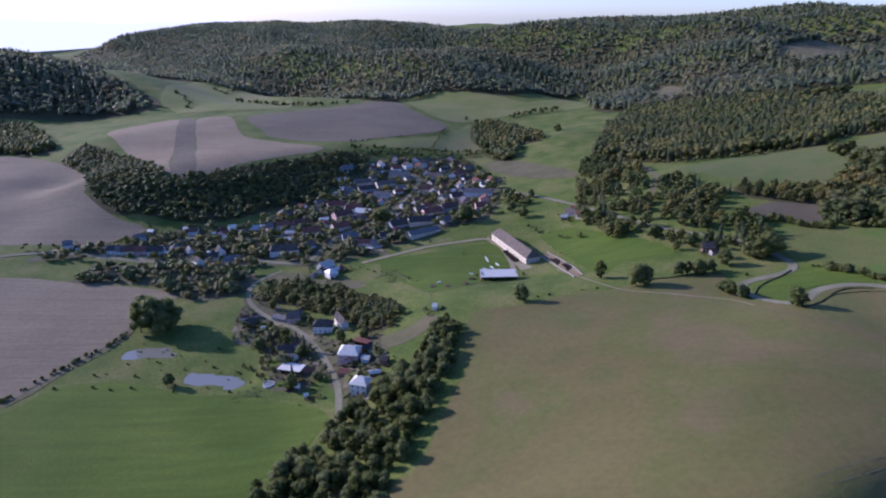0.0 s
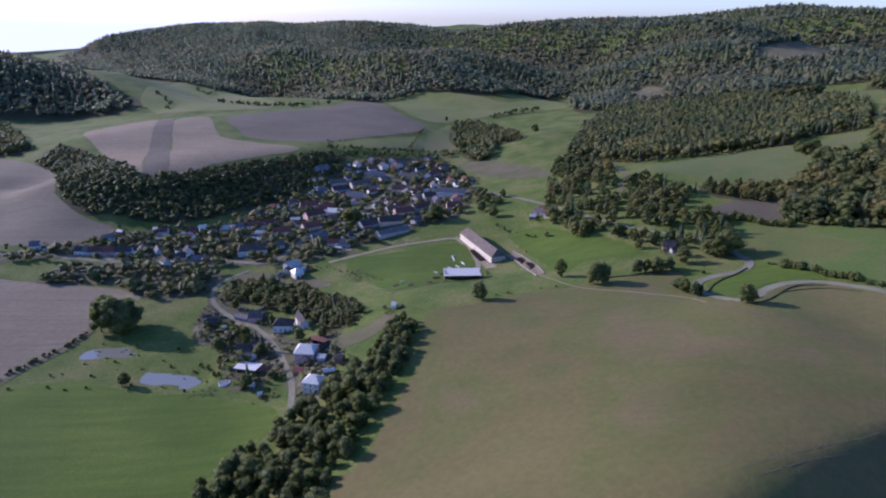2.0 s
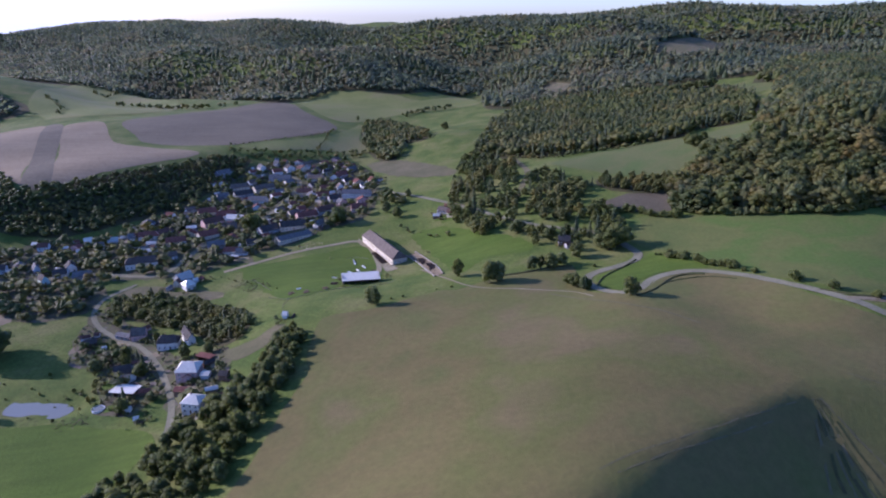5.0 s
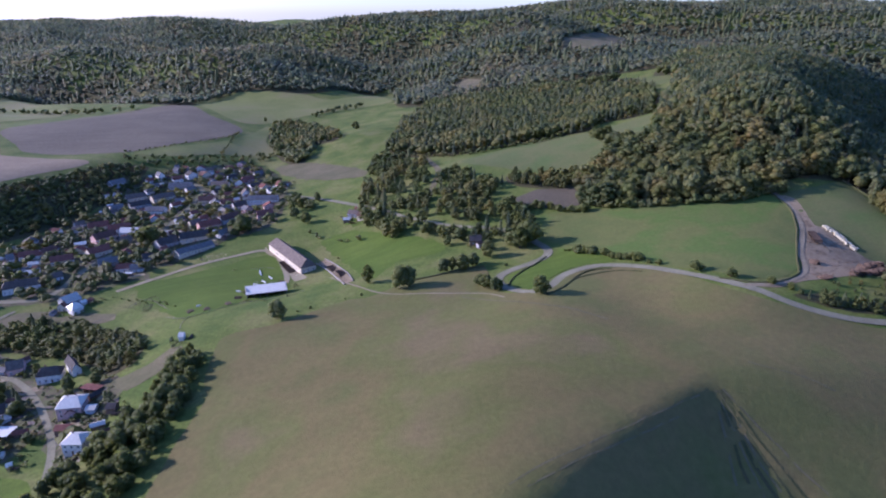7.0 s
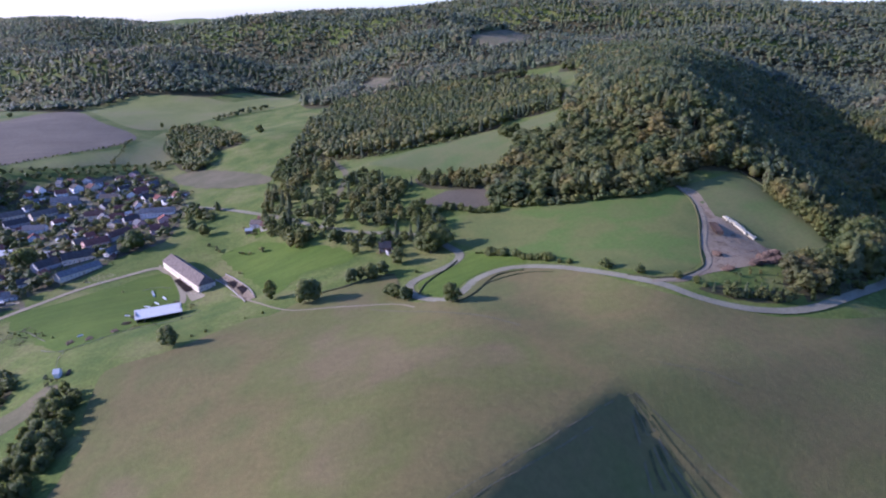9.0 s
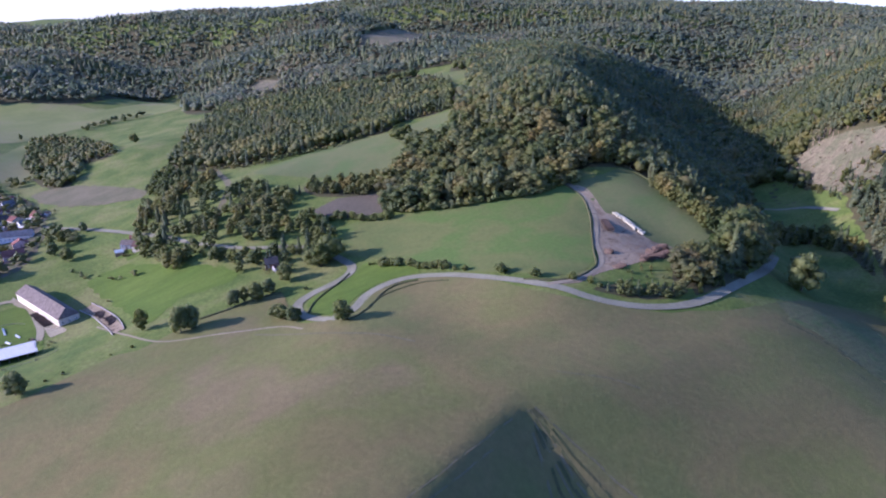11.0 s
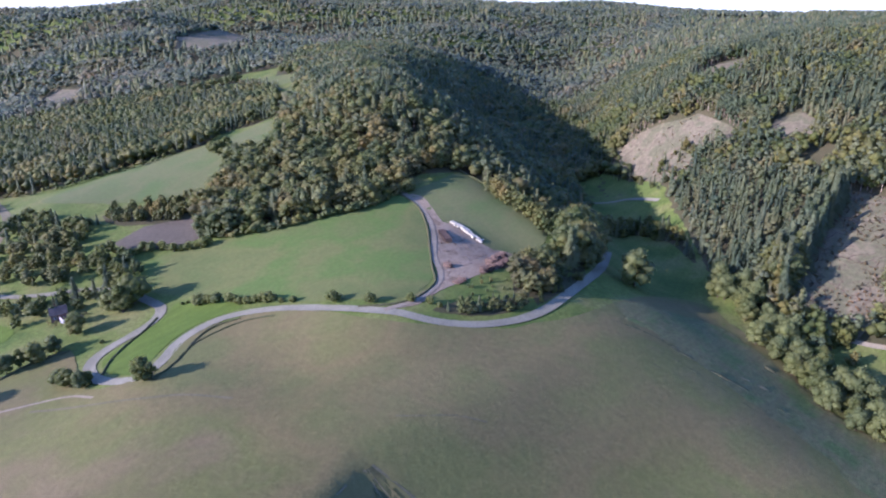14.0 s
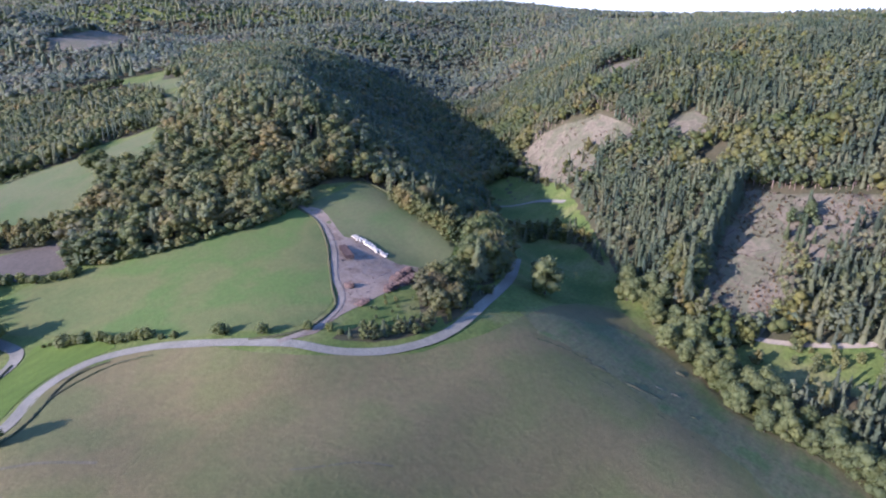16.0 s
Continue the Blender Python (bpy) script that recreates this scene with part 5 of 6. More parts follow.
open_shed([(-103.6, 337.8), (-90.4, 334.8)], 9, 3.8, 0.8, PALE_ROOF, "open garden shed with a pale flat roof", posts=4)
house([(-108.8, 359.3), (-99.2, 360.7)], 9, 3.6, 3.4, GREY_WALL, DARK_TILE, "grey house with a dark roof and white verge")
house([(-52.8, 336.0), (-48.1, 335.1)], 5, 2.4, 0.8, BLUE_WALL, BLUE_ROOF, "small pale blue garden shed", chimneys=0, category="shed", name="shed", openings=False)
house([(-40.9, 328.2), (-36.3, 327.1)], 5, 2.8, 1.6, WOOD_WALL, DARK_TILE, "dark wooden garden hut", chimneys=0, category="hut", name="hut", openings=False)
open_shed([(-60.0, 359.7), (-51.4, 355.5)], 5, 2.8, 0.5, RED_TILE, "brown garden pergola with a tiled roof", posts=3)
house([(-65.2, 325.6), (-57.5, 323.8)], 5, 2.6, 1.4, WOOD_WALL, RED_TILE, "low shed with a dark red roof", chimneys=0, category="shed", name="shed", openings=False)
house([(-90.1, 320.1), (-87.4, 320.1)], 3.2, 2.2, 1.0, WHITE_WALL, PALE_ROOF, "tiny white garden shed", chimneys=0, category="shed", name="shed", openings=False)
house([(-142.8, 407.8), (-136.3, 410.6)], 7, 2.6, 2.2, WOOD_WALL, DARK_TILE, "dark wooden shed on a meadow", chimneys=0, category="shed", name="shed", openings=False)
house([(-130.1, 401.5), (-127.7, 402.9)], 2.4, 2.0, 0.5, WHITE_WALL, PALE_ROOF, "small white site cabin on grass", chimneys=0, category="cabin", name="cabin", openings=False)
house([(-82.3, 309.1), (-80.1, 309.7)], 3, 1.8, 0.9, WHITE_WALL, PALE_ROOF, "small white garden tent", chimneys=0, category="tent", name="tent", openings=False)

# ---- middle village
house([(-158.0, 542.0), (-133.0, 548.7)], 14, 4.5, 3.6, WHITE_WALL, DARK_TILE, "long white village hall with a dark roof", hip=0.4, category="hall", name="village_hall")
house([(-102.2, 497.4), (-93.4, 505.9)], 10, 4.4, 4.0, GREY_WALL, BLUE_ROOF, "large house with a pale blue metal roof")
house([(-94.6, 484.5), (-88.3, 489.2)], 9, 4.5, 3.0, WHITE_WALL, PALE_ROOF, "white house with a pale hipped roof", hip=0.7)
house([(-107.6, 495.8), (-101.5, 493.8)], 8, 3.5, 3.0, CREAM_WALL, BROWN_TILE, "small cream house with a brown roof", cross=True)
RED, BRN, DRK, GRY, OLD, PAL, BLU = RED_TILE, BROWN_TILE, DARK_TILE, GREY_TILE, OLD_TILE, PALE_ROOF, BLUE_ROOF
WHT, CRM, PNK, GWL, BWL, MNT = WHITE_WALL, CREAM_WALL, PINK_WALL, GREY_WALL, BLUE_WALL, MINT_WALL
ROOF_WORDS = {RED.name: "red tiled roof", BRN.name: "brown tiled roof", DRK.name: "dark grey roof", GRY.name: "grey fibre-cement roof", OLD.name: "weathered tile roof", PAL.name: "pale metal roof", BLU.name: "pale blue metal roof"}
WALL_WORDS = {WHT.name: "white", CRM.name: "cream", PNK.name: "pinkish", GWL.name: "grey", BWL.name: "pale blue", MNT.name: "mint-green"}


def row(points, depth, eave, rise, walls, roofs, cross=False):
    """Village houses, one for each pair of points, with their walls and roofs in turn."""
    for k in range(0, len(points) - 1, 2):
        w, r = walls[(k // 2) % len(walls)], roofs[(k // 2) % len(roofs)]
        house(points[k:k + 2], depth, eave, rise, w, r, f"{WALL_WORDS[w.name]} village house with a {ROOF_WORDS[r.name]}", cross=cross)


row([(-170.7, 622.5), (-152.5, 624.9), (-150.7, 624.8), (-142.9, 635.6), (-138.5, 597.4), (-121.2, 601.8), (-179.2, 619.4), (-173.8, 620.9)], 9, 3.6, 3.6, (WHT, PNK, CRM), (RED, BRN, RED, GRY))
row([(-129.7, 642.0), (-120.5, 644.5), (-153.4, 579.3), (-142.7, 581.0), (-157.6, 601.9), (-149.2, 602.6)], 7, 3.0, 1.4, (WHT, GWL), (PAL, PAL, BLU))
row([(-107.7, 603.0), (-92.2, 614.9), (-112.5, 647.2), (-96.1, 661.0), (-106.4, 672.3), (-86.8, 676.6), (-128, 690), (-110, 696)], 10, 4.0, 4.2, (CRM, PNK, WHT), (RED, BRN, RED, RED))
row([(-95.4, 574.0), (-80.6, 578.1), (-94.8, 660.7), (-78.3, 656.7)], 10, 3.6, 3.4, (GWL, WHT), (GRY, PAL))
row([(-277.0, 556.3), (-262.3, 559.0), (-300.9, 556.0), (-290.3, 559.1), (-288.5, 556.3), (-277.7, 559.2), (-315.0, 558.1), (-307.9, 558.5), (-306.7, 557.1), (-299.5, 557.4), (-358.9, 565.0), (-351.4, 568.6)], 9, 3.8, 3.6, (BWL, CRM, PNK, WHT, BWL, WHT), (DRK, BRN, RED, DRK, GRY, GRY))
row([(-218.8, 525.7), (-214.5, 529.3), (-209.8, 551.3), (-202.6, 554.9), (-237.0, 553.7), (-232.7, 556.3)], 10, 4.0, 3.6, (MNT, WHT, BWL), (DRK, DRK, GRY), True)
row([(-196.1, 528.7), (-182.7, 531.2), (-216.0, 539.1), (-205.3, 540.9), (-216.6, 613.0), (-209.5, 616.1), (-196.0, 613.0), (-187.2, 614.5)], 9, 3.4, 3.2, (GWL, WHT, WHT), (GRY, DRK, PAL, BLU))
row([(-128, 816), (-114, 829), (-107, 778), (-87, 787), (-81, 727), (-61, 722), (-99, 752), (-79, 761), (-78, 771), (-56, 784), (-117, 745), (-105, 750)], 10, 3.6, 3.8, (GWL, CRM, WHT), (GRY, OLD, GRY, DRK, OLD, GRY))
row([(-81, 846), (-74, 850), (-46, 844), (-36, 850), (-29, 841), (-19, 848), (11, 793), (22, 788), (21, 736), (29, 737)], 10, 4.6, 3.8, (WHT, WHT, CRM, WHT, WHT), (GRY, DRK, BRN, RED, OLD), True)
row([(-63, 836), (-52, 840), (-67, 816), (-40, 812), (-18, 802), (2, 796), (22, 801), (34, 808), (31, 759), (41, 766), (-43, 790), (-33, 795)], 9, 3.8, 3.8, (WHT, GWL, CRM, PNK, WHT), (RED, GRY, OLD, RED, DRK, GRY))
row([(-27, 737), (-9, 736), (-1, 708), (12, 710), (-17.4, 635.9), (1.7, 644.5), (2.9, 646.1), (20.2, 659.0), (-26.2, 648.2), (-16.7, 653.9), (26.3, 697.1), (58.2, 691.6), (36.6, 640.7), (52.2, 642.1), (13.2, 688.1), (26.2, 692.4)], 10, 3.8, 3.8, (CRM, WHT, PNK, GWL), (BRN, RED, RED, BRN, OLD, GRY, RED, DRK))
row([(-49.3, 599.9), (-34.0, 611.3), (-32.7, 607.4), (-8.1, 612.6)], 12, 4.0, 4.2, (GWL, CRM), (DRK, DRK))
house([(-30.1, 567.4), (-1.6, 586.5)], 10, 3.6, 2.6, CREAM_WALL, GREY_TILE, "long low farm building with a grey roof", chimneys=0, category="farm building", name="farm_building")
row([(118.5, 583.0), (126.8, 577.6), (125.6, 569.7), (133.2, 564.4)], 8, 3.0, 2.6, (GWL, CRM), (OLD, BRN))
house([(192.8, 440.7), (201.1, 438.6)], 9, 3.4, 3.2, WOOD_WALL, DARK_TILE, "dark wooden cottage with a dark roof among trees")

# ---- village trees and gardens
ROAD_LINES = [smooth_line(r, 5) for r in ([(-59.2, 281.9), (-63.7, 313.3), (-73.2, 340.6), (-87.9, 372.2), (-106.8, 401.4), (-126.8, 418.3), (-145.6, 439.1), (-156.3, 462.5), (-155.6, 486.1), (-139.4, 508.3)], [(-403.9, 543.2), (-371.2, 556.9), (-334.3, 555.8), (-282.3, 544.2), (-234.1, 539.7), (-182.6, 539.8), (-143.5, 526.7), (-121.2, 529.3), (-101.7, 589.6), (-71.8, 629.7), (-50.5, 672.6), (-31, 759), (-30, 813), (-60, 848)], [(-71.6, 516.3), (-42.7, 531.0), (-12.3, 546.2), (19.4, 554.5), (40.6, 556.2), (51.9, 537.1), (57.5, 497.3)])]


def clear_of(x, y, room):
    for bx, by, br in BUILT:
        if math.hypot(x - bx, y - by) < br + room:
            return False
    return all(np.hypot(r[:, 0] - x, r[:, 1] - y).min() > room + 4.0 for r in ROAD_LINES)


fill = np.random.default_rng(21)
WALLS, ROOFS = (WHT, CRM, PNK, GWL, WHT, BWL), (GRY, BRN, RED, DRK, OLD, RED, GRY)
for poly, gap, share in ((VILLAGE[1], 19, 0.75), (VILLAGE[0], 20, 0.55)):
    for x, y in zip(*scatter(fill, poly, gap, share)):
        if clear_of(x, y, 5.5):
            a, half = radians(fill.normal(12, 22)), fill.uniform(3.8, 6.2)
            w, r = WALLS[int(fill.integers(0, 6))], ROOFS[int(fill.integers(0, 7))]
            house([(x - half * math.cos(a), y - half * math.sin(a)), (x + half * math.cos(a), y + half * math.sin(a))], fill.uniform(6.2, 8.2), fill.uniform(2.9, 3.8), fill.uniform(2.4, 3.4), w, r, f"{WALL_WORDS[w.name]} village house with a {ROOF_WORDS[r.name]}", cross=fill.random() < 0.35)
BUILT.append((-107.6, 329.2, 4.0))
homes = [c for c in BUILT[:-1] if 4 < c[2] < 9]
for bx, by, br in homes:
    for _ in range(2):
        a, d = fill.uniform(0, 6.3), br + fill.uniform(3.5, 7)
        x, y, half = bx + d * math.cos(a), by + d * math.sin(a), fill.uniform(1.6, 3.4)
        if clear_of(x, y, half + 0.3):
            t = radians(fill.normal(10, 30))
            w, r = (WOOD_WALL, GREY_WALL, WHITE_WALL)[int(fill.integers(0, 3))], (PAL, GRY, BRN, DRK, PAL, RED)[int(fill.integers(0, 6))]
            house([(x - half * math.cos(t), y - half * math.sin(t)), (x + half * math.cos(t), y + half * math.sin(t))], fill.uniform(2.8, 4.5), fill.uniform(2.1, 2.8), fill.uniform(0.6, 1.6), w, r, f"small village outbuilding with a {ROOF_WORDS[r.name]}", chimneys=0, category="outbuilding", name="outbuilding", openings=False)
for bx, by, br in homes:
    a, d = fill.uniform(-2.6, -0.5), br + 4
    x, y, hx, hy = bx + d * math.cos(a), by + d * math.sin(a), fill.uniform(4, 8), fill.uniform(3, 6)
    k = int(fill.integers(0, 4))
    mat, words = ((PLOUGH, "dug brown vegetable plot beside a house"), (GRAVEL, "pale trodden yard beside a house"), (MOWN, "fresh green lawn beside a house"), (GRAVEL, "pale trodden yard beside a house"))[k]
    patch("garden_plot", [(x - hx, y - hy), (x + hx, y - hy * 0.8), (x + hx * 0.9, y + hy), (x - hx, y + hy * 0.9)], mat, 0.16 + 0.01 * k, words, "garden plot", ragged=0.3, rounded=False)


garden = np.random.default_rng(9)
far_trees = []
for k, (poly, gap, share) in enumerate(zip(VILLAGE, (8, 8, 8.5, 8), (0.8, 0.7, 0.6, 0.9))):
    for x, y in zip(*scatter(garden, poly, gap, share)):
        if not clear_of(x, y, 1.0):
            continue
        h = garden.uniform(4.5, 11)
        if k != 2 or garden.random() < 0.5:
            far_trees.append((x, y, h))
        elif garden.random() < 0.12:
            plant(FIR, x, y, h + 3, label="dark fir tree in a village garden", group="village trees")
        else:
            plant(any_tree(), x, y, h, label="green fruit tree in a village garden", group="village trees")
    if k == 2:
        for x, y in zip(*scatter(garden, poly, 12, 0.5)):
            if clear_of(x, y, 1.0):
                plant(any_bush(), x, y, garden.uniform(1.5, 3.2), 2.0, "garden bush between houses", "garden bushes")
far_trees = np.array(far_trees)
for mat, first in ((BROADLEAF, 0), (AUTUMN, 1)):
    some = far_trees[first::2]
    v, f = planted(garden, MID_BROAD, some[:, 0], some[:, 1], some[:, 2], 1.4)
    tagged(new("village_trees", mesh_of("village_trees", v, f, mat)), "green garden trees filling the gaps between village houses", "trees", kind="stuff")
POND_BANK = [(-258.8, 349.7), (-223.2, 385.4), (-179.7, 392.2), (-137.2, 381.5), (-113.0, 348.9), (-105.6, 322.1), (-143.3, 324.2), (-196.3, 330.0), (-237.0, 330.4)]
for x, y in zip(*scatter(garden, POND_BANK, 12, 0.55)):
    if not any(inside(swell(p, 1.25), np.array([x]), np.array([y]))[0] for p in PONDS):
        plant(any_bush(), x, y, garden.uniform(0.9, 2.2), 2.0, "small dark shrub near the ponds", "shrubs by the ponds")


# ---- ponds
def pond(poly, level):
    edge = smooth_line(swell(poly, 1.12), 2.0, True)
    v = [(x, y, level) for x, y in edge]
    ob = part("pond", v, [tuple(range(len(v)))], WATER, None)
    return tagged(ob, "still grey pond with grassy banks", "pond", kind="structure")


for poly, level in zip(PONDS, POND_LEVELS):
    pond(poly, level)


# ---- timber yard
def log_stack(points, layers, radius, label, rough=0.0, seed=1):
    """Felled logs lying side by side along a line, in layers; each log a part."""
    rng = np.random.default_rng(seed)
    (x0, y0), (x1, y1) = points
    turn = math.atan2(y1 - y0, x1 - x0)
    length = math.hypot(x1 - x0, y1 - y0)
    cx, cy = (x0 + x1) / 2, (y0 + y1) / 2
    ob = new("log_stack")
    ob.matrix_basis = pose(cx, cy, at(cx, cy), 0, 0, math.degrees(turn))
    for layer in range(layers):
        n = int(length / (2 * radius)) - layer
        for k in range(n):
            x = (k - (n - 1) / 2) * 2 * radius + rng.uniform(-0.3, 0.3) * rough
            z = radius * (1 + 1.72 * layer) + rng.uniform(0, 0.3) * rough
            tilt = rng.normal(0, 14) * rough
            yaw = rng.normal(0, 25) * rough
            s = rng.uniform(0.75, 1.1)
            m = pose(x, rng.uniform(-0.4, 0.4) * (1 + 3 * rough), z, 90 + tilt, 0, yaw) @ Matrix.Diagonal((s, s, 1, 1))
            shared_part(("log", radius), "log", lambda: log_mesh(radius), TIMBER, ob, m)
    return tagged(ob, label, "log stack")


def log_mesh(radius):
    n = 8
    ring = [(radius * math.cos(2 * math.pi * k / n), radius * math.sin(2 * math.pi * k / n)) for k in range(n)]
    v = [(x, y, -2.2) for x, y in ring] + [(x * 0.88, y * 0.88, 2.2) for x, y in ring]
    return v, [tuple(range(n))[::-1], tuple(range(n, 2 * n))] + [(k, (k + 1) % n, n + (k + 1) % n, n + k) for k in range(n)]


log_stack([(397.6, 334.3), (386.9, 316.5)], 4, 0.32, "long stack of brown cut logs in a timber yard", 0.15, 1)
log_stack([(357.7, 291.8), (362.3, 292.5)], 4, 0.32, "small stack of brown logs on bare dirt", 0.3, 2)
log_stack([(367.4, 273.7), (377.6, 273.5)], 5, 0.34, "loose heap of brown logs and branches", 0.8, 3)
log_stack([(380.7, 280.1), (401.2, 282.2)], 6, 0.34, "loose heap of brown logs and branches", 0.9, 4)
log_stack([(379.5, 273.3), (395.9, 275.7)], 4, 0.34, "loose heap of brown logs and branches", 0.8, 5)
log_stack([(346.3, 273.8), (354.8, 275.2)], 2, 0.3, "short row of logs at the yard entrance", 0.4, 6)


def bale(x, y, turn, seed):
    rng = np.random.default_rng(seed)
    v, f = ICO2
    k = np.sign(v) * np.abs(v) ** 0.6 * np.array([1.05, 0.85, 0.75]) * (1 + rng.uniform(-0.08, 0.08, (len(v), 1)))
    k[:, 2] += 0.68
    ob = new("wrapped_bale", mesh_of("wrapped_bale", k, f, BALE_WRAP, True))
    ob.matrix_basis = pose(x, y, at(x, y), 0, 0, turn)
    return tagged(ob, "white plastic-wrapped bale in a row on grass", "bale", "row of wrapped bales")


bales = smooth_line([(410.2, 336.2), (411.0, 330.7), (410.5, 322.9), (409.2, 315.6), (409.1, 308.5)], 1.5)
heap = np.random.default_rng(9)
for k, (x, y) in enumerate(bales):
    for side in (0.0, 1.3, 2.4):
        if heap.random() < 0.8:
            bale(x + side * 1.1 + heap.uniform(-0.5, 0.5), y + side * 0.7 + heap.uniform(-0.5, 0.5), heap.uniform(0, 180), int(heap.integers(1000)))


# ---- banks, hedges and fences
def hedge(points, width, tall, mat, label, name="hedge", category="hedge"):
    """A low lumpy bank or hedge along a line."""
    c = smooth_line(points, 1.6)
    d = np.gradient(c, axis=0)
    d /= np.hypot(d[:, 0], d[:, 1])[:, None] + 1e-9
    v, f = [], []
    prof = ((-0.5, -0.2), (-0.42, 0.6), (-0.12, 1.0), (0.2, 0.95), (0.45, 0.5), (0.5, -0.2))
    o = Vector((c[0][0], c[0][1], at(*c[0])))
    for k, ((px, py), (dx, dy)) in enumerate(zip(c, d)):
        for q, (s, h) in enumerate(prof):
            lump = 1 + 0.45 * noise.noise((px * 0.6 + q, py * 0.6, q * 3.1))
            x, y = px - dy * s * width * lump, py + dx * s * width * lump
            v.append((x - o.x, y - o.y, at(x, y) + h * tall * lump - o.z))
    n = len(prof)
    for k in range(len(c) - 1):
        for q in range(n - 1):
            a = k * n + q
            f.append((a, a + n, a + n + 1, a + 1))
    me = bpy.data.meshes.new(name)
    me.from_pydata(v, [], f)
    me.materials.append(mat)
    ob = new(name, me)
    ob.matrix_basis = Matrix.Translation(o)
    return tagged(ob, label, category)


hedge([(419.0, 396.4), (412.3, 370.4), (393.8, 343.0), (372.9, 319.9), (353.1, 298.3), (340.4, 283.5), (329.3, 278.7), (318.8, 276.8), (308.4, 279.0), (300.2, 285.0), (293.5, 292.6)], 1.5, 0.9, DEEPGRASS, "low dark hedge bank along the yard track")
hedge([(199.5, 319.6), (208.4, 323.3), (219.3, 331.7), (229.0, 340.3), (241.1, 345.7), (253.8, 340.9)], 1.4, 0.9, DEEPGRASS, "low grassy bank along the inner road bend")
hedge([(189.0, 352.4), (197.1, 364.6), (207.9, 373.8), (220.5, 381.3), (231.0, 389.2)], 1.4, 0.9, DEEPGRASS, "low grassy bank inside the hairpin bend")
hedge([(485.9, 396.3), (485.9, 368.5), (476.0, 334.6), (467.7, 304.3), (459.6, 289.6)], 1.4, 0.9, DEEPGRASS, "low hedge along a meadow edge")
hedge([(215.4, 328.1), (225.5, 336.3), (236.0, 338.7), (252.6, 336.5), (265.7, 326.0)], 1.4, 0.8, DEEPGRASS, "low grassy bank below the road")

hedge([(140.0, 399.0), (158.0, 399.0), (173.0, 402.0), (189.0, 398.0)], 2.2, 1.1, DEEPGRASS, "dark overgrown bank between pasture and meadow")


def fence(points, label, gap=4.0, tall=1.25):
    """A post and rail fence."""
    c = smooth_line(points, gap)
    ob = new("fence")
    o = Vector((c[0][0], c[0][1], at(*c[0])))
    ob.matrix_basis = Matrix.Translation(o)
    for k, (x, y) in enumerate(c):
        shared_part("post", "post", lambda: box(-0.08, -0.08, -0.4, 0.08, 0.08, 1.35), RAIL_WOOD, ob, Matrix.Translation(Vector((x, y, at(x, y))) - o))
        if k:
            a, b = Vector((*c[k - 1], at(*c[k - 1]))) - o, Vector((x, y, at(x, y))) - o
            for h in (0.6, 1.15):
                v, f = limb(a + Vector((0, 0, h)), b + Vector((0, 0, h)), 0.06, 0.06, 4)
                part("rail", v, f, RAIL_WOOD, ob)
    return tagged(ob, label, "fence")


fence([(-24.8, 437.6), (-9.4, 421.9), (9.3, 426.1), (30.6, 434.0), (55.9, 431.9), (67.6, 440.5)], "grey wooden post-and-rail fence round a paddock")
fence([(-9.4, 421.9), (-11.9, 408.8), (-9.3, 384.0)], "grey wooden fence along a worn path")
fence([(-55.0, 479.8), (-43.9, 486.4), (-25.7, 454.8)], "grey wooden fence beside scrub")
fence([(30.6, 516.3), (43.0, 515.3), (49.0, 510.6)], "short grey fence in a paddock")
bushes_along([(-78.0, 510.8), (-61.6, 496.8), (-45.9, 481.8), (-31.3, 473.6), (-23.6, 456.7)], 5, (1, 2), "low scrub along the paddock", "paddock scrub")


# ---- hedgerows and far meadows
def tree_row(points, spacing, tall, label, mat=None, seed=3):
    """A hedgerow of small trees far off, as one body of leaves."""
    rng = np.random.default_rng(seed)
    c = smooth_line(points, spacing)
    c = c + rng.uniform(-0.35, 0.35, c.shape) * spacing
    v, f = planted(rng, MID_BROAD, c[:, 0], c[:, 1], rng.uniform(tall[0], tall[1], len(c)), 1.2)
    tagged(new("hedgerow", mesh_of("hedgerow", v, f, mat or BROADLEAF)), label, "hedgerow", kind="stuff")


tree_row([(-132, 934), (-83, 957), (-33, 1000), (6, 1039)], 6, (2, 4), "dark hedgerow along a ploughed field", seed=1)
tree_row([(-9, 940), (-1, 987), (10, 1066)], 6, (3, 5), "dark hedgerow between meadows", seed=2)
tree_row([(143, 1231), (174, 1258), (211, 1278), (244, 1284)], 8, (7, 10), "row of dark trees across a meadow", seed=3)
tree_row([(-128, 901), (-96, 906), (-63, 904), (-31, 910), (19, 926), (62, 938)], 8, (5, 9), "trees along the upper edge of a village", seed=4)
tree_row([(-98, 889), (-62, 890), (-14, 898), (53, 917)], 9, (6, 10), "trees along the upper edge of a village", seed=5)
tree_row([(-465, 1504), (-423, 1492), (-371, 1440), (-310, 1390), (-255, 1358), (-185, 1365)], 12, (8, 13), "dark trees along a distant lane", seed=6)
tree_row([(-577, 1427), (-533, 1371), (-500, 1293)], 12, (6, 10), "scattered trees in a distant valley", seed=7)
tree_row([(-582, 1705), (-537, 1653), (-537, 1726)], 14, (8, 12), "scattered trees in a distant valley", seed=8)
tree_row([(-342.2, 571.4), (-329.3, 577.9), (-310.5, 584.2), (-292.2, 599.9), (-295.8, 616.5)], 9, (3, 6), "hedgerow below a pale field", seed=9)
tree_row([(-396.7, 565.0), (-382.0, 566.7), (-368.6, 571.1)], 9, (5, 8), "trees by a village street", seed=10)
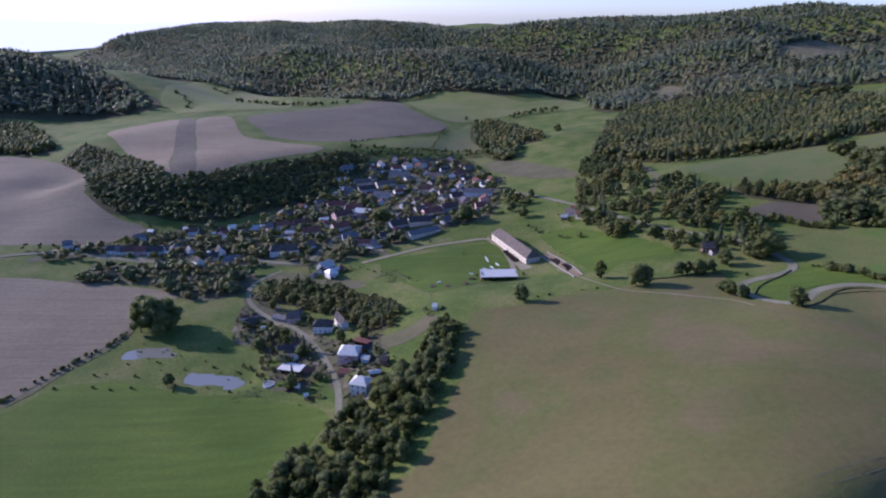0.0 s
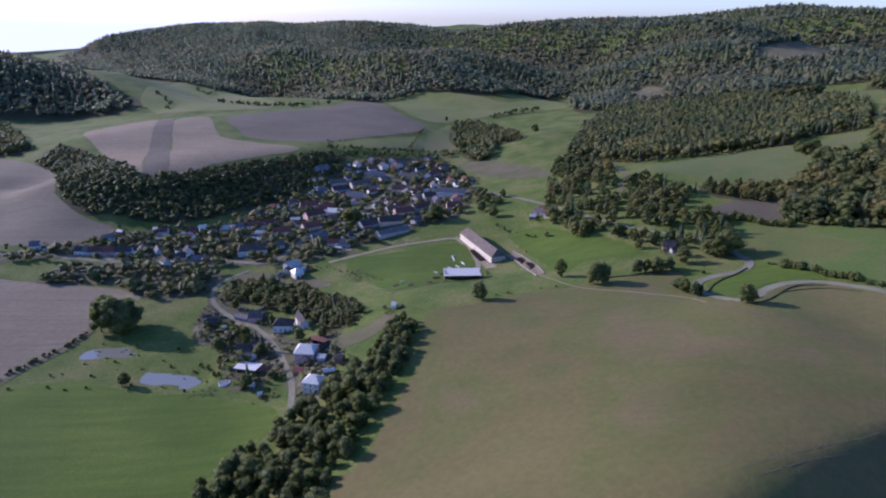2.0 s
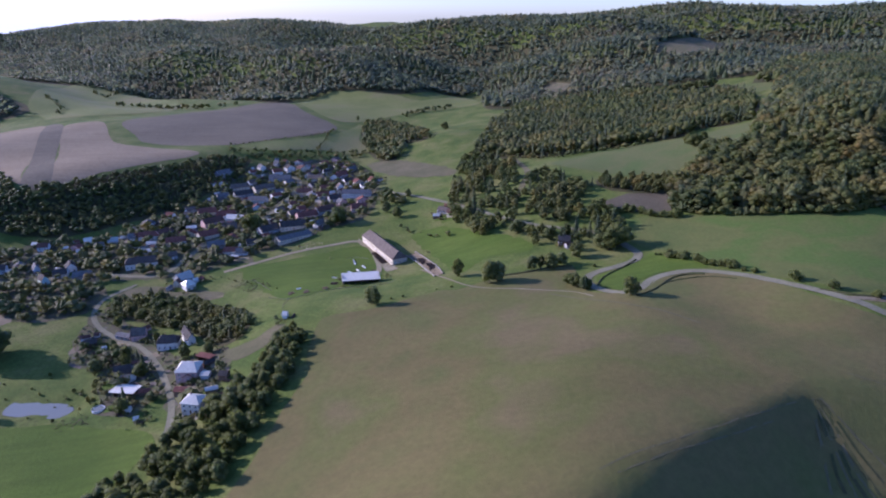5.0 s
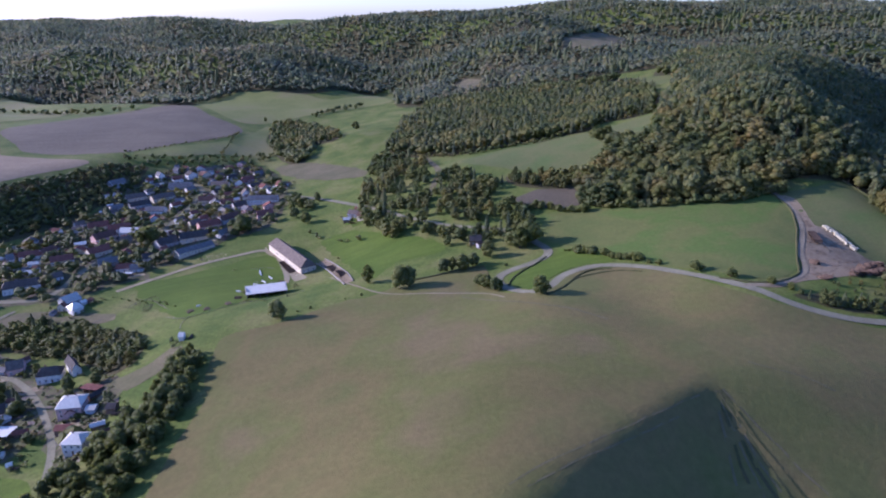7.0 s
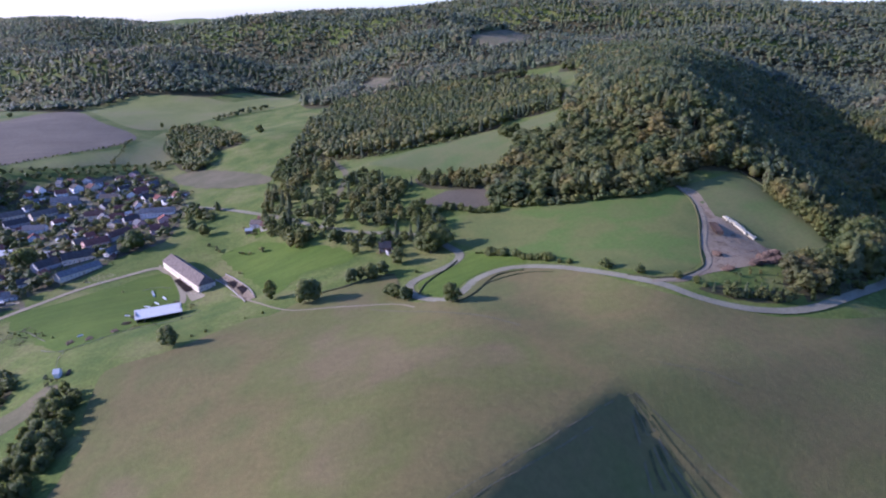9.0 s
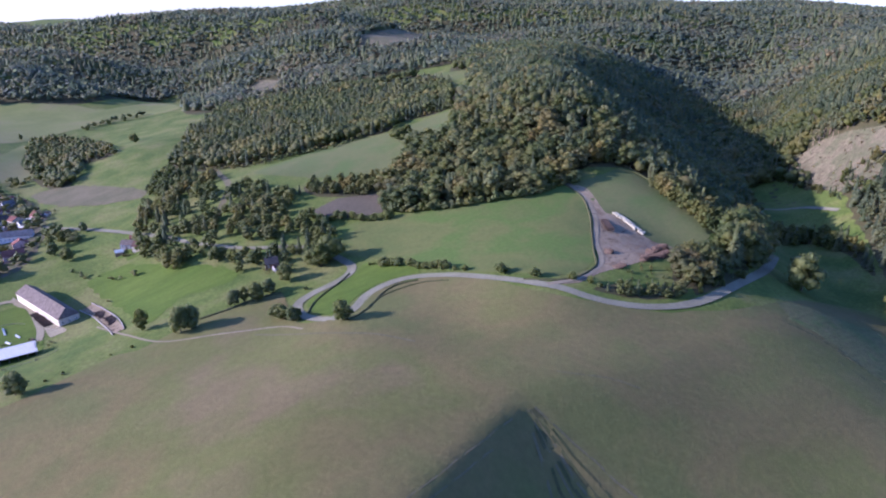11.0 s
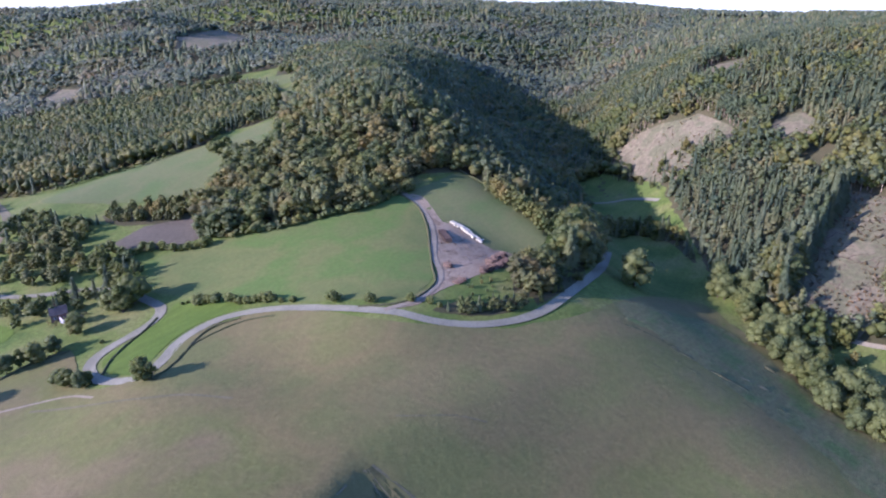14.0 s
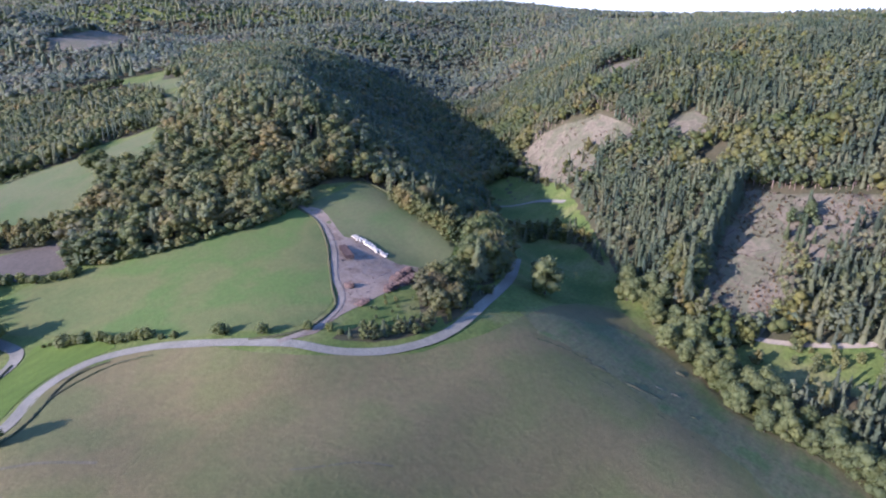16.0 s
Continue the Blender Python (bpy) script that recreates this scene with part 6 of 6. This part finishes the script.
tree_row([(99, 1114), (130, 1033), (154, 931)], 8, (6, 10), "trees along a meadow stream", seed=11)
tree_row([(82, 925), (88, 860), (100, 867), (115, 921), (108, 964)], 7, (8, 13), "pale poplars beyond the village", SUNNY, 12)
tree_row([(79.7, 573.0), (92.7, 552.9), (105.4, 537.8), (117.1, 521.7)], 11, (3, 6), "low trees on a green slope", seed=13)
tree_row([(55.0, 662.3), (68.4, 672.9), (88.8, 640.0), (76.0, 684.7), (57.9, 694.9)], 8, (6, 11), "green trees below the village", seed=14)
for line in ([(298.2, 459.5), (305.7, 446.1), (314.9, 436.4), (331.4, 422.8), (350.0, 412.4), (369.6, 403.5), (385.2, 395.9), (405.2, 396.4), (421.5, 398.4)], [(296.8, 464.4), (309, 492), (350, 540), (378, 560), (411, 552), (446, 594), (478, 634), (505, 668)]):
    for k in range(3):
        tree_row([(x, y) for x, y in line], 4.6, (3.5, 9), "leafy bushes and young trees along a wood edge", (AUTUMN, BROADLEAF, SUNNY)[k], 20 + k)
tree_row([(195, 787), (253, 700), (301, 679), (358, 660), (423, 679), (485, 663)], 5.0, (3, 8), "leafy bushes along a wood edge", AUTUMN, 24)
FARGREEN = earth("distant_meadow", ((0.106, 0.123, 0.034), (0.138, 0.148, 0.045), (0.159, 0.148, 0.062)), GREY2, 0.008, 0.2, amount=0.3)
patch("distant_meadow", [(-595, 1395), (-675, 1800), (-639, 1960), (-519, 1740), (-328, 1475), (-341, 1273), (-486, 1239), (-518, 1267)], FARGREEN, 0.5, "bright distant valley meadow with scattered trees", ragged=4)
patch("distant_meadow", [(-88, 1474), (-17, 1502), (134, 1426), (190, 1374), (293, 1401), (296, 1280), (139, 1244), (27, 1176), (-39, 1302)], FARGREEN, 0.4, "pale green meadow below a forested ridge", ragged=3)
patch("distant_meadow", [(-115, 933), (4, 1016), (57, 1157), (53, 1005), (71, 942), (-6, 937), (-64, 916)], FARGREEN, 0.3, "light green meadow above a village", ragged=2)
patch("slope_meadow", [(247.2, 640), (303, 670), (350, 668), (397, 644), (440, 648), (480, 650), (470, 622), (446, 590), (420, 560), (376.8, 562.8), (344.5, 533), (301.0, 552.8)], DRYSHELF, 0.25, "smooth green meadow on a hillside between woods", ragged=2)
patch("saddle_meadow", SADDLE_STRIP, DRYSHELF, 0.3, "pale green meadow strip on a wooded saddle", ragged=2)
patch("farm_meadow", [(91.2, 551.1), (117.3, 550.6), (142.6, 518.3), (167.9, 478.7), (176.5, 450.8), (163.4, 443.6), (138.1, 449.1), (114.5, 427.1), (108.8, 458.8), (99.0, 507.6)], MOWN, 0.14, "fresh green meadow behind a long barn", ragged=5)
patch("paddock", [(-58.9, 517.4), (-29.5, 525.0), (11.0, 536.1), (37.1, 544.1), (51.6, 530.4), (57.7, 488.7), (57.3, 451.1), (26.7, 439.2), (-7.4, 423.8), (-30.3, 457.0)], MOWN, 0.16, "bright green fenced paddock by a farm", ragged=5)
patch("loop_meadow", [(199, 333), (208, 341), (222, 353), (240, 358), (262, 352), (262, 372), (246, 396), (243, 396), (234, 386), (218, 379), (204, 375), (195, 368), (191, 356), (193, 342)], MOWN, 0.2, "bright green grass inside a hairpin bend", ragged=1)
patch("rough_grass", [(62, 861), (101, 847), (154, 751), (153, 708), (105, 746), (72, 801)], ROUGH, 0.2, "rough brown grass strip below a green slope", ragged=5)
SLOPEGRASS = earth("slope_grass", ((0.084, 0.097, 0.032), (0.108, 0.102, 0.041), (0.072, 0.097, 0.028)), ((0.3,) * 3, (0.7,) * 3), 0.05, 0.5, (35, 0.1, 1.4, 0.25), amount=0.5)
patch("slope_grass", [(407.8, 212.8), (440.2, 195.4), (462.9, 172.7), (453.4, 140.7), (431.9, 107.4), (426.1, 69.6), (418.9, 45.0), (399.7, 56.7), (378.3, 75.6), (386.3, 99.1), (392.2, 138.1), (400.8, 178.4)], SLOPEGRASS, 0.45, "tussocky greener grass on a falling slope", ragged=6)
hedge([(400, 200), (404, 184), (408, 160), (408, 134), (404, 104), (402, 80)], 7.0, 0.45, SLOPEGRASS, "long tussocky grass terrace along a falling slope", "grass_bank", "bank")
hedge([(394, 204), (396, 186), (399, 164), (400, 138), (396, 106), (394, 86)], 2.2, 0.3, DEEPGRASS, "dark line of rank grass along a falling slope", "grass_bank", "bank")
ribbon("trodden_line", [(246, 213), (254, 206), (264, 199), (272, 190)], 0.8, ROUGH, 0.36, "short pale scuffed line in dry grass", "track")
ribbon("trodden_line", [(158, 350), (187, 310), (203, 293), (214, 276)], 1.6, ROUGH, 0.36, "faint brown line trodden through dry grass", "track")
# old terraces and strips of rank grass along the bank above the brook
RANK, RIB = "dark strip of rank grass along a bank", "pale dry terrace edge along a grassy bank"
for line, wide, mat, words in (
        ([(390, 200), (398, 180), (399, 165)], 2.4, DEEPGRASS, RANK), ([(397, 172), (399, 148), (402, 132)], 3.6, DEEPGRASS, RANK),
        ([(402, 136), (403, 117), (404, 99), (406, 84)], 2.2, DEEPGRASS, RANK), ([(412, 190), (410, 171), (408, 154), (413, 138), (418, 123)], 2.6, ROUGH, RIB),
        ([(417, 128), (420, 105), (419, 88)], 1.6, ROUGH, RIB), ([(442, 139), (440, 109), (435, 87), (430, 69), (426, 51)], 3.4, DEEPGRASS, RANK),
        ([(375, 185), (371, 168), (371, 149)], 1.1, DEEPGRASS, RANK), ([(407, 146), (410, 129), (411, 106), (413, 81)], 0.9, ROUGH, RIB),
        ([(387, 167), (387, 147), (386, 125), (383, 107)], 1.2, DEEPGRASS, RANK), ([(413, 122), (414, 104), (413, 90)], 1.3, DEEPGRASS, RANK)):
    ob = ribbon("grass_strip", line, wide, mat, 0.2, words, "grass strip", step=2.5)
    for j, v in enumerate(ob.data.vertices):
        crest = (0.0, 0.75, 1.0, 0.6, 0.0)[j % 5]
        v.co.z += crest * wide * max(0.03, 0.06 + 0.42 * noise.noise((v.co.x * 0.3, v.co.y * 0.22, 9)))
# flat dark and pale ribbons mark gully lines finer than the ground grid
gully = np.random.default_rng(17)
for turn, reach, wide, mat, words in ((247, 60, 1.0, ROUGH, "pale worn rib down a grassy scarp"), (254, 92, 1.3, DEEPGRASS, "flat dark strip marking a gully down a scarp"), (258, 70, 0.9, ROUGH, "pale worn rib down a grassy scarp"), (262, 98, 1.6, DEEPGRASS, "flat dark strip marking a gully down a scarp"), (266, 95, 1.0, ROUGH, "pale worn rib down a grassy scarp"), (270, 80, 1.5, DEEPGRASS, "flat dark strip marking a gully down a scarp"), (277, 70, 1.2, DEEPGRASS, "flat dark strip marking a gully down a scarp"), (285, 60, 0.9, ROUGH, "pale worn rib down a grassy scarp")):
    line = []
    for k in range(7):
        far, a = 5 + (reach - 5) * k / 6, radians(turn + gully.uniform(-1.2, 1.2) + 1.5 * k / 6)
        line.append((COMBE_APEX[0] + far * math.cos(a), COMBE_APEX[1] + far * math.sin(a)))
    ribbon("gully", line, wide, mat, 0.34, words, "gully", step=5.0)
for first, drop, mat, words in ((12, 2.0, ROUGH, "thin pale animal track below a scarp edge"), (30, 6.0, ROUGH, "thin pale animal track below a scarp edge")):
    line = [(COMBE_APEX[0] - far * math.cos(radians(17)) + drop * 0.45, COMBE_APEX[1] - far * math.sin(radians(17)) - drop + gully.uniform(-0.7, 0.7)) for far in range(first, 112, 11)]
    ribbon("scarp_track", line, 0.6, mat, 0.35, words, "track", step=5.0)
patch("low_meadow", LOW_MEADOW, GRASS, 0.35, "low green meadow with shrubs by a brook", ragged=2)
patch("brook_meadow", BROOK_MEADOW, GRASS, 0.22, "shaded green meadow beside a brook", ragged=2)
patch("valley_lawn", VALLEY_LAWN, GRASS, 0.2, "shaded green meadow in a narrow valley", ragged=1.5)


def trough(points, label):
    (x0, y0), (x1, y1) = points
    turn, half = math.atan2(y1 - y0, x1 - x0), max(0.8, math.hypot(x1 - x0, y1 - y0) / 2)
    x, y = (x0 + x1) / 2, (y0 + y1) / 2
    ob = new("feed_trough")
    ob.matrix_basis = pose(x, y, at(x, y) + 0.05, 0, 0, math.degrees(turn))
    part("trough", *boxes((-half, -0.5, 0.25, half, -0.42, 0.8), (-half, 0.42, 0.25, half, 0.5, 0.8), (-half, -0.42, 0.25, half, 0.42, 0.33), (-half, -0.42, 0.33, -half + 0.08, 0.42, 0.8), (half - 0.08, -0.42, 0.33, half, 0.42, 0.8)), FRAME_WHITE, ob)
    for s in (-0.7, 0.7):
        part("leg", *boxes((half * s - 0.1, -0.4, -0.3, half * s + 0.1, 0.4, 0.25)), CONCRETE, ob)
    return tagged(ob, label, "trough", "paddock troughs")


trough([(36.8, 511.7), (38.1, 500.4)], "long white feed trough in a paddock")
trough([(44.0, 495.9), (46.0, 490.2)], "white feed trough beside a shed")
trough([(31.8, 483.2), (35.4, 480.3)], "white feed trough on worn grass")
trough([(38.7, 487.6), (41.2, 483.2)], "white feed trough on worn grass")


def pool(point, radius):
    x, y = point
    ob = new("garden_pool")
    ob.matrix_basis = pose(x, y, at(x, y))
    n = 24
    ring = [(math.cos(2 * math.pi * k / n), math.sin(2 * math.pi * k / n)) for k in range(n)]
    v = [(c * r, s * r, z) for r, z in ((radius, -0.4), (radius, 1.1), (radius - 0.15, 1.1), (radius - 0.15, 0.1)) for c, s in ring]
    f = [(q * n + k, q * n + (k + 1) % n, (q + 1) * n + (k + 1) % n, (q + 1) * n + k) for q in range(3) for k in range(n)]
    part("rim", v, f, FRAME_WHITE, ob)
    part("water", [(c * (radius - 0.15), s * (radius - 0.15), 0.85) for c, s in ring], [tuple(range(n))], WATER, ob)
    return tagged(ob, "round white garden pool on a lawn", "pool")


pool([(-107.6, 329.2)][0], 3.4)
# young growth and felled trunks on the cleared slope
OPENINGS.clear()
wood("pale broadleaved trees on the lower knoll", [(356.0, 460.2), (393.6, 481.8), (447.5, 456.2), (441.3, 420.3), (415.8, 401.8), (384.0, 407.9), (355.2, 419.7)], 12, (12, 18), 0.0, "near", False, leaf=SUNNY, keep=0.8, wide=0.9)
wood("dark firs and pines on the knoll top", [(562, 709), (667, 736), (655, 646), (539, 497), (485.5, 501.3), (449, 542)], 9.5, (16, 21), 0.6, "mid", False, pines=0.35, keep=0.8)
BRUSH = leafage("dry_brush", ((0.138, 0.109, 0.045), (0.194, 0.140, 0.068), (0.227, 0.164, 0.083)), 0.05)
wood("pale pines left standing on a felled slope", [(543.8, 110.0), (610.4, 119.9), (628.5, 105.4), (583.5, 91.8), (541.5, 92.3), (516.7, 96.8), (518.7, 105.4)], 6, (8, 15), 0.2, "near", False, leaf=SUNNY, pines=0.4, keep=0.75)
wood("mixed young trees on a felled slope", [(610.6, 89.9), (625.9, 63.9), (526.9, 53.0), (517.7, 69.3), (511.6, 84.6), (533.9, 85.7)], 6.5, (7, 15), 0.35, "near", False, leaf=SUNNY, pines=0.25, keep=0.8)
wood("tall firs at the edge of a felled slope", [(531.6, 170.3), (567.0, 167.2), (632.7, 161.3), (633.3, 152.9), (568.9, 154.3), (524.8, 153.0), (505.5, 151.2)], 4.6, (22, 29), 0.85, "near", False)
wood("dry brown brush on a felled slope", CLEARINGS[1], 3.4, (1.0, 3.0), 0.0, "mid", False, leaf=BRUSH, keep=0.8, patchy=0.4)
wood("dry brown brush on a felled slope", CLEARINGS[0], 5, (1, 3.2), 0.1, "mid", False, leaf=BRUSH, keep=0.6, patchy=0.5)
wood("young trees left standing on a felled slope", [(719, 342), (736, 324), (727, 297), (691, 278), (671, 286), (679, 314)], 7, (5, 11), 0.4, "near", False, keep=0.6)
wood("scattered shrubs in a low meadow", [(470.7, 118.3), (496.6, 109.9), (515.0, 51.6), (485.2, 48.4), (477.8, 68.7), (459.5, 91.3)], 8.5, (4, 10), 0.1, "near", False, leaf=SUNNY, keep=0.55)
wood("shrubs between a felled slope and a track", [(507.7, 143.7), (504.4, 114.6), (497.1, 108.5), (483.9, 118.5), (494.9, 136.7)], 5.5, (6, 11), 0.0, "near", False, keep=0.7)


wood("low green regrowth on a felled slope", CLEARINGS[1], 8, (0.8, 2.2), 0.2, "fine", False, keep=0.4, patchy=0.5, wide=1.3)
wood("low green regrowth on a felled slope", CLEARINGS[0], 7, (1, 3), 0.3, "fine", False, keep=0.4, patchy=0.5, wide=1.2)
wood("young firs at the foot of a clearing", [(742, 407), (749, 394), (711, 354), (668, 303), (662, 303), (703, 355), (720, 395)], 5.5, (4, 9), 0.5, "near", False)


def fallen(points, count, seed, label, size=1.0, mat=None):
    """Pale felled trunks and branches strewn over a slope."""
    rng = np.random.default_rng(seed)
    (x0, y0), (x1, y1) = np.min(points, 0), np.max(points, 0)
    pieces = []
    while len(pieces) < count:
        x, y = rng.uniform(x0, x1), rng.uniform(y0, y1)
        if inside(points, np.array([x]), np.array([y]))[0]:
            a, h = rng.uniform(0, 6.3), rng.uniform(1.5, 5) * size
            p, q = (x - h * math.cos(a), y - h * math.sin(a)), (x + h * math.cos(a), y + h * math.sin(a))
            pieces.append(limb((*p, at(*p) + 0.35), (*q, at(*q) + 0.45), 0.2 * size ** 0.4, 0.1 * size ** 0.4, 5))
    v, f = join(pieces)
    return tagged(new("felled_trunks", mesh_of("felled_trunks", v, f, mat or TIMBER)), label, "felled trunks", kind="stuff")


fallen([(410.9, 361.3), (405.2, 338.5), (411.0, 329.6), (406.2, 302.8), (410.4, 284.7), (372.1, 274.4), (351.2, 275.7), (336.2, 275.2), (361.5, 299.4)], 150, 7, "bark and broken branches strewn over a dirt yard", 0.3)
fallen(CLEARINGS[1], 260, 1, "pale felled trunks and brush on a bare slope")
fallen(CLEARINGS[0], 160, 2, "pale felled trunks and brush on a bare slope")


REDBARK = plain("red_pine_bark", (0.24, 0.18, 0.125), 0.9, 0.2, 0.3)


def bare_pines(line, depth, spacing, tall, seed):
    """Tall pines with bare reddish stems and a small crown, standing along the upper edge of a clearing."""
    rng = np.random.default_rng(seed)
    c = smooth_line(line, spacing)
    side = np.gradient(c, axis=0)
    side = np.stack([side[:, 1], -side[:, 0]], 1) / (np.hypot(side[:, 0], side[:, 1])[:, None] + 1e-9)
    c = np.concatenate([c + side * d + rng.uniform(-0.4, 0.4, c.shape) * spacing for d in np.arange(0, depth, spacing)])
    h = rng.uniform(*tall, len(c))
    v, f = planted(rng, PINE, c[:, 0], c[:, 1], h, 0.9)
    tagged(new("pine_edge", mesh_of("pine_edge", v, f, NEEDLE, True)), "tall pine crowns along the edge of a clearing", "pines", kind="stuff")
    v, f = planted(rng, [stem(rng, 0.75, 0.014)], c[:, 0], c[:, 1], h)
    tagged(new("pine_stems", mesh_of("pine_stems", v, f, REDBARK)), "bare reddish pine stems along the edge of a clearing", "stems", kind="stuff")


bare_pines([(768, 392), (776, 360), (780, 325), (760, 290), (735, 258)][::-1], 14, 4.5, (14, 19), 51)
bare_pines([(640, 160), (646, 125), (652, 95), (660, 66)][::-1], 10, 4.5, (12, 17), 52)
bare_pines([(868, 372), (892, 355), (908, 330), (876, 304)][::-1], 16, 4.5, (15, 20), 53)


# ---- village clutter: shrubs, wood piles and boards round the houses
shrubs = np.random.default_rng(31)
low_growth = []
for bx, by, br in BUILT:
    for _ in range(9):
        a, d = shrubs.uniform(0, 6.3), br + shrubs.uniform(0.8, 7.0)
        x, y = bx + d * math.cos(a), by + d * math.sin(a)
        if clear_of(x, y, 0.4):
            low_growth.append((x, y, shrubs.uniform(0.9, 3.4)))
for x, y in zip(*scatter(shrubs, VILLAGE[2], 5.5, 0.75)):
    if clear_of(x, y, -1.0) and noise.noise((x * 0.05, y * 0.05, 4.0)) > -0.15:
        low_growth.append((x, y, shrubs.uniform(1.2, 4.5)))
low_growth = np.array(low_growth)
for first, mat in enumerate((BROADLEAF, AUTUMN)):
    some = low_growth[first::2]
    v, f = planted(shrubs, FINE_BROAD, some[:, 0], some[:, 1], some[:, 2], 1.5)
    tagged(new("garden_shrubs", mesh_of("garden_shrubs", v, f, mat)), "dense garden shrubs round village houses", "shrubs", kind="stuff")
piles = 0
for bx, by, br in BUILT[:40]:
    a, d = shrubs.uniform(0, 6.3), br + shrubs.uniform(1.5, 4.0)
    x, y, t = bx + d * math.cos(a), by + d * math.sin(a), shrubs.uniform(0, 3.1)
    if clear_of(x, y, 1.2) and piles < 16:
        log_stack([(x - 1.2 * math.cos(t), y - 1.2 * math.sin(t)), (x + 1.2 * math.cos(t), y + 1.2 * math.sin(t))], 3, 0.22, "small pile of firewood logs near a house", 0.2, 40 + piles)
        piles += 1
log_stack([(54.9, 523.1), (62.3, 497.1)], 3, 0.3, "heap of timber along a long barn wall", 0.5, 61)
log_stack([(59.2, 529.3), (68.4, 505.0)], 2, 0.3, "heap of timber along a long barn wall", 0.7, 62)
fallen([(50.8, 543.0), (58.8, 542.7), (73.6, 491.6), (66.1, 484.3), (57.7, 498.9)], 60, 8, "boards and scrap strewn beside a barn", 0.35, PALE_BOARD)
fallen([(-132.8, 429.8), (-123.6, 435.4), (-106.6, 426.5), (-105.8, 413.6), (-118.7, 415.6)], 40, 9, "boards and scrap strewn in a farmyard", 0.35)
fallen([(-120.5, 379.3), (-115.3, 383.2), (-106.3, 365.3), (-107.3, 354.7), (-113.6, 359.5)], 40, 10, "boards and scrap strewn in a farmyard", 0.35)
fallen([(-15.4, 564.5), (0.7, 569.4), (14.0, 558.8), (6.0, 549.3), (-9.8, 550.6)], 45, 11, "pale boards strewn on a lane verge", 0.3, PALE_BOARD)
log_stack([(91.6, 488.8), (94.5, 473.6)], 2, 0.3, "rough timber heaped between low concrete walls", 0.6, 63)
log_stack([(96.3, 468.5), (98.6, 447.7)], 2, 0.3, "rough timber heaped between low concrete walls", 0.6, 64)
fallen([(84.5, 504.5), (89.7, 507.1), (100.8, 435.9), (96.1, 433.3)], 60, 12, "boards and timber strewn between low walls", 0.4)
wood("dark overgrown shrubs round a farmyard", [(-137, 398), (-120, 402), (-112, 378), (-110, 346), (-120, 334), (-130, 352)], 4.6, (1.4, 3.8), 0.0, "near", False, keep=0.6, patchy=0.45, wide=1.3)
wood("low shrubs and weeds around two ponds", [(-232, 368), (-214, 392), (-178, 392), (-166, 360), (-122, 352), (-112, 332), (-122, 322), (-168, 326), (-182, 352), (-212, 356)], 5.0, (0.6, 1.7), 0.0, "near", False, keep=0.5, patchy=0.6, wide=1.5)
fallen([(-128, 324), (-112, 326), (-108, 316), (-124, 312)], 40, 14, "dry branches and scrap on a meadow edge", 0.3)
fallen([(-62, 482), (-40, 492), (-26, 466), (-38, 458)], 60, 15, "grey branches and rubble along a paddock edge", 0.4)
for x, y, turn, k in ((-9, 437, 20, 0), (2, 434, 12, 1), (16, 438, 25, 2), (22, 452, 70, 3)):
    log_stack([(x - 2.4 * math.cos(radians(turn)), y - 2.4 * math.sin(radians(turn))), (x + 2.4 * math.cos(radians(turn)), y + 2.4 * math.sin(radians(turn)))], 2, 0.25, "low pile of logs beside a paddock fence", 0.4, 70 + k)
trough([(20.0, 470.0), (23.0, 468.0)], "white feed trough on worn grass")
trough([(-6.0, 446.0), (-3.0, 447.0)], "white feed trough beside a paddock fence")
